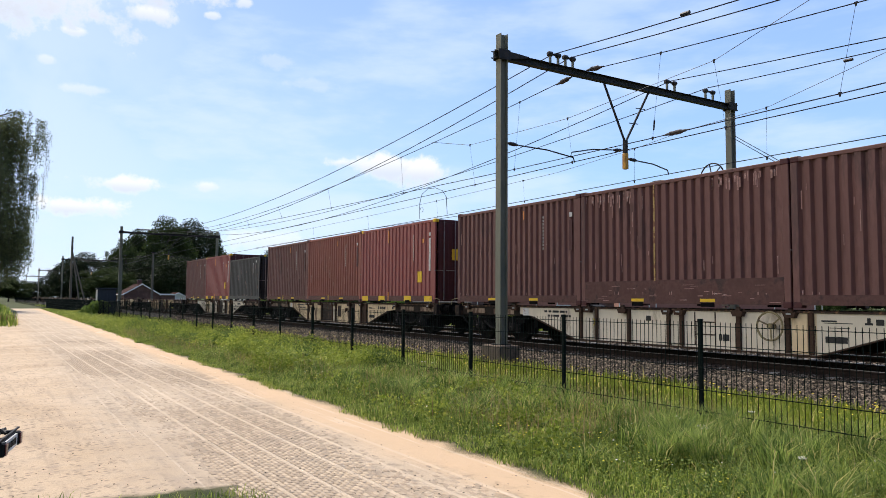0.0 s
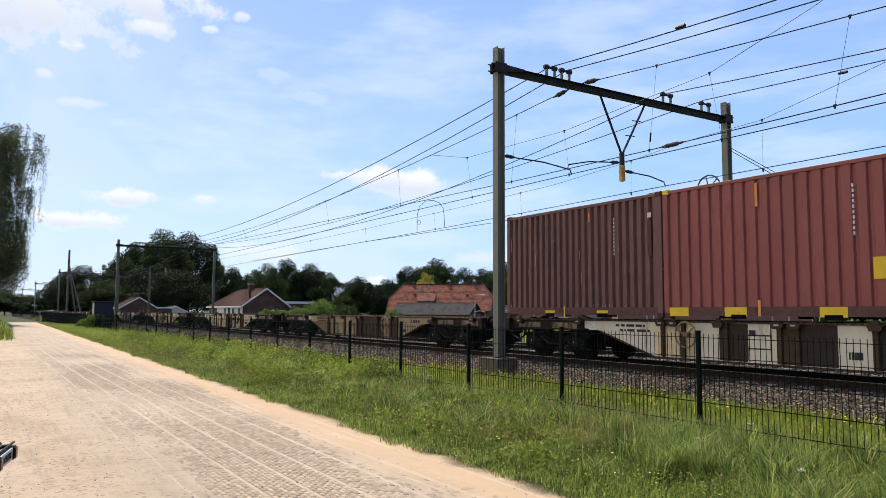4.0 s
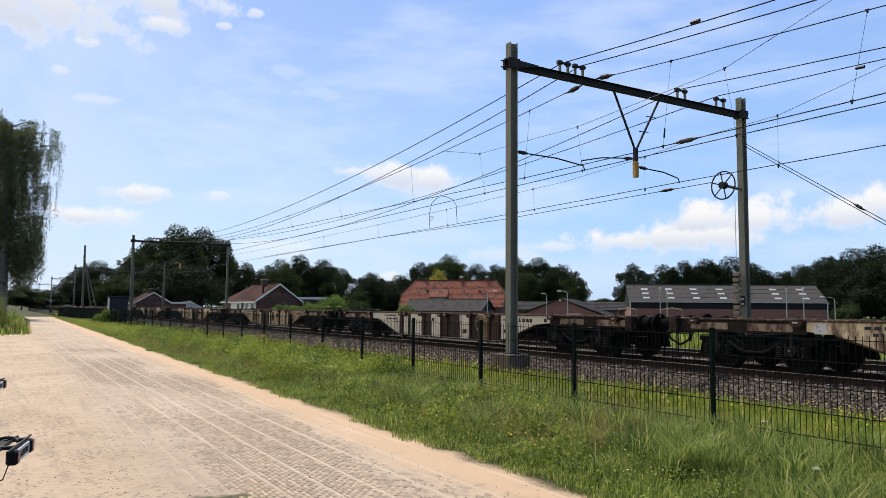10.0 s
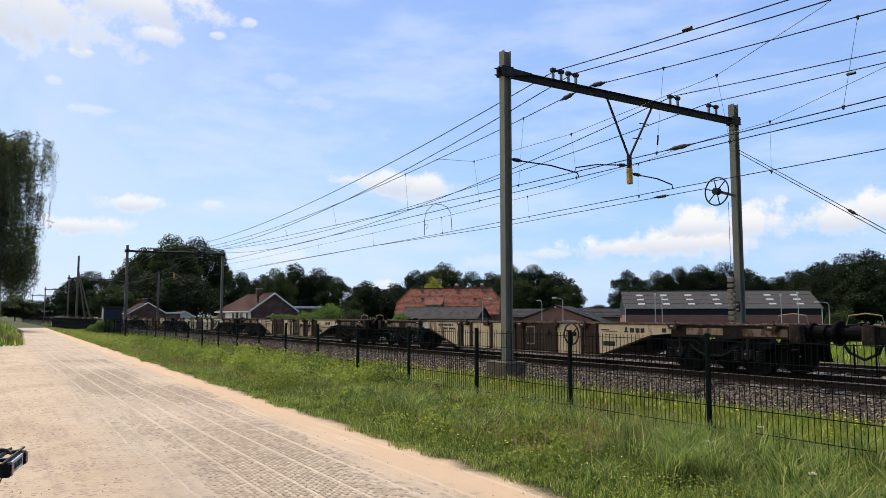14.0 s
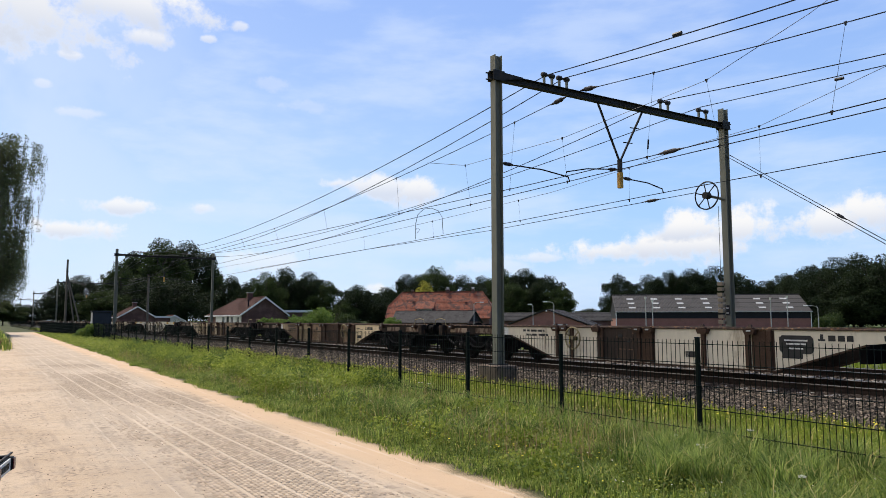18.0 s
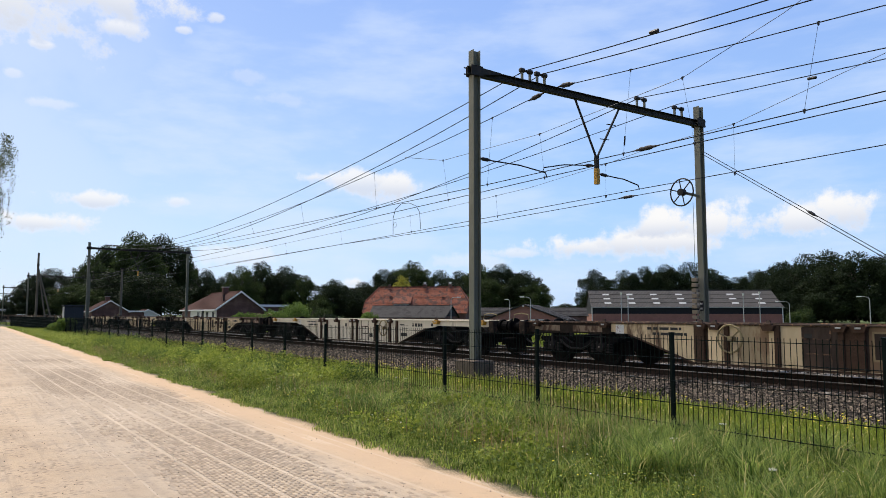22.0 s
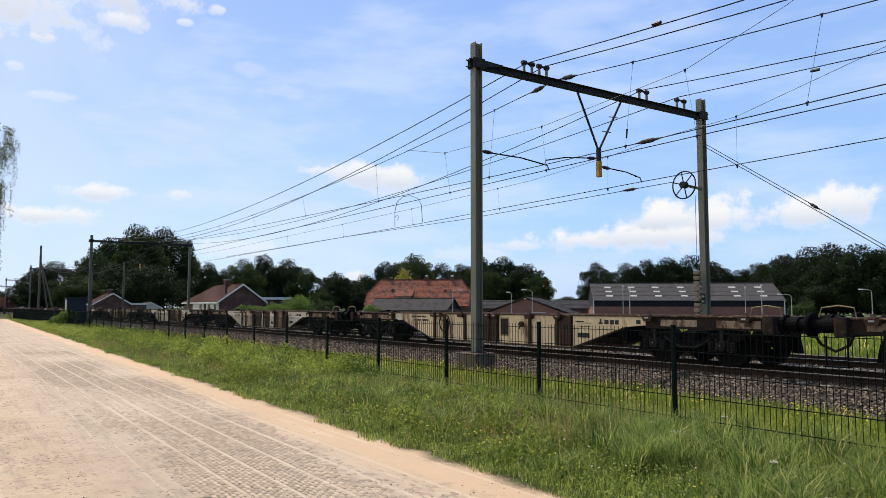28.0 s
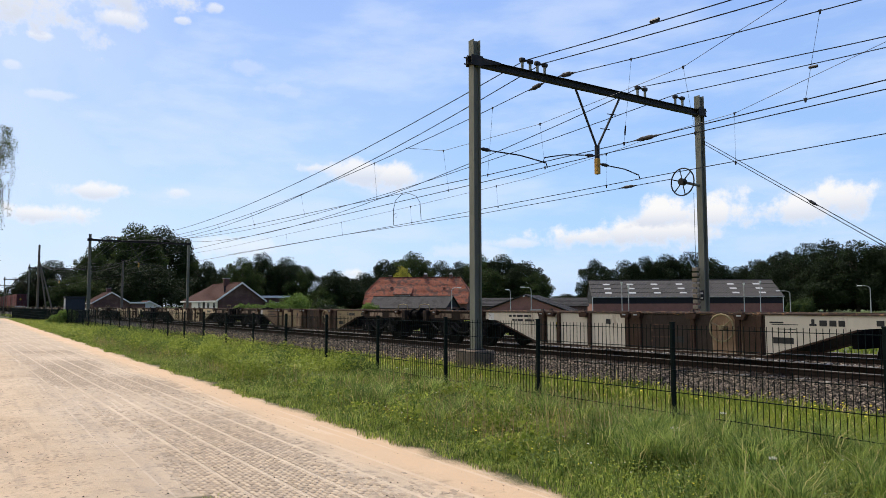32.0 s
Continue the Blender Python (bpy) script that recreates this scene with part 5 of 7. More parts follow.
    if base in "ct" and close:
        hatch = part("hatch", panel_box(G(), -0.76, -0.36, 0.44, 0.98), "cream_dull", w, "dark hatch in a cream frame")
        part("hatch_door", panel_box(G(), -0.72, -0.4, 0.48, 0.94, -1.07), "panel_dark", hatch)
        valve = part("brake_valve", G().tube([(-1.06, -1.36, 0.8), (-1.13, -1.36, 0.8)], 0.085, 10), "rib_rust", w)
        part("valve_lever", G().tube([(-1.13, -1.36, 0.82), (-1.15, -1.34, 0.66)], 0.02, 6), "rib_rust", valve)
    if base == "w" and close:
        sign = part("warning_triangle", G().prism([(2.62, 0.62), (2.84, 0.62), (2.73, 0.82)], "x", -1.068, -1.06), "warn_sign", w, "yellow triangular warning sign")
        part("sign_mark", G().prism([(2.71, 0.655), (2.75, 0.655), (2.74, 0.76), (2.72, 0.76)], "x", -1.07, -1.068), "mark_black", sign)
    for yb in (-7.1, 7.1):
        bogie = part("bogie", frames_mesh, None, w, "black two-axle bogie", at=pose(0, yb, 0))
        part("brake_rod", bar_mesh, None, bogie)
        for y in (-0.9, 0.9):
            ax = part("wheelset", axle_mesh, None, bogie, at=pose(0, y, 0.46))
            wheelsets[y].append(ax)
            part("bearing_mark", bearing_mesh, None, part("axle_box_cover", cover_mesh, None, w, at=pose(0, yb + y, 0)), "small bright mark")
            part("suspension_link", link_mesh, None, bogie, at=pose(0, y, 0))
            for dy in (-0.27, 0.27):
                part("coil_spring", spring_mesh, None, bogie, at=pose(0, y + dy, 0))
            for x in (-0.74, 0.74):
                for dy in (-0.62, 0.62):
                    part("brake_block", brake_mesh, None, bogie, at=pose(x, y + dy * 0.98, 0, 0, 0, 0 if dy < 0 else 180))
    return w


# ---- containers: base is local z = 0, doors face -y ----
def corrugated(length, z0, z1, pitch, depth, flat=0.4, slope=0.13):
    """A folded wall along y between two heights, open folds facing -x."""
    n = int(length / pitch)
    step = length / n
    pts = [(0.0, -length / 2)]     # wide outer folds, narrow slopes
    for i in range(n):
        y = -length / 2 + i * step
        pts += [(0.0, y + step * flat), (depth, y + step * (flat + slope)), (depth, y + step * (1 - slope)), (0.0, y + step)]
    g = G()
    for (xa, ya), (xb, yb) in zip(pts, pts[1:]):
        g.face([(xa, ya, z0), (xb, yb, z0), (xb, yb, z1), (xa, ya, z1)])
    return g


CON_L, CON_W = 6.058, 2.438


def build_container(paint, doors, high, style, label):
    c = thing("shipping_container", label, "container", "containers on the train")
    hw, hl = CON_W / 2, CON_L / 2
    skirt = 0.62 if style == "skirt" else 0.26
    wall = corrugated(CON_L - 0.3, skirt, high - 0.1, 0.276 if style in ("yellow", "grey") else 0.24, {"yellow": 0.045, "grey": 0.05}.get(style, 0.075), {"yellow": 0.6, "grey": 0.36}.get(style, 0.47), {"yellow": 0.1, "grey": 0.18}.get(style, 0.16)).mesh("side_wall", paint)
    part("side_wall", wall, None, c, at=pose(-hw + 0.015, 0, 0))
    part("side_wall", wall, None, c, at=pose(hw - 0.015, 0, 0, 0, 0, 180))
    ew = corrugated(CON_W - 0.3, 0.2, high - 0.1, 0.25, 0.04).mesh("end_wall", paint)
    part("end_wall", ew, None, c, at=pose(0, hl - 0.04, 0, 0, 0, -90))
    rf = G()
    for i in range(20):
        y = -hl + 0.08 + i * (CON_L - 0.16) / 20
        d = (CON_L - 0.16) / 20
        rf.loft([[(x, y, high - 0.05), (x, y + d * 0.55, high - 0.03), (x, y + d, high - 0.05), (x, y + d, high - 0.09), (x, y, high - 0.09)] for x in (-hw + 0.05, hw - 0.05)])
    part("roof", rf, paint, c)
    for x in (-hw, hw - 0.06):
        part("top_rail", G().box(x, x + 0.06, -hl + 0.15, hl - 0.15, high - 0.11, high - 0.03, 0.008), paint, c)
        g = G().box(x, x + 0.06, -hl + 0.15, hl - 0.15, 0.06, 0.26 if style != "skirt" else 0.62)
        part("bottom_rail", g, "rail_brown" if style != "grey" else paint, c, "bottom side rail")
        for y in (-hl, hl - 0.15):
            part("corner_post", G().box(min(x, x), x + 0.06, y, y + 0.15, 0.12, high - 0.12, 0.01), paint, c)
    part("floor", G().box(-hw + 0.06, hw - 0.06, -hl + 0.1, hl - 0.1, 0.1, 0.16), "under", c)
    for x in (-hw, hw - 0.16):
        for y in (-hl, hl - 0.18):
            for z in (0.0, high - 0.12):
                part("corner_casting", G().box(x - 0.004, x + 0.164, y - 0.004, y + 0.184, z, z + 0.12, 0.012).box(x - 0.006, x + 0.05, y + 0.06, y + 0.12, z + 0.035, z + 0.085), doors if style != "yellow" or z == 0 else "yellow", c)
    for y in (-hl, hl - 0.08):
        for z in (0.08, high - 0.12):
            part("end_rail", G().box(-hw + 0.15, hw - 0.15, y, y + 0.08, z, z + 0.1, 0.008), doors, c)
    # doors
    for s in (-1, 1):
        x0, x1 = sorted((s * 0.015, s * 1.08))
        front = [(x0, -hl + 0.02)]
        for i in range(3):
            xa = x0 + 0.1 + i * 0.32
            front += [(xa, -hl + 0.02), (xa + 0.03, -hl + 0.003), (xa + 0.17, -hl + 0.003), (xa + 0.2, -hl + 0.02)]
        outline = front + [(x1, -hl + 0.02), (x1, -hl + 0.06), (x0, -hl + 0.06)]
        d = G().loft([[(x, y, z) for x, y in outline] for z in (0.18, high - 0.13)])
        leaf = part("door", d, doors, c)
        for q in (0.27, 0.75):
            xb = s * (0.1 + q)
            part("lock_bar", G().tube([(xb, -hl - 0.02, 0.1), (xb, -hl - 0.02, high - 0.06)], 0.018, 6), "bar_steel", leaf)
            part("lock_handle", G().box(min(xb, xb + s * 0.4), max(xb, xb + s * 0.4), -hl - 0.035, -hl - 0.02, 1.15, 1.18), "bar_steel", leaf)
        for z in (0.4, 1.1, 1.8, high - 0.45):
            part("hinge", G().box(s * 1.08 - 0.05, s * 1.08 + 0.06, -hl - 0.015, -hl + 0.02, z, z + 0.09, 0.006), doors, leaf)
    part("door_label", G().box(-0.5, -0.2, -hl - 0.012, -hl + 0.004, 1.55, 1.95), "yellow" if style != "grey" else "mark_white", c, "label of coloured bars")
    # fork pockets and stripes on the near and far side
    for s in (-1, 1):
        x = s * (hw + 0.002)
        xa, xb = sorted((x, x - s * 0.01))
        if style != "grey":
            for y in ((-1.03, 1.03) if style != "yellow" else (-2.55, -1.03, 1.1, 2.6)):
                part("pocket_mark", G().box(xa - 0.001, xb + 0.001, y - (0.2 if style != "yellow" else 0.27), y + (0.2 if style != "yellow" else 0.27), 0.11 if style != "yellow" else 0.05, 0.18 if style != "yellow" else 0.25), "yellow", c, "yellow fork pocket mark")
        for y in (-1.03, 1.03):
            part("fork_pocket", G().box(xa - 0.002, xb + 0.002, y - 0.18, y + 0.18, 0.0, 0.095), "under", c)
    xo = -hw - 0.004
    if style in ("red", "yellow"):
        g = G()
        for i in range(10):
            g.box(xo, xo + 0.004, -1.5, -1.465, high - 0.55 - i * 0.1, high - 0.485 - i * 0.1)
        part("lettering", g, "mark_white", c, "white marking bars set upright")
        part("tally_strip", G().box(xo, xo + 0.006, -2.72, -2.6, 1.15 if style == "yellow" else 1.5, 2.35), "mark_white" if style == "yellow" else "door_red", c, "narrow upright plate")
        part("sticker", G().box(xo, xo + 0.006, -2.72, -2.6, high - 0.6, high - 0.48), "mark_white", c)
    if style == "yellow":
        part("warning_label", G().box(xo, xo + 0.006, -2.1, -1.8, 0.75, 1.15), "yellow", c, "yellow label with dark bars")
        part("sticker", G().box(xo, xo + 0.006, -2.25, -2.13, 2.2, 2.35), "orange", c)
        part("stripe", G().box(xo, xo + 0.006, 0.5, 0.56, 2.35, 2.85), "orange", c)
        part("stripe", G().box(xo, xo + 0.006, 0.5, 0.56, 0.06, 0.4), "orange", c)
    elif style == "skirt":
        part("stripe", G().box(xo, xo + 0.006, 0.45, 0.5, 0.6, high - 0.1), "stripe_ochre", c, "ochre upright stripe")
    elif style == "red":
        part("stripe", G().box(xo, xo + 0.006, 0.4, 0.45, 0.0, 0.3), "yellow", c)
        part("stripe", G().box(xo, xo + 0.006, -0.6, -0.56, high - 0.5, high - 0.25), "orange", c)
    else:
        g = G()
        for i in range(6):
            g.box(xo, xo + 0.004, -1.9, -1.85, high - 0.45 - i * 0.1, high - 0.38 - i * 0.1)
        g.box(xo, xo + 0.004, -2.5, -2.38, high - 0.36, high - 0.24)
        part("lettering", g, "mark_white", c, "white marking bars")
    # scuffs
    g = G()
    r2 = random.Random(len(label) + int(high * 10))
    for i in range(26):
        y, z = r2.uniform(-2.85, 2.85), r2.uniform(0.3, high - 0.6) if i > 12 else 0.27
        g.box(xo + 0.002, xo + 0.005, y, y + r2.uniform(0.008, 0.026), z, z + (r2.uniform(0.05, 0.4) if i > 12 else r2.uniform(0.02, 0.09)))
    if style == "skirt":
        for i in range(46):
            y = r2.choice((-1, 1)) * r2.uniform(1.2, 2.85)
            z = high - 0.14 - r2.uniform(0.0, 0.1)
            g.box(xo + 0.012, xo + 0.017, y, y + r2.uniform(0.015, 0.05), z - r2.uniform(0.08, 0.34), z)
        for i in range(24):
            y, z = r2.uniform(-2.8, 2.8), r2.uniform(0.1, 0.5)
            g.box(xo + 0.002, xo + 0.005, y, y + r2.uniform(0.05, 0.3), z, z + r2.uniform(0.005, 0.02))
    if style != "yellow":
        tagged(part("scraped_paint", g, "scuff", c), label="pale scrapes", kind="stuff")
    return c


TALL, LOW = 3.03, 2.591
PAINT_WORD = {"cream": "dirty cream", "white_paint": "greyish white", "brown_paint": "rusty brown", "panel_dark": "soot-brown", "rib_rust": "rust-brown", "cream_dull": "yellowed cream", "cream_tan": "grimy tan"}
FIRST, LAST = 1, 32
wagons, containers = {}, []
for n in range(FIRST, LAST + 1):
    side = SIDES.get(n, SIDES[4 + n % 10])
    paint = PAINT_OF[max("cwdrbyt", key=side.count)]
    load = "loaded with three containers" if n <= 3 or n >= 29 else "empty"
    words = f"{PAINT_WORD[paint]} container wagon on black bogies, {load}"
    wagons[n] = build_wagon(paint, n % 12, words, side, 2.45 if n in WHEEL_FAR_SIDE else -2.53, n == 14, n <= 20)

boxes = {
    1: (("red_c", "door_red", TALL, "red"), ("red_c", "door_red", TALL, "skirt"), ("red_c", "door_red", TALL, "red")),
    2: (("red_b", "door_red", TALL, "yellow"), ("red_a", "door_red", TALL, "red"), ("red_c", "door_red", TALL, "red")),
    3: (("grey_box", "door_grey", LOW, "grey"), ("red_b", "door_red", TALL, "yellow"), ("red_c", "door_red", TALL, "red")),
    29: (("red_a", "door_red", TALL, "red"), ("red_b", "door_red", TALL, "red"), ("red_c", "door_red", TALL, "red")),
    30: (("red_b", "door_red", TALL, "red"), ("red_a", "door_red", TALL, "red"), ("red_c", "door_red", TALL, "red")),
    31: (("red_a", "door_red", TALL, "red"), ("red_b", "door_red", TALL, "red"), ("red_c", "door_red", TALL, "red")),
    32: (("red_a", "door_red", TALL, "red"), ("red_b", "door_red", TALL, "red"), ("red_c", "door_red", TALL, "red")),
}
BOX_WORD = {"red_a": "brown-red", "red_b": "faded red", "red_c": "dark brown", "grey_box": "dark grey"}
templates = {}
for n, row in boxes.items():
    for i, (paint, doors, high, style) in enumerate(row):
        key = (paint, high, style)
        if key in templates:
            c = copy_thing(templates[key], Matrix())
        else:
            tail = {"skirt": "with a plain lower skirt", "yellow": "with yellow fork pocket marks", "grey": "lower than its neighbours", "red": "with scraped paint"}[style]
            c = build_container(paint, doors, high, style, f"{BOX_WORD[paint]} corrugated container {tail}")
            templates[key] = c
        containers.append((c, n, -6.1 + 6.1 * i))

# how far the train has run by each time
TRAVEL = [(0.0, 0.12), (1.0, 10.57), (2.0, 21.08), (3.0, 31.8), (6.0, 63.92), (9.0, 96.64), (11.0, 118.72), (13.0, 140.68), (14.3, 155.17), (17.8, 194.43), (19.5, 213.6), (23.0, 253.05), (28.0, 309.95), (32.0, 355.0)]
CENTRE_1 = 11.9      # centre of the first wagon at the start


# ---- buildings beyond the railway ----
def tiled_slope(name, a, b, c, d, nu, nv, material, parent, thick=0.06, course=True):
    """A roof slope a-b (eave) to d-c (ridge) in overlapping courses."""
    a, b, c, d = (Vector(p) for p in (a, b, c, d))
    nrm = (b - a).cross(d - a).normalized()
    if nrm.z < 0:
        nrm = -nrm
    slope = part(name, G().loft([[p - nrm * 0.1 for p in (a, b, c, d)], [p for p in (a, b, c, d)]]), material, parent)
    g = G()
    for j in range(nv):
        v0, v1 = j / nv, min((j + 1.12) / nv, 1.0)
        p, q = a.lerp(d, v0), b.lerp(c, v0)
        r, s = b.lerp(c, v1), a.lerp(d, v1)
        g.loft([[p + nrm * 0.005, q + nrm * 0.005, r + nrm * 0.005, s + nrm * 0.005], [p + nrm * thick, q + nrm * thick, r + nrm * 0.012, s + nrm * 0.012]])
    part("tile_layer", g, material, slope)
    return slope


def window(parent, x, y, z, w, h, facing, frame_mat="white", rows=2, cols=2):
    """A framed window on a wall; facing: '-x' or '-y'."""
    turn = 0 if facing == "-y" else -90
    g = G()
    for u0, u1, v0, v1 in ((-w / 2, w / 2, 0, 0.07), (-w / 2, w / 2, h - 0.07, h), (-w / 2, -w / 2 + 0.07, 0.07, h - 0.07), (w / 2 - 0.07, w / 2, 0.07, h - 0.07)):
        g.box(u0, u1, -0.05, 0.03, v0, v1)
    for i in range(1, cols):
        u = -w / 2 + w * i / cols
        g.box(u - 0.025, u + 0.025, -0.04, 0.0, 0.07, h - 0.07)
    win = part("window", g, frame_mat, parent, at=pose(x, y, z, 0, 0, turn))
    part("pane", G().box(-w / 2 + 0.07, w / 2 - 0.07, -0.015, 0.0, 0.07, h - 0.07), "glass", win)
    part("sill", G().box(-w / 2 - 0.05, w / 2 + 0.05, -0.1, 0.0, -0.06, 0.0), "concrete", win)
    return win


def gable_house(name, label, w, l, eave, ridge, wall, roof, at, hip=0.0, trims="white", over=0.35, chimney=None, courses=16, category="house"):
    """A house whose gable faces -y; x from 0 to w, y from 0 to l; hip: how far the ridge stops short of the rear."""
    h = thing(name, label, category, at=at)
    g = G().loft([[(0, 0, 0), (w, 0, 0), (w, l, 0), (0, l, 0)], [(0, 0, eave), (w, 0, eave), (w, l, eave), (0, l, eave)]])
    part("wall", g, wall, h)
    part("gable_wall", G().prism([(0, eave), (w, eave), (w / 2, ridge)], "y", 0.003, 0.25), wall, h)
    if not hip:
        part("gable_wall", G().prism([(0, eave), (w, eave), (w / 2, ridge)], "y", l - 0.25, l - 0.003), wall, h)
    dz = (ridge - eave) / (w / 2) * over
    e, rz = eave - dz + 0.1, ridge + 0.1
    y0, y1 = -over, l + over
    yr = y1 - hip
    tiled_slope("roof_slope", (-over, y1, e), (-over, y0, e), (w / 2, y0, rz), (w / 2, yr, rz), 1, courses, roof, h)
    tiled_slope("roof_slope", (w + over, y0, e), (w + over, y1, e), (w / 2, yr, rz), (w / 2, y0, rz), 1, courses, roof, h)
    if hip:
        part("roof_slope", G().face([(w + over, y1, e), (-over, y1, e), (w / 2, yr, rz)]), roof, h)
    part("ridge_cap", G().tube([(w / 2, y0, rz + 0.03), (w / 2, yr, rz + 0.03)], 0.11, 6), roof, h)
    if trims:
        for s in (0, 1):
            xe, xm = (-over, w / 2) if s == 0 else (w + over, w / 2)
            part("barge_board", G().loft([[(xe, y0 - 0.03, e - 0.16), (xm, y0 - 0.03, rz - 0.16), (xm, y0 - 0.03, rz + 0.1), (xe, y0 - 0.03, e + 0.1)], [(xe, y0 + 0.06, e - 0.16), (xm, y0 + 0.06, rz - 0.16), (xm, y0 + 0.06, rz + 0.1), (xe, y0 + 0.06, e + 0.1)]]), trims, h)
        part("gutter", G().box(-over - 0.1, -over + 0.03, y0, y1, e - 0.16, e + 0.03, 0.02), trims, h)
        part("gutter", G().box(w + over - 0.03, w + over + 0.1, y0, y1, e - 0.16, e + 0.03, 0.02), trims, h)
    if chimney:
        cx, cy, cz = chimney
        ch = part("chimney", G().box(cx - 0.4, cx + 0.4, cy - 0.35, cy + 0.35, ridge - 1.0, cz, 0.03), "brick", h)
        part("chimney_cap", G().box(cx - 0.48, cx + 0.48, cy - 0.43, cy + 0.43, cz, cz + 0.12, 0.02), "concrete", ch)
    return h


# bungalow with a white front towards the line
bung = gable_house("bungalow", "brick bungalow with white bargeboards and weathered red tiles", 6.7, 18.5, 2.45, 4.85, "brick", "tile_red", pose(32.2, 105.2, 0), hip=5.0, chimney=(3.0, 6.0, 5.7))
part("white_front", G().box(-0.06, 0.0, 0.2, 13.5, 0.15, 2.3), "plaster", bung, "white rendered front")
for y in (1.6, 4.6, 9.0):
    window(bung, -0.07, y, 0.75, 1.3, 1.35, "-x")
part("front_door", G().box(-0.12, -0.04, 6.3, 7.3, 0.05, 2.15, 0.02), "clad_black", bung)
part("flue", G().tube([(1.4, 1.5, 3.4), (1.4, 1.5, 4.5)], 0.12, 8), "clad_black", bung)
ext = thing("flat_annexe", "low brick annexe with a white flat roof edge", "annexe", at=pose(38.95, 106.2, 0))
part("wall", G().box(0, 4.1, 0, 7, 0, 2.75), "brick", ext)
part("roof_edge", G().box(-0.1, 4.4, -0.3, 7.2, 2.75, 3.1, 0.02), "white", ext)
window(ext, 2.2, -0.01, 0.9, 1.4, 1.2, "-y")

cot = gable_house("cottage", "small brick cottage with white bargeboards and red tiles", 6.6, 10, 2.3, 4.25, "brick", "tile_red", pose(24.2, 160, 0), chimney=(3.4, 4.0, 5.2))
part("aerial", G().tube([(3.4, 4.0, 5.2), (3.4, 4.0, 6.4)], 0.03, 5).tube([(2.6, 4.0, 5.9), (4.4, 4.0, 5.9)], 0.03, 5), "steel_dark", cot)
gar = thing("garage", "low brick garage with a white flat roof edge", "garage", at=pose(31.0, 161, 0))
part("wall", G().box(0, 3.2, 0, 6, 0, 2.1), "brick", gar)
part("roof_edge", G().box(-0.1, 3.3, -0.2, 6.2, 2.1, 2.4, 0.02), "white", gar)
gable_house("shed", "little white-fronted shed with red tiles", 4.2, 6, 1.5, 2.55, "plaster", "tile_red", pose(33.9, 166, 0), courses=8)


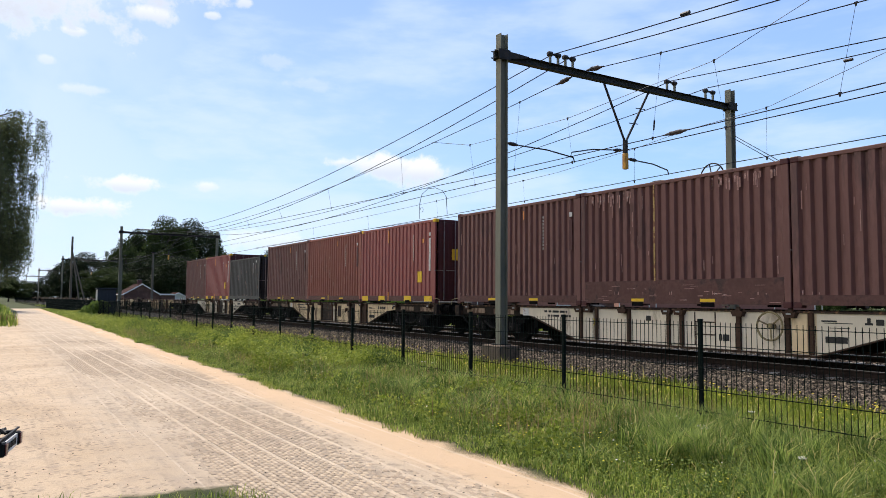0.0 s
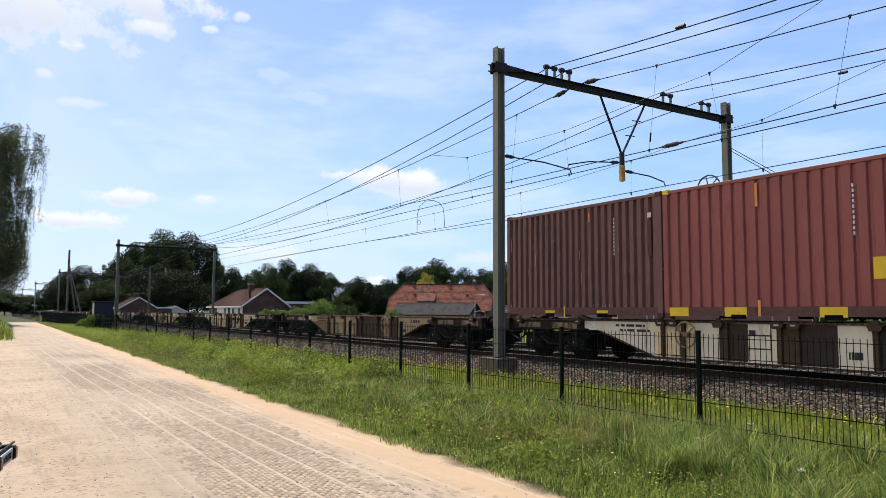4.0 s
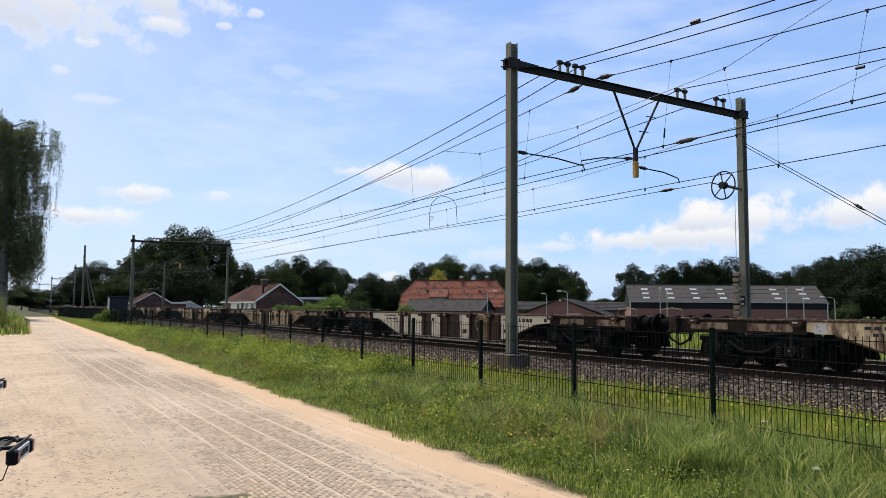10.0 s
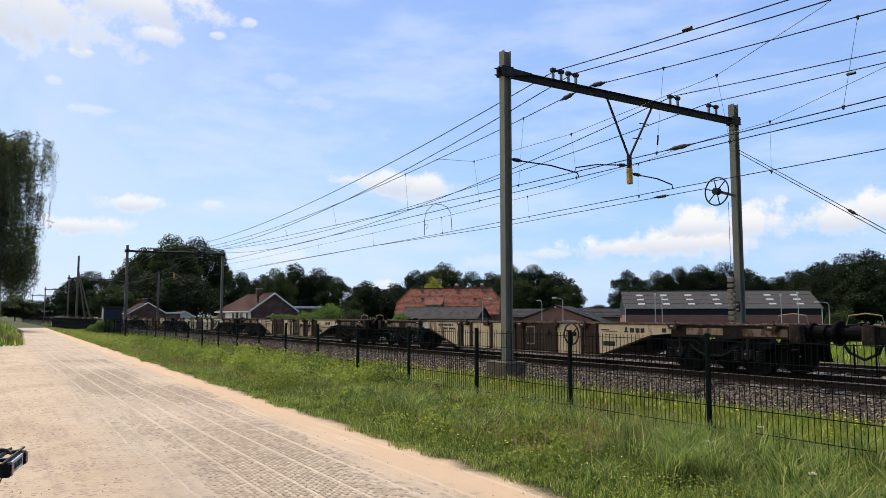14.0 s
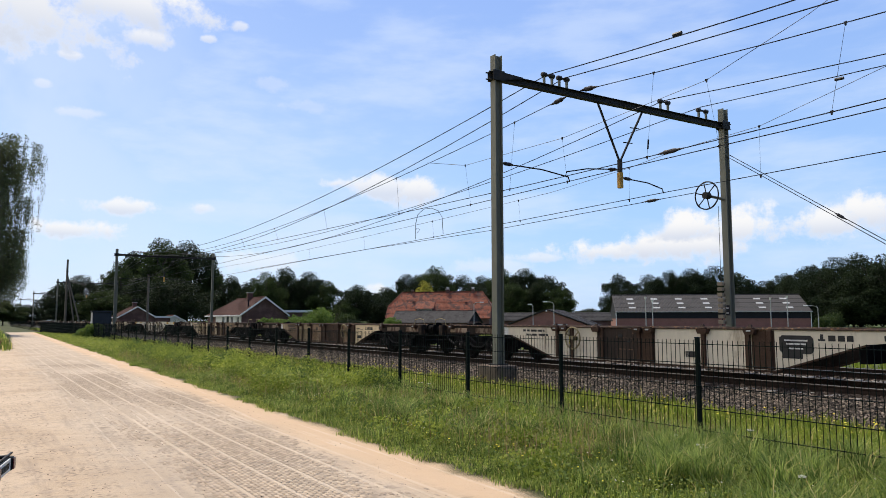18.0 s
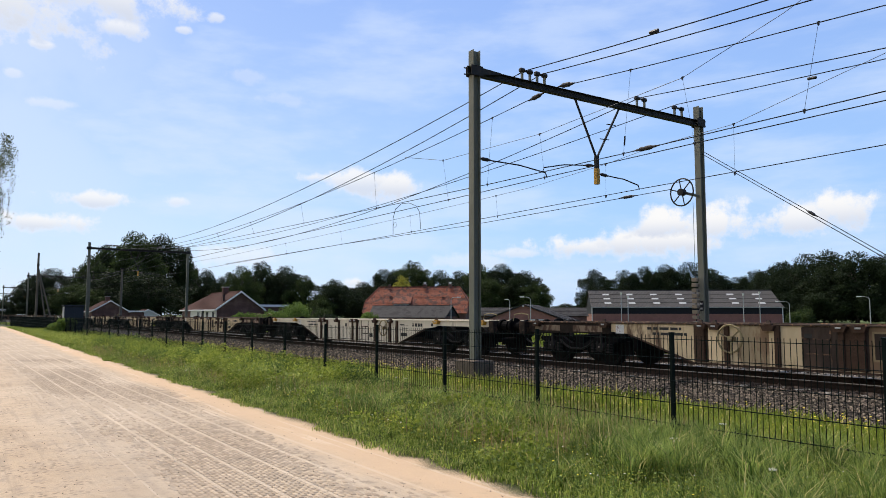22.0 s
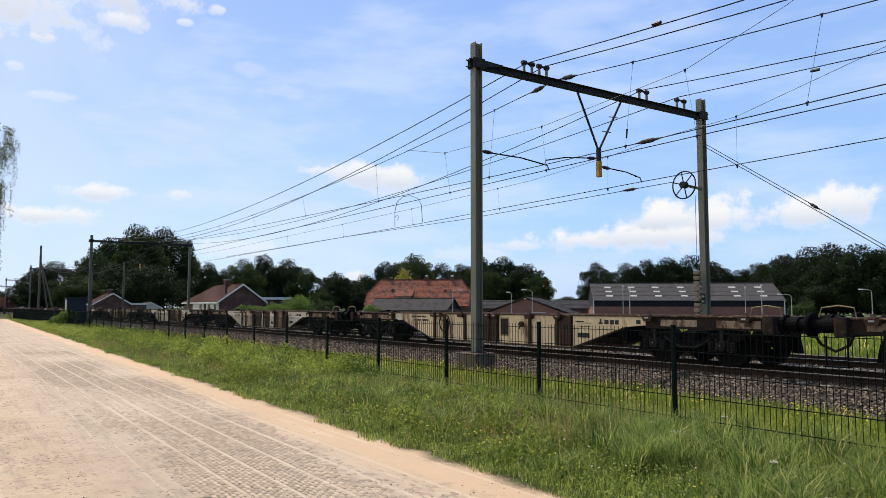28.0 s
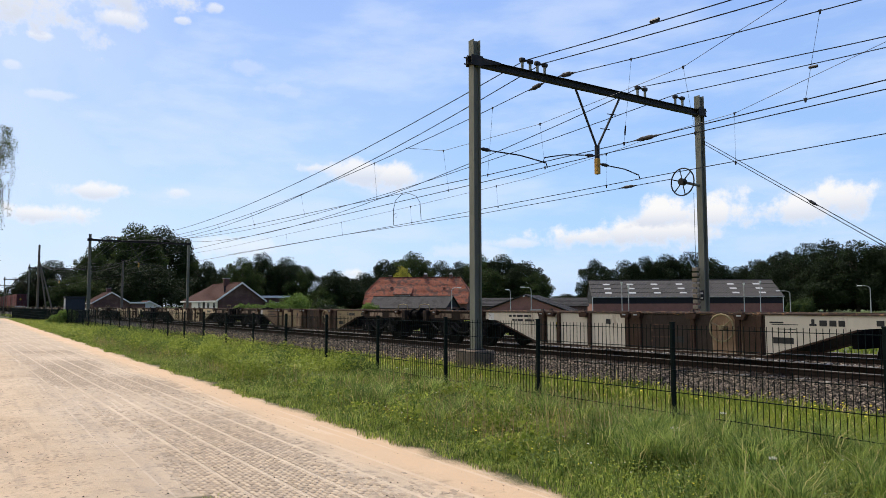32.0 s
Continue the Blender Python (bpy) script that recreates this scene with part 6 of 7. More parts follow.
def farmhouse():
    """Long half-hipped farmhouse with an orange tiled roof, its long side facing the line."""
    h = thing("farmhouse", "old farmhouse with a large half-hipped orange tiled roof", "farmhouse", at=pose(89.0, 141.3, 0, 0, 0, -42))
    half, inset, W, eave, ridge, knee = 11.6, 2.4, 12.0, 1.95, 7.87, 4.6
    o = W / 2 + 0.4
    yk = o * (ridge - knee) / (ridge - eave)
    part("wall", G().box(-half + 0.3, half - 0.3, -W / 2, W / 2, 0, eave + 0.2), "brick", h)
    for e in (-1, 1):
        part("gable_wall", G().prism([(-W / 2, eave + 0.2), (W / 2, eave + 0.2), (yk - 0.2, knee - 0.1), (-yk + 0.2, knee - 0.1)], "x", e * (half - 0.3) - 0.12, e * (half - 0.3) + 0.12), "brick", h)
    for s in (-1, 1):
        def edge(z):
            """Half length and depth of the slope at a height."""
            return half - inset * max(0.0, z - knee) / (ridge - knee), s * o * (ridge - z) / (ridge - eave)
        rings = [eave, knee, ridge]
        pts = [(-edge(z)[0], edge(z)[1], z) for z in rings] + [(edge(z)[0], edge(z)[1], z) for z in reversed(rings)]
        slope = part("roof_slope", G().loft([[(x, y, z - 0.14) for x, y, z in pts], pts]), "tile_orange", h)
        g = G()
        for j in range(22):
            z0, z1 = (eave + (ridge - eave) * (j + k) / 22 for k in (0, 1.0))
            (a, y0), (b, y1) = edge(z0), edge(z1)
            g.loft([[(-a, y0, z0), (a, y0, z0), (b, y1, z1), (-b, y1, z1)], [(-a, y0 + s * 0.015, z0 + 0.045), (a, y0 + s * 0.015, z0 + 0.045), (b, y1, z1 + 0.014), (-b, y1, z1 + 0.014)]])
        part("tile_layer", g, "tile_orange", slope)
        for e in (-1, 1):
            part("verge_tile", G().tube([(e * half, s * o, eave + 0.06), (e * half, s * yk, knee + 0.06), (e * (half - inset), 0, ridge + 0.06)], 0.13, 6), "tile_orange", h)
    for e in (-1, 1):
        part("hip", G().loft([[(e * half, -yk, knee - 0.1), (e * half, yk, knee - 0.1), (e * (half - inset), 0, ridge - 0.1)], [(e * half, -yk, knee + 0.03), (e * half, yk, knee + 0.03), (e * (half - inset), 0, ridge + 0.03)]]), "tile_orange", h)
    part("ridge_cap", G().tube([(-half + inset, 0, ridge + 0.05), (half - inset, 0, ridge + 0.05)], 0.15, 6), "tile_orange", h)
    for x, w, z in ((-6.9, 0.24, 0.5), (1.3, 0.42, 0.6), (7.1, 0.36, 0.62)):
        c = part("chimney", G().box(x - w, x + w, -0.3, 0.3, ridge - 0.5, ridge + z, 0.03), "brick", h)
        part("chimney_cap", G().box(x - w - 0.08, x + w + 0.08, -0.4, 0.4, ridge + z, ridge + z + 0.1, 0.02), "concrete", c)
        if x > 0:
            part("cowl", G().tube([(x, 0, ridge + z + 0.1), (x, 0, ridge + z + 0.3), (x, 0, ridge + z + 0.32), (x, 0, ridge + z + 0.46)], [0.2, 0.2, 0.42, 0.3], 10), "lamp_grey", c)
    d = part("dormer", G().box(-5.0, -1.4, -4.6, -2.2, 2.9, 4.0, 0.03), "brick", h)
    part("dormer_roof", G().prism([(-5.0, 3.96), (-5.0, 4.1), (-2.4, 5.75), (-2.4, 5.4)], "x", -5.3, -1.1), "tile_orange", d)
    for i in range(5):
        part("dormer_window", G().box(-4.9 + i * 0.7, -4.32 + i * 0.7, -4.66, -4.6, 3.45, 3.92), "white", d)
        part("pane", G().box(-4.82 + i * 0.7, -4.4 + i * 0.7, -4.68, -4.65, 3.52, 3.84), "glass", d)
    for x, v in ((-6.0, 0.6), (5.9, 0.58)):
        y, z = -o * (1 - v), eave + (ridge - eave) * v
        part("roof_light", G().box(x - 0.3, x + 0.3, y - 0.25, y + 0.2, z + 0.02, z + 0.2), "sheet_grey", h)


farmhouse()
gs = thing("outbuilding", "long low outbuilding with a plain dark pitched roof", "outbuilding", at=pose(73.6, 119.4, 0, 0, 0, -55))
part("wall", G().box(-7.4, 8.0, -3.6, 3.6, 0, 1.35), "brick", gs)
for s in (-1, 1):
    g = G().loft([[(-7.4, s * 4.0, 1.0), (8.3, s * 4.0, 1.0), (8.3, 0, 3.2), (-8.3, 0, 3.2)], [(-7.4, s * 4.0, 1.12), (8.3, s * 4.0, 1.12), (8.3, 0, 3.33), (-8.3, 0, 3.33)]])
    slope = part("roof_slope", g, "sheet_dark", gs)
    for x in (-5.6, -2.8, 0.0, 2.8, 5.6):
        part("sheet_lap", G().loft([[(x, s * 4.0, 1.115), (x + 0.05, s * 4.0, 1.115), (x + 0.05, 0, 3.325), (x, 0, 3.325)], [(x, s * 4.0, 1.14), (x + 0.05, s * 4.0, 1.14), (x + 0.05, 0, 3.35), (x, 0, 3.35)]]), "sheet_dark", slope)
part("ridge_cap", G().tube([(-8.3, 0, 3.34), (8.3, 0, 3.34)], 0.09, 6), "sheet_dark", gs)
part("gable_wall", G().prism([(-3.6, 1.3), (3.6, 1.3), (0, 3.2)], "x", 7.75, 8.0), "clad_black", gs)

mg = thing("barn", "wide brick barn with a low-pitched dark roof", "barn", at=pose(76.9, 100.1, 0, 0, 0, -50))
part("wall", G().prism([(0, 0), (13.4, 0), (13.4, 0.5), (6.2, 3.22), (0, 0.85)], "y", 0, 17.5), "brick_pale", mg)
for a, za in ((-0.4, 0.85), (13.9, 0.5)):
    g = G().loft([[(a, -0.4, za), (a, 17.8, za), (6.2, 17.8, 3.28), (6.2, -0.4, 3.28)], [(a, -0.4, za + 0.16), (a, 17.8, za + 0.16), (6.2, 17.8, 3.45), (6.2, -0.4, 3.45)]])
    slope = part("roof_slope", g, "sheet_dark", mg)
    for i in range(11):
        y = 0.9 + 1.55 * i
        part("sheet_lap", G().loft([[(a, y, za + 0.15), (a, y + 0.05, za + 0.15), (6.2, y + 0.05, 3.44), (6.2, y, 3.44)], [(a, y, za + 0.185), (a, y + 0.05, za + 0.185), (6.2, y + 0.05, 3.475), (6.2, y, 3.475)]]), "sheet_dark", slope)
part("barn_window", G().box(7.2, 9.6, -0.03, 0.02, 0.55, 0.9), "skylight", mg)
part("gable_lamp", G().box(6.05, 6.3, -0.46, -0.41, 3.0, 3.2, 0.01), "white", mg)
lo = thing("long_barn", "low outbuilding with a dark sheet roof behind the barn", "outbuilding", at=pose(93.1, 107.2, 0, 0, 0, -40))
part("wall", G().box(-10, 10, -3, 3, 0, 1.6), "brick", lo)
for s in (-1, 1):
    tiled_slope("roof_slope", (s * -10.3, s * -3.3, 1.45), (s * 10.3, s * -3.3, 1.45), (s * 10.2, 0, 3.0), (s * -10.2, 0, 3.0), 1, 6, "sheet_dark", lo)


def big_shed():
    """Livestock shed: corrugated roof with rows of roof lights, black upper boards over brick."""
    s = thing("livestock_shed", "long livestock shed with grey corrugated roof, roof lights and black boarding", "shed", at=pose(137.5, 108.2, 0, 0, 0, -40.2))
    L, W, eave, ridge = 39.8, 15.0, 3.55, 7.15
    part("brick_wall", G().box(-L / 2, L / 2, -W / 2, W / 2, 0, 1.9), "brick_pale", s)
    part("boarding", G().box(-L / 2 - 0.02, L / 2 + 0.02, -W / 2 - 0.02, W / 2 + 0.02, 1.9, eave), "clad_black", s, "black upper boarding")
    for e in (-1, 1):
        part("gable_wall", G().prism([(-W / 2, eave), (W / 2, eave), (0, ridge - 0.1)], "x", e * L / 2 - 0.05, e * L / 2 + 0.05), "clad_black", s)
        part("edge_trim", G().box(e * (L / 2 + 0.1) - 0.08, e * (L / 2 + 0.1) + 0.08, -W / 2 - 0.12, -W / 2 - 0.02, 0, eave), "white", s)
    n = 130
    for side in (-1, 1):
        g = G()
        for i in range(n):
            x0 = -L / 2 - 0.3 + (L + 0.6) * i / n
            d = (L + 0.6) / n
            y0, z0 = side * (W / 2 + 0.5), eave - 0.22
            for a, b, ha, hb in ((0, 0.5, 0.0, 0.07), (0.5, 1, 0.07, 0.0)):
                g.face([(x0 + a * d, y0, z0 + ha), (x0 + b * d, y0, z0 + hb), (x0 + b * d, 0, ridge + hb), (x0 + a * d, 0, ridge + ha)])
        roof = part("roof_slope", g, "sheet_grey", s, "grey corrugated sheets")
        for i in range(3):
            v = (i + 1) / 4
            part("sheet_seam", G().box(-L / 2 - 0.3, L / 2 + 0.3, side * (W / 2 + 0.5) * (1 - v) - 0.03, side * (W / 2 + 0.5) * (1 - v) + 0.03, eave - 0.22 + v * (ridge - eave + 0.22) + 0.05, eave - 0.22 + v * (ridge - eave + 0.22) + 0.1), "sheet_dark", roof)
        if side < 0:
            for x in (-16.4, -11.2, -5.9, -0.4, 10.7, 16.2):
                for v in (0.22, 0.48, 0.74):
                    y, z = -(W / 2 + 0.5) * (1 - v), eave - 0.22 + v * (ridge - eave + 0.22)
                    tilt = math.degrees(math.atan2(ridge - eave + 0.22, W / 2 + 0.5))
                    part("roof_light", G().box(-0.72, 0.72, -0.36, 0.36, 0.07, 0.1), "skylight", roof, "pale roof light", at=pose(x, y, z, tilt, 0, 0))
    part("ridge_cap", G().tube([(-L / 2 - 0.3, 0, ridge + 0.05), (L / 2 + 0.3, 0, ridge + 0.05)], 0.16, 6), "sheet_grey", s)
    part("gutter", G().box(-L / 2 - 0.3, L / 2 + 0.3, -W / 2 - 0.62, -W / 2 - 0.5, eave - 0.32, eave - 0.18), "lamp_grey", s)


big_shed()
# ---- lamps, poles, cabinet ----
def lamp_post(x, y, h, arm, turn):
    lp = thing("street_lamp", "pale grey street lamp with a curved arm", "street lamp", "street lamps", at=pose(x, y, 0, 0, 0, turn))
    pts = [(0, 0, 0), (0, 0, h * 0.5), (0, 0, h - 0.4)]
    if arm:
        pts += [(arm * 0.12, 0, h - 0.1), (arm * 0.4, 0, h), (arm, 0, h + 0.02)]
    else:
        pts += [(0, 0, h)]
    part("pole", G().tube(pts, [0.08, 0.06, 0.05] + [0.04] * (len(pts) - 3), 8), "lamp_grey", lp)
    e = arm if arm else 0.0
    part("lantern", G().box(e - 0.12, e + 0.55, -0.14, 0.14, h - 0.05, h + 0.1, 0.03) if arm else G().tube([(0, 0, h), (0, 0, h + 0.35)], [0.1, 0.2], 10), "white", lp)
    return lp


for x, y, h, arm, turn in ((74.65, 91.4, 4.05, -0.7, -39.1), (73.3, 84.8, 4.3, -1.5, -40.5), (71.7, 103.6, 4.59, 1.1, -32.0), (88.7, 80.8, 4.83, 0, -47.7), (87.9, 78.7, 4.26, 0, -48.2), (103.9, 69.4, 4.68, 0, -56.3), (107.8, 69.1, 5.01, 0, -57.3), (116.0, 69.0, 3.89, -2.0, -59.2), (108.0, 52.3, 4.25, -1.5, -64.2)):
    lamp_post(x, y, h, arm, turn)

pole = thing("line_pole", "old grey wooden line pole with stay poles", "utility pole", at=pose(9.9, 110.0, 0))
part("pole", G().tube([(0, 0, 0), (0, 0, 9.7)], [0.17, 0.12], 8), "pole_wood", pole)
for dx in (0.9, 1.7):
    part("stay_pole", G().tube([(dx + 0.3, -0.5, 0), (0.05, 0, 7.6)], [0.11, 0.09], 7), "pole_wood", pole)
part("band", G().tube([(0, 0, 8.0), (0, 0, 8.2)], 0.16, 8), "steel_dark", pole)
mid = thing("line_mast", "slim brown mast beyond the tracks", "mast", at=pose(18.1, 98.4, 0))
part("shaft", G().tube([(0, 0, 0), (0, 0, 7.22)], [0.16, 0.12], 8), "pole_wood", mid)
part("head", G().box(-0.2, 0.2, -0.2, 0.2, 7.22, 7.22 + 0.15, 0.02), "steel_dark", mid)

cab = thing("relay_cabinet", "dark blue relay cabinet with a pale side beside the fence", "relay cabinet", at=pose(9.3, 71.5, 0))
part("body", G().box(-0.75, 0.75, -0.6, 0.6, 0.15, 2.3, 0.03), "cabinet", cab)
part("roof_plate", G().box(-0.85, 0.85, -0.7, 0.7, 2.3, 2.42, 0.03), "cabinet", cab)
part("side_panel", G().box(-0.78, -0.752, -0.55, 0.5, 0.3, 2.25), "lamp_grey", cab, "pale side panel")
part("plinth", G().box(-0.8, 0.8, -0.65, 0.65, -0.05, 0.15, 0.02), "concrete", cab)
for x in (-0.37, 0.37):
    d = part("door", G().box(x - 0.34, x + 0.34, -0.62, -0.602, 0.25, 2.2), "cabinet", cab)
    part("handle", G().box(x - 0.02, x + 0.02, -0.66, -0.62, 1.1, 1.3), "steel_dark", d)

# ---- cycle carrier on a tow bar at the roadside ----
def cycle_carrier(x, y, z, size):
    c = thing("cycle_carrier", "folded cycle carrier with red lamps and a pale plate", "cycle carrier", "cycle carriers", at=pose(x, y, z, 0, 0, 77) @ Matrix.Scale(size, 4))
    # local x runs along the lamp board from the near lamp to the far one, y towards the tow bar
    part("board", G().box(-0.27, 0.27, -0.015, 0.02, 0.4, 0.51, 0.01), "black_plastic", c)
    for s in (-1, 1):
        lamp = part("lamp", G().box(s * 0.28 - 0.045, s * 0.28 + 0.045, -0.045, 0.04, 0.39, 0.51, 0.014), "black_plastic", c)
        part("lens", G().box(s * 0.28 - 0.038, s * 0.28 + 0.038, -0.055, -0.045, 0.4, 0.5, 0.004), "lens_red", lamp)
    pl = part("plate", G().box(-0.23, 0.23, -0.03, -0.017, 0.395, 0.5), "plate", c, "pale plate with dark bars")
    for i in range(7):
        part("plate_bar", G().box(-0.19 + i * 0.055, -0.16 + i * 0.055, -0.034, -0.03, 0.42, 0.475), "mark_black", pl)
    part("rack_bar", G().box(-0.45, 0.42, -0.01, 0.01, 0.515, 0.53, 0.004), "black_plastic", c)
    for y in (0.14, 0.36):
        part("wheel_tray", G().prism([(y - 0.05, 0.51), (y - 0.04, 0.53), (y, 0.515), (y + 0.04, 0.53), (y + 0.05, 0.51), (y + 0.04, 0.495), (y - 0.04, 0.495)], "x", -0.4, 0.4), "steel_dark", c)
    part("frame_tube", G().tube([(-0.2, 0.0, 0.52), (-0.2, 0.5, 0.5), (-0.05, 0.85, 0.42)], 0.018, 8), "black_plastic", c)
    part("frame_tube", G().tube([(0.2, 0.0, 0.52), (0.2, 0.5, 0.5), (0.0, 0.85, 0.42)], 0.018, 8), "black_plastic", c)
    part("strap", G().tube([(0.1, 0.04, 0.52), (0.14, 0.08, 0.545), (0.18, 0.16, 0.545), (0.2, 0.26, 0.52)], 0.014, 6), "black_plastic", c)
    part("clamp", G().tube([(-0.02, 0.85, 0.45), (-0.02, 0.85, 0.3)], 0.06, 10), "steel_dark", c)
    part("tow_bar", G().tube([(-0.02, 0.85, 0.34), (-0.02, 1.1, 0.3), (-0.02, 2.2, 0.34)], 0.035, 8), "black_plastic", c)
    part("support_leg", G().tube([(-0.02, 2.1, 0.34), (-0.02, 2.1, -z / size - 0.01)], 0.03, 8), "steel_dark", c)
    part("cable", G().tube([(-0.38, 0.0, 0.42), (-0.42, 0.03, 0.3), (-0.36, 0.2, 0.24), (-0.1, 0.8, 0.34)], 0.006, 5), "black_plastic", c)


cycle_carrier(0.185, 5.86, 0.252, 0.78)
cycle_carrier(0.05, 10.3, 0.25, 0.85)


# ---- trees and shrubs ----
def leaf_cloud(lobes, n, size, seed, droop=0.0, inner=0.55, fuzz=1.25):
    """Leaf clumps: bent pairs of triangles spread through the shells of several lobes (cx, cy, cz, rx, ry, rz)."""
    r = np.random.default_rng(seed)
    vol = np.array([l[3] * l[4] * l[5] for l in lobes]) ** 0.67
    pick = r.choice(len(lobes), n, p=vol / vol.sum())
    L = np.array(lobes)[pick]
    d = r.normal(size=(n, 3))
    d /= np.linalg.norm(d, axis=1)[:, None]
    rad = inner + (fuzz - inner) * r.random(n) ** 0.6
    rad *= 1 + 0.16 * np.sin(d[:, 0] * 7 + L[:, 0]) * np.sin(d[:, 2] * 6 + L[:, 1])
    c = L[:, :3] + d * L[:, 3:] * rad[:, None]
    u = r.normal(size=(n, 3))
    u /= np.linalg.norm(u, axis=1)[:, None]
    w = np.cross(u, r.normal(size=(n, 3)))
    w /= np.linalg.norm(w, axis=1)[:, None]
    if droop:
        u = u * (1 - droop) + np.array([0, 0, -1.0]) * droop
    s = size * r.uniform(0.55, 1.3, n)[:, None]
    a, b, e, f = c - u * s * 0.6, c + w * s * 0.42, c + u * s * 0.6, c - w * s * 0.42 + np.cross(u, w) * s * 0.2
    verts = np.stack([a, b, e, f], 1).reshape(-1, 3)
    faces = np.arange(4 * n).reshape(n, 4)
    return verts, faces


def crown_lobes(h, spread, seed, low=0.25):
    r = random.Random(seed)
    lobes = [(0, 0, h * (low + 0.38), spread * 0.62, spread * 0.62, h * 0.3)]
    for i in range(64):
        a, q = r.uniform(0, 6.283), r.uniform(0.25, 0.92)
        z = h * r.uniform(low + 0.04, 0.84)
        q *= math.sqrt(max(0.15, 1 - ((z / h - 0.5) / 0.52) ** 2))
        k = r.uniform(0.1, 0.24) * (1.1 - 0.35 * z / h)
        lobes.append((spread * q * math.cos(a), spread * q * math.sin(a), z, spread * k, spread * k, h * k * 0.42))
    lobes.append((r.uniform(-0.1, 0.1) * spread, 0, h * 0.88, spread * 0.3, spread * 0.3, h * 0.12))
    return lobes


def trunk_geo(h, r0, seed, limbs=6, lean=0.0):
    r = random.Random(seed)
    g = G().tube([(0, 0, -0.1), (lean * 0.2, 0, h * 0.25), (lean * 0.6, 0.1, h * 0.5), (lean, 0, h * 0.82)], [r0 * 1.25, r0 * 0.9, r0 * 0.6, r0 * 0.2], 8)
    for i in range(limbs):
        z = h * r.uniform(0.25, 0.62)
        a = r.uniform(0, 6.283)
        l = h * r.uniform(0.18, 0.32)
        g.tube([(lean * z / h, 0, z), (l * 0.55 * math.cos(a), l * 0.55 * math.sin(a), z + l * 0.5), (l * math.cos(a), l * math.sin(a), z + l * 0.85)], [r0 * 0.45, r0 * 0.28, r0 * 0.1], 6)
    return g


crowns, stems = [], []
for i in range(5):
    v, f = leaf_cloud(crown_lobes(10.0, 4.9 + 0.4 * (i % 3), 20 + i, 0.1 + 0.05 * (i % 2)), 36000, 0.19, 40 + i, 0.0, 0.3)
    crowns.append((v, f))
crown_meshes = {(i, m): raw_mesh("crown", *crowns[i], m) for i in range(5) for m in ("leaf_oak", "leaf_dark")}
stem_meshes = [trunk_geo(10.0, 0.26, 60 + i).mesh("trunk", "trunk") for i in range(3)]


def tree(x, y, h, w, no, leaf="leaf_oak", name="deciduous_tree", label="broad dark green deciduous tree"):
    t = thing(name, label, "tree", "trees behind the railway", at=pose(x, y, 0, 0, 0, no * 67 % 360))
    k, s = h / 10.0, w / 10.0
    c = part("crown", crown_meshes[(no % 5, leaf)], None, t)
    c.scale = (s, s, k)
    b = part("trunk", stem_meshes[no % 3], None, t)
    b.scale = (k, k, k)
    return t


west_wood = [(42.9, 220.9, 24.6, 20.0), (53.0, 228.9, 25.0, 20.9), (38.2, 226.8, 21.1, 14.9), (32.0, 212.6, 17.0, 12.2), (22.1, 208.8, 12.9, 15.3), (18.6, 229.2, 11.4, 11.1), (24.9, 188.4, 8.7, 13.8), (40.3, 185.7, 11.8, 18.4), (34.5, 197.0, 12.1, 17.8), (58.8, 222.3, 17.3, 11.1), (59.5, 206.6, 13.8, 12.2), (59.5, 190.9, 11.3, 9.7), (61.1, 179.9, 13.5, 10.7), (69.1, 187.7, 15.3, 14.5), (72.9, 180.9, 14.0, 12.6), (75.0, 174.6, 11.4, 10.7), (79.8, 166.9, 10.2, 11.2), (88.4, 173.8, 8.6, 11.0)]
mid_wood = [(75.5, 163.4, 6.3, 7.3), (98.1, 185.7, 10.8, 11.9), (107.9, 191.7, 15.0, 14.2), (117.8, 191.7, 17.6, 16.4), (127.9, 191.2, 15.4, 13.0), (130.1, 183.6, 14.8, 12.7), (131.9, 176.0, 16.5, 14.2), (134.1, 168.0, 16.2, 15.6), (132.7, 156.3, 13.6, 13.2), (131.7, 150.5, 10.6, 9.7), (109.0, 185.3, 12.7, 15.6), (120.1, 172.3, 11.0, 15.3), (125.4, 162.1, 11.6, 14.9), (227.2, 239.3, 6.5, 16.0), (216.3, 249.2, 5.7, 16.0), (153.9, 150.1, 14.4, 12.2), (159.5, 144.2, 14.1, 13.0)]
east_wood = [(163.5, 139.6, 15.1, 12.2), (170.7, 138.8, 15.8, 14.2), (174.4, 134.1, 16.4, 16.0), (182.4, 131.8, 14.7, 14.5), (190.3, 129.2, 12.4, 14.9), (189.3, 121.6, 14.1, 14.5), (175.2, 106.5, 14.6, 14.9), (165.0, 94.2, 15.6, 15.3), (163.0, 87.4, 15.8, 14.9), (161.0, 80.6, 15.0, 16.0), (163.5, 75.3, 14.2, 16.0), (163.5, 96.8, 9.7, 13.8), (158.0, 86.2, 9.2, 14.5), (6.6, 259.9, 7.9, 14.7), (14.5, 279.6, 6.7, 13.6), (-0.8, 260.0, 8.6, 16.8), (-10.7, 259.8, 8.3, 18.9)]
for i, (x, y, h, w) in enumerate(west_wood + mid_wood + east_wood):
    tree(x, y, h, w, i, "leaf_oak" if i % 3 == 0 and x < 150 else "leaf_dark")

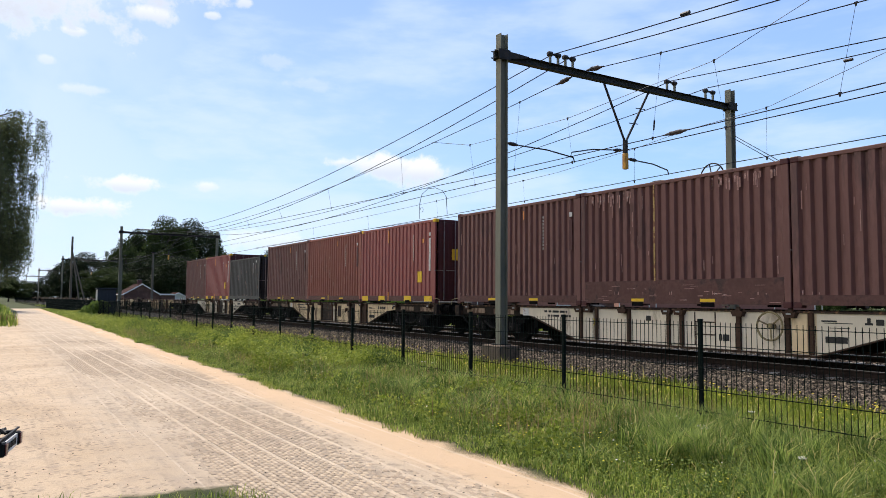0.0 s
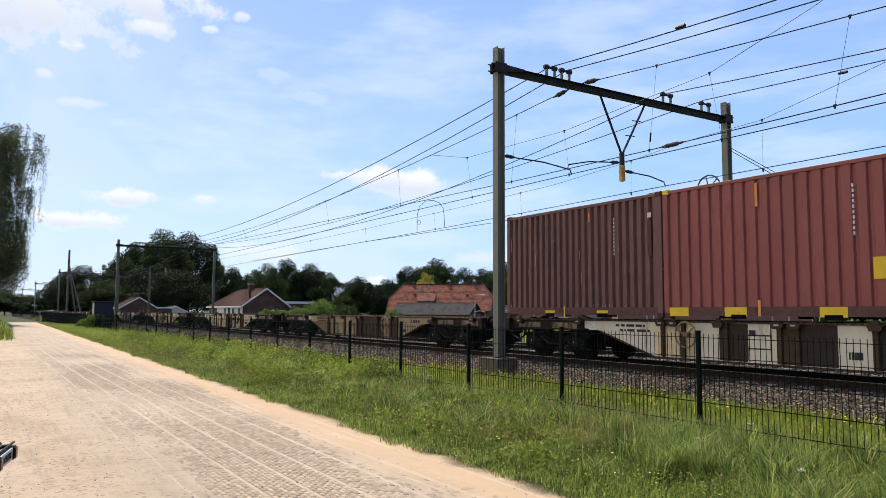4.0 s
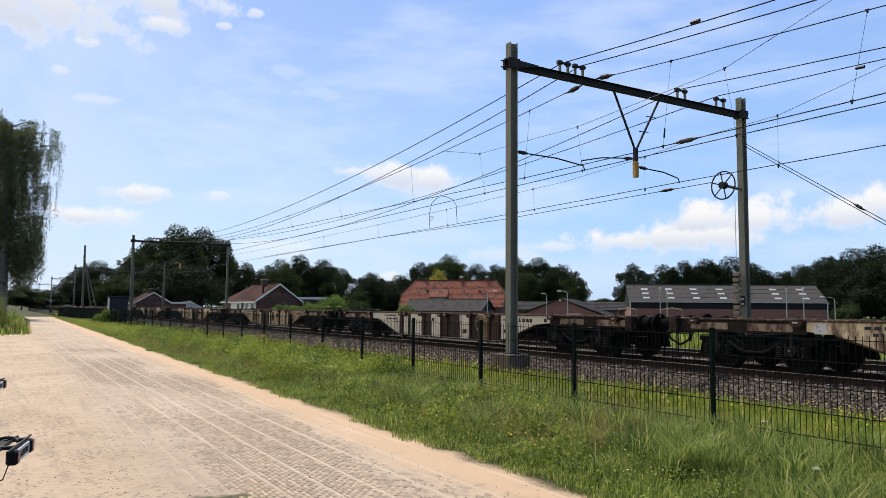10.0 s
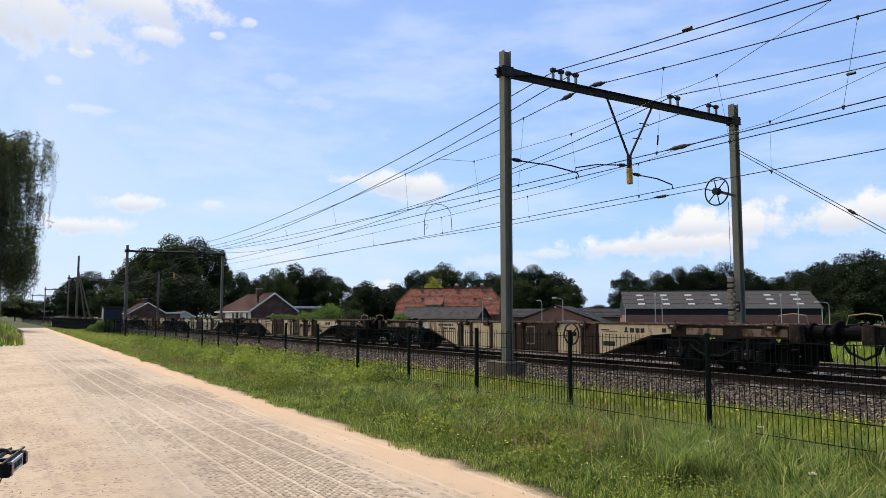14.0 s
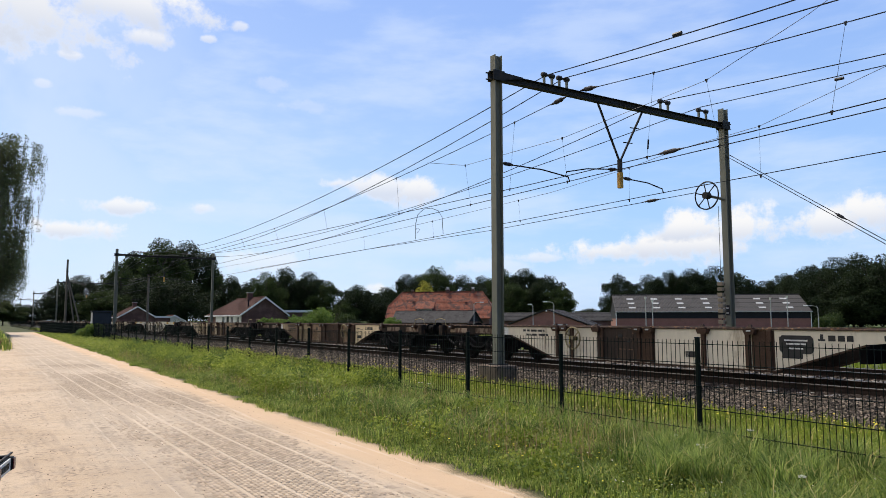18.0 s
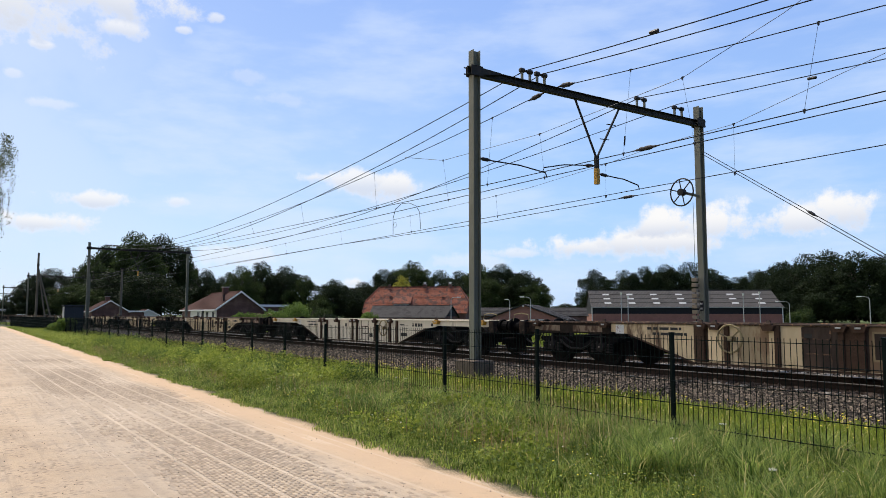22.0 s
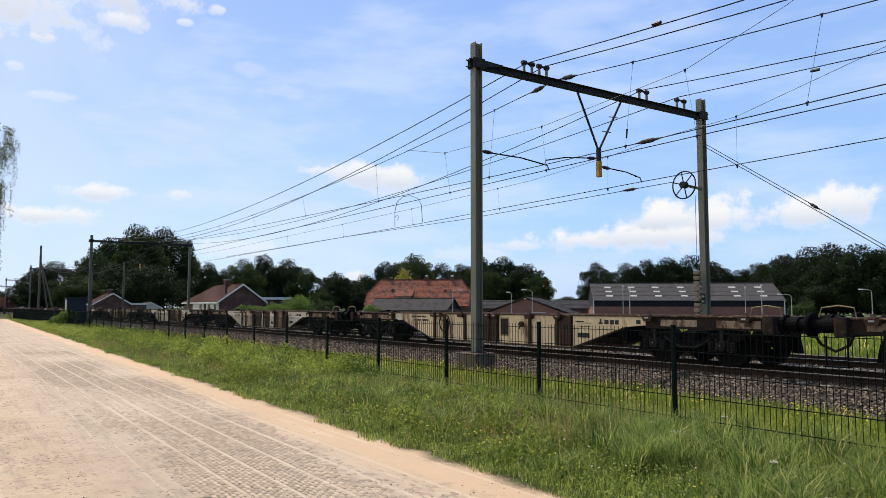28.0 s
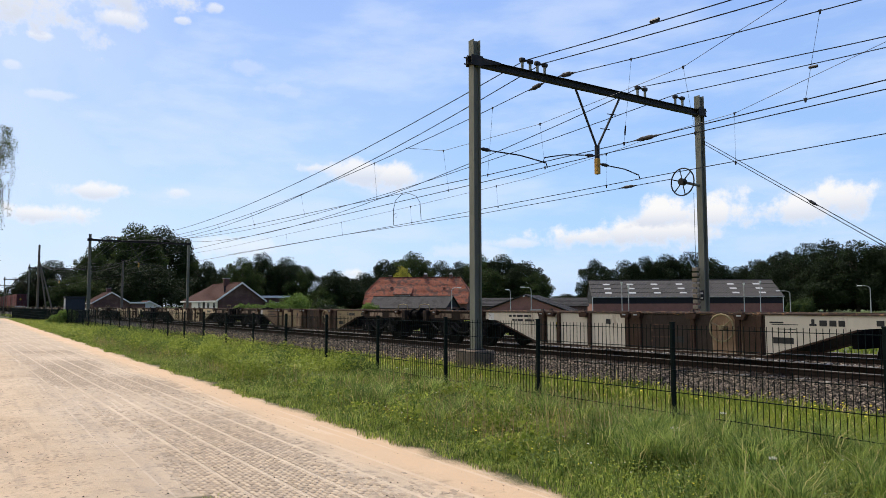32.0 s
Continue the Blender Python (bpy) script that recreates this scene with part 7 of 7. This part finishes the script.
yl = thing("yellow_tree", "yellow-green tree top behind the farmhouse", "tree", at=pose(95.4, 159.7, 0))
part("crown", raw_mesh("crown", *leaf_cloud(crown_lobes(10.9, 3.1, 91, 0.3), 9000, 0.24, 92), "leaf_yellow"), None, yl)
part("trunk", trunk_geo(9.5, 0.25, 93), "trunk", yl)


def shrub(x, y, h, w, seed, leaf="leaf_bush", name="shrub", label="light green leafy shrub", n=2600, size=0.2):
    s = thing(name, label, "shrub", "shrubs along the railway", at=pose(x, y, 0))
    r = random.Random(seed)
    lobes = [(r.uniform(-0.6, 0.6) * w, r.uniform(-0.6, 0.6) * w, h * r.uniform(0.3, 0.72), w * r.uniform(0.3, 0.5), w * r.uniform(0.3, 0.5), h * r.uniform(0.22, 0.34)) for i in range(8)]
    part("foliage", raw_mesh("foliage", *leaf_cloud(lobes, n, size, seed, inner=0.3), leaf), None, s)
    for i in range(5):
        a = r.uniform(0, 6.283)
        part("stem", G().tube([(0, 0, -0.05), (0.3 * w * math.cos(a), 0.3 * w * math.sin(a), h * 0.4), (0.55 * w * math.cos(a), 0.55 * w * math.sin(a), h * 0.75)], [0.05, 0.035, 0.012], 5), "trunk", s)
    return s


for i, (x, y, h, w, leaf) in enumerate([(44.7, 102.7, 3.66, 3.2, 'leaf_bush'), (41.6, 101.8, 3.09, 2.62, 'leaf_bush'), (39.0, 100.7, 2.48, 2.06, 'leaf_bush'), (34.3, 97.1, 2.02, 2.46, 'leaf_bush'), (32.2, 96.8, 1.77, 1.46, 'leaf_bush'), (49.1, 107.3, 2.62, 2.25, 'leaf_oak'), (49.1, 104.0, 1.74, 2.19, 'leaf_dark'), (55.9, 103.9, 1.97, 1.69, 'leaf_bush'), (7.5, 61.6, 1.45, 0.8, 'leaf_bush'), (7.2, 65.6, 0.9, 0.7, 'leaf_bush'), (129.9, 75.0, 2.93, 2.2, 'leaf_oak'), (120.6, 71.1, 2.1, 1.5, 'leaf_oak')]):
    shrub(x, y, h, w, 200 + i, leaf)
# undergrowth beneath the eastern wood, the shade there put into its dark leaves
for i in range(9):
    shrub(164.0 + 3.5 * math.sin(i * 2.3), 63.0 + 5.2 * i, 5.0 + 0.8 * math.sin(i * 1.7), 6.4, 240 + i, "leaf_dark", "undergrowth", "undergrowth beneath tall trees, crown shade in its leaf colour", 9000, 0.34)


def birch():
    """Weeping birch at the roadside, with strings of small leaves."""
    t = thing("birch_tree", "tall birch with hanging leafy twigs beside the sand track", "tree", at=pose(0.5, 95.0, 0) @ Matrix.Scale(1.9, 4))
    r = random.Random(5)
    g = trunk_geo(13.2, 0.24, 6, 0)
    part("trunk", g, "birch_bark", t, "grey and black birch bark")
    lv, tw = [], G()
    rr = np.random.default_rng(11)
    for i in range(64):
        z = r.uniform(3.3, 11.9)
        a = r.uniform(0, 6.283)
        l = (2.1 + 0.8 * min(1.0, (z - 3.3) / 5.5) - 0.8 * max(0.0, z - 10.4)) * r.uniform(0.55, 1.05)
        top = (l * math.cos(a), l * math.sin(a), z + l * 0.28)
        mid_p = (l * 0.5 * math.cos(a), l * 0.5 * math.sin(a), z + l * 0.26)
        tw.tube([(0, 0, z), mid_p, top], [0.05, 0.022, 0.006], 5)
        for j in range(14):
            q = r.uniform(0.22, 0.98)
            bx, by, bz = top[0] * q + r.uniform(-0.35, 0.35), top[1] * q + r.uniform(-0.35, 0.35), z + l * 0.28 * q
            drop = r.uniform(0.7, 2.5)
            tw.tube([(bx, by, bz), (bx + r.uniform(-0.15, 0.15), by, bz - drop)], 0.006, 3, False)
            n = int(drop * r.uniform(45, 100))
            c = np.stack([bx + rr.normal(0, 0.1, n), by + rr.normal(0, 0.1, n), bz + 0.3 - rr.random(n) * (drop + 0.3)], 1)
            lv.append(c)
    c = np.concatenate(lv)
    n = len(c)
    u = rr.normal(size=(n, 3)) * np.array([0.6, 0.6, 1.0])
    u /= np.linalg.norm(u, axis=1)[:, None]
    w = np.cross(u, rr.normal(size=(n, 3)))
    w /= np.linalg.norm(w, axis=1)[:, None]
    s = rr.uniform(0.03, 0.06, n)[:, None]
    verts = np.stack([c - u * s, c + w * s * 0.6, c + u * s, c - w * s * 0.6], 1).reshape(-1, 3)
    part("hanging_leaves", raw_mesh("hanging_leaves", verts, np.arange(4 * n).reshape(n, 4), "leaf_birch"), None, t)
    tagged(part("twig_spray", tw, "trunk", t), kind="stuff")


birch()


# ---- grass and flowers ----
def blades(name, p, h, lean, width, material, label, seed, category="grass"):
    """Curved blades: p (n, 2) feet, heights h (n)."""
    r = np.random.default_rng(seed)
    n = len(p)
    a = r.uniform(0, 6.283, n)
    dirn = np.stack([np.cos(a), np.sin(a)], 1)
    side = np.stack([-dirn[:, 1], dirn[:, 0]], 1) * (width * r.uniform(0.6, 1.4, n))[:, None]
    out = lean * h * r.uniform(0.2, 1.3, n)
    g0 = ground_z(p[:, 0])
    z0 = g0 - 0.02
    foot_a, foot_b = np.c_[p - side, z0], np.c_[p + side, z0]
    mid_p = p + dirn * (out * 0.35)[:, None]
    ma, mb = np.c_[mid_p - side * 0.8, g0 + h * 0.62], np.c_[mid_p + side * 0.8, g0 + h * 0.62]
    tip = np.c_[p + dirn * out[:, None], g0 + h * r.uniform(0.8, 1.0, n)]
    verts = np.stack([foot_a, foot_b, mb, ma, tip], 1).reshape(-1, 3)
    i = 5 * np.arange(n)[:, None]
    faces = np.concatenate([i + np.array([[0, 1, 2]]), i + np.array([[0, 2, 3]]), i + np.array([[3, 2, 4]])], 1).reshape(-1, 3)
    return tagged(new(name, raw_mesh(name, verts, faces, material)), label, category, kind="stuff")


def verge_points(n, x0, x1, y0, y1, seed, power=1.6):
    r = np.random.default_rng(seed)
    y = y0 + (y1 - y0) * r.random(n) ** power
    lo = np.maximum(x0, 4.2 + 0.021 * y + 0.09 * np.sin(y * 1.3) + 0.06 * np.sin(y * 3.7 + 1) + 0.05 * np.sin(y * 8.3) + np.abs(r.normal(0, 0.07, n)))
    x = lo + (x1 - lo) * r.random(n)
    return np.stack([x, y], 1)


def patchy(p, f, a):
    return 1 + a * np.sin(p[:, 0] * f + 1.3 * np.sin(p[:, 1] * f * 0.7)) * np.sin(p[:, 1] * f * 0.9 + p[:, 0] * 0.8)


r0 = np.random.default_rng(3)
p = verge_points(165000, 4.05, 8.2, 2.5, 30, 31)
h = r0.gamma(4.0, 0.025, len(p)) * np.clip((p[:, 0] - 4.15 - 0.021 * p[:, 1]) * 0.6, 0.2, 1.1) * patchy(p, 1.4, 0.45) * patchy(p, 4.7, 0.3) + 0.03
blades("verge_grass", p, h, 0.8, 0.0042, "blade", "uneven green roadside grass with dry stalks", 32)
# longer tufts in clumps and thin dry stalks
cl = verge_points(900, 4.6, 8.0, 3, 30, 71, 1.3)
which = r0.integers(0, len(cl), 105000)
p = cl[which] + r0.normal(0, 1.0, (105000, 2)) * r0.uniform(0.03, 0.11, len(cl))[which][:, None]
h = np.clip(r0.normal(1.0, 0.22, len(p)) * np.clip(r0.gamma(3.0, 0.075, len(cl)), 0.07, 0.45)[which] * np.clip((p[:, 0] - 4.1 - 0.021 * p[:, 1]) * 0.9, 0.35, 1.0), 0.04, 0.5)
blades("grass_tufts", p, h, 0.95, 0.0046, "tuft", "arching grass tufts in clumps along the verge", 72)
p = verge_points(4000, 4.6, 8.3, 3, 30, 73, 1.3)
blades("dry_stalks", p, r0.uniform(0.18, 0.45, len(p)), 0.35, 0.002, "reed", "thin dry grass stalks standing above the verge", 74)
p = verge_points(9000, 5.0, 8.2, 6, 34, 75, 1.2)
p = p[patchy(p, 0.9, 1.0) > 0.85]
blades("seed_stalks", p, r0.uniform(0.2, 0.5, len(p)), 0.3, 0.0026, "straw_blade", "pale tan seed stalks above the roadside grass", 76)
p = verge_points(46000, 4.2, 8.5, 28, 110, 33, 1.8)
h = r0.gamma(5.0, 0.03, len(p)) * np.clip((p[:, 0] - 4.15 - 0.021 * p[:, 1]) * 0.6, 0.2, 1.1) * patchy(p, 0.8, 0.45) + 0.04
blades("verge_grass", p, h, 0.6, 0.018, "blade", "uneven green roadside grass further along the track", 34)
p = verge_points(70000, 8.0, 12.05, 2.5, 45, 35)
h = r0.gamma(6.0, 0.022, len(p)) * patchy(p, 1.1, 0.4) + 0.04
blades("railside_grass", p, h, 0.5, 0.009, "blade_lush", "bright lush grass between fence and ballast", 36)
p = np.stack([r0.uniform(8.0, 12.0, 16000), r0.uniform(44, 150, 16000)], 1)
blades("railside_grass", p, r0.gamma(6.0, 0.03, len(p)) + 0.05, 0.5, 0.03, "blade", "grass between fence and ballast further along", 37)
# tufts by the camera and along the near margin of the sand
q = np.stack([r0.uniform(-1.5, 2.0, 5000), r0.uniform(3.5, 6.6, 5000)], 1)
q = q[q[:, 1] < 6.6 - 0.2 * q[:, 0] + 0.25 * np.sin(q[:, 0] * 5)]
q = q[(np.sin(q[:, 0] * 3.1) + np.sin(q[:, 1] * 4.3 + q[:, 0])) > -0.6]
blades("margin_grass", q, r0.gamma(5.0, 0.009, len(q)) + 0.02, 0.9, 0.004, "blade", "short grass at the near margin of the sand", 38)
# reedy tussock at the bend of the track
q = np.stack([r0.normal(-1.1, 1.0, 26000), r0.normal(51.5, 1.3, 26000)], 1)
q = q[q[:, 0] < 0.72 + r0.normal(0, 0.12, len(q))]
blades("tall_grass_clump", q, np.clip(r0.normal(1.9, 0.35, len(q)) * np.clip(1.12 - 0.62 * np.maximum(q[:, 0] + 0.6, 0), 0.22, 1.12), 0.2, 2.5), 0.45, 0.009, "reed", "tall yellow-green grass clump beside the sand track", 39)
q = np.stack([r0.normal(1.0, 0.28, 700), r0.normal(50.4, 0.35, 700)], 1)
blades("dry_tuft", q, r0.uniform(0.25, 0.65, len(q)), 0.9, 0.007, "straw_blade", "dry tan grass tuft at the foot of the tall clump", 40)
q = np.stack([r0.uniform(-14, 2.4, 16000), r0.uniform(44.5, 125, 16000)], 1)
q = q[q[:, 0] < 1.7 + 0.012 * (q[:, 1] - 46)]
blades("far_verge_grass", q, r0.gamma(6.0, 0.08, len(q)), 0.5, 0.03, "blade", "rough grass on the far side of the sand track", 41)
q = np.stack([r0.uniform(22.3, 60, 50000), 4 + 116 * r0.random(50000) ** 1.4], 1)
blades("field_grass", q, r0.gamma(6.0, 0.045, len(q)), 0.5, 0.03, "blade_lush", "green meadow grass beyond the railway", 42)


def herb_leaves(name, n, x0, x1, y0, y1, hmax, size, material, label, seed):
    """Broad-leaved herbs among the grass."""
    r = np.random.default_rng(seed)
    k = n // 14
    cx, cy = verge_points(k, x0, x1, y0, y1, seed, 1.5).T
    pick = r.integers(0, k, n)
    c = np.stack([cx[pick] + r.normal(0, 0.12, n), cy[pick] + r.normal(0, 0.12, n), r.uniform(0.05, hmax, n)], 1)
    u = r.normal(size=(n, 3)) * np.array([1, 1, 0.45])
    u /= np.linalg.norm(u, axis=1)[:, None]
    w = np.cross(u, np.array([0, 0, 1.0]) + 0.5 * r.normal(size=(n, 3)))
    w /= np.linalg.norm(w, axis=1)[:, None]
    s = size * r.uniform(0.5, 1.4, n)[:, None]
    verts = np.stack([c, c + u * s * 0.5 + w * s * 0.32, c + u * s, c + u * s * 0.5 - w * s * 0.32], 1).reshape(-1, 3)
    return tagged(new(name, raw_mesh(name, verts, np.arange(4 * n).reshape(n, 4), material)), label, "herbs", kind="stuff")


herb_leaves("verge_herbs", 42000, 4.4, 8.0, 3, 34, 0.2, 0.024, "herb_a", "fresh broad-leaved herbs among the roadside grass", 51)
herb_leaves("verge_herbs", 36000, 4.6, 8.0, 3, 34, 0.22, 0.028, "herb_b", "dull green herbs among the roadside grass", 53)
herb_leaves("verge_herbs", 26000, 5.4, 8.0, 14, 75, 0.42, 0.075, "herb_a", "taller leafy herbs along the fence", 52)


# leafy mounds of nettle-like herbs by the fence
mr = np.random.default_rng(81)
mounds = []
for i in range(150):
    my = 6 + 35 * mr.random() ** 1.2
    mx = mr.uniform(4.9 + 0.02 * my, 7.3)
    mh = mr.uniform(0.12, 0.2) if my < 13 else mr.uniform(0.2, 0.4)
    mounds.append((mx, my, mh * 0.8, mr.uniform(0.18, 0.42), mr.uniform(0.25, 0.6), mh))
tagged(new("herb_mounds", raw_mesh("herb_mounds", *leaf_cloud(mounds[:90], 46000, 0.045, 82, 0.0, 0.2, 1.2), "herb_a")), "fresh green leafy herb mounds beside the fence", "herbs", kind="stuff")


tagged(new("herb_mounds", raw_mesh("herb_mounds", *leaf_cloud(mounds[90:], 30000, 0.04, 83, 0.0, 0.2, 1.2), "herb_b")), "dull green leafy herb mounds in the verge", "herbs", kind="stuff")


def flower_heads(name, n, x0, x1, y0, y1, z0, z1, size, material, label, seed, power=1.4):
    r = np.random.default_rng(seed)
    p = verge_points(n, x0, x1, y0, y1, seed, power)
    z = r.uniform(z0, z1, n)
    a = r.uniform(0, 6.283, n)
    s = size * r.uniform(0.6, 1.3, n)
    ring = np.stack([np.stack([p[:, 0] + s * np.cos(a + k * 1.2566), p[:, 1] + s * np.sin(a + k * 1.2566), z + 0.3 * s * (k % 2)], 1) for k in range(5)], 1)
    top = np.c_[p, z + 0.5 * s][:, None]
    verts = np.concatenate([ring, top], 1).reshape(-1, 3)
    i = 6 * np.arange(n)[:, None]
    faces = np.concatenate([i + np.array([[k, (k + 1) % 5, 5]]) for k in range(5)], 1).reshape(-1, 3)
    tagged(new(name, raw_mesh(name, verts, faces, material)), label, "flowers", kind="stuff")


flower_heads("yellow_flowers", 900, 4.8, 7.6, 3, 26, 0.12, 0.32, 0.0105, "petal_yellow", "small yellow flowers scattered in the grass", 61)
flower_heads("yellow_flowers", 1500, 8.2, 11.8, 3, 40, 0.05, 0.22, 0.018, "petal_yellow", "yellow flowers between fence and ballast", 62)
flower_heads("white_flowers", 700, 4.8, 8.0, 3, 50, 0.15, 0.4, 0.009, "petal_white", "small white flowers in the grass", 63)


def umbel(x, y, h, size, white=True):
    """A stalk with a flat head of small flowers."""
    u = thing("umbel_flower", "white umbel flower on a tall stalk" if white else "yellow-green umbel on a tall stalk", "flower", "umbel flowers", at=pose(x, y, 0))
    r = random.Random(int(x * 100 + y * 10))
    st, hd = G().tube([(0, 0, -0.02), (0.02, 0.01, h * 0.6), (0, 0, h * 0.86)], 0.006, 5), G()
    for i in range(16):
        a, q = r.uniform(0, 6.283), size * math.sqrt(r.random())
        px, py = q * math.cos(a), q * math.sin(a)
        st.tube([(0, 0, h * 0.86), (px, py, h)], 0.003, 3, False)
        hd.tube([(px, py, h - 0.003), (px, py, h + 0.007)], [0.009, 0.006], 6)
    part("stalk", st, "stem", u)
    part("flower_head", hd, "petal_white" if white else "petal_yellow", u)


for x, y, h, s, wh in [(6.6, 5.25, 0.25, 0.045, True), (6.9, 5.83, 0.25, 0.045, True), (6.1, 3.85, 0.25, 0.045, True), (7.3, 10.12, 0.25, 0.07, False), (7.2, 10.14, 0.25, 0.07, False), (7.3, 10.05, 0.25, 0.07, False), (8.1, 5.76, 0.25, 0.045, True), (7.0, 5.96, 0.25, 0.045, True), (6.7, 5.39, 0.25, 0.045, True), (8.2, 13.9, 0.25, 0.045, True), (8.2, 13.54, 0.25, 0.045, True)]:
    umbel(x, y, h, s, wh)


# ---- what moves ----
def motions():
    def rows(y0, z):
        return [(t, pose(TRACK_X, CENTRE_1 + y0 - s, RAIL_Z + z)) for t, s in TRAVEL]
    for n, w in wagons.items():
        walk(w, rows(PITCH * (n - 1), 0.0))
    for c, n, dy in containers:
        walk(c, rows(PITCH * (n - 1) + dy, 1.155))
    # the wheels turn with the run of the train: one row of turns for each axle place, shared by all wheelsets there
    ts, ss = [t for t, _ in TRAVEL], [s for _, s in TRAVEL]
    for place, axles in wheelsets.items():
        turns = []
        for i in range(641):
            t = 0.05 * i
            turns.append((t, pose(0, place, 0.46, math.degrees(np.interp(t, ts, ss) / 0.46) % 360)))
        walk(axles[0], turns)
        keys = axles[0].animation_data
        for a in axles[1:]:
            a.rotation_mode = "QUATERNION"
            a.animation_data_create()
            a.animation_data.action = keys.action
            a.animation_data.action_slot = keys.action_slot


motions()
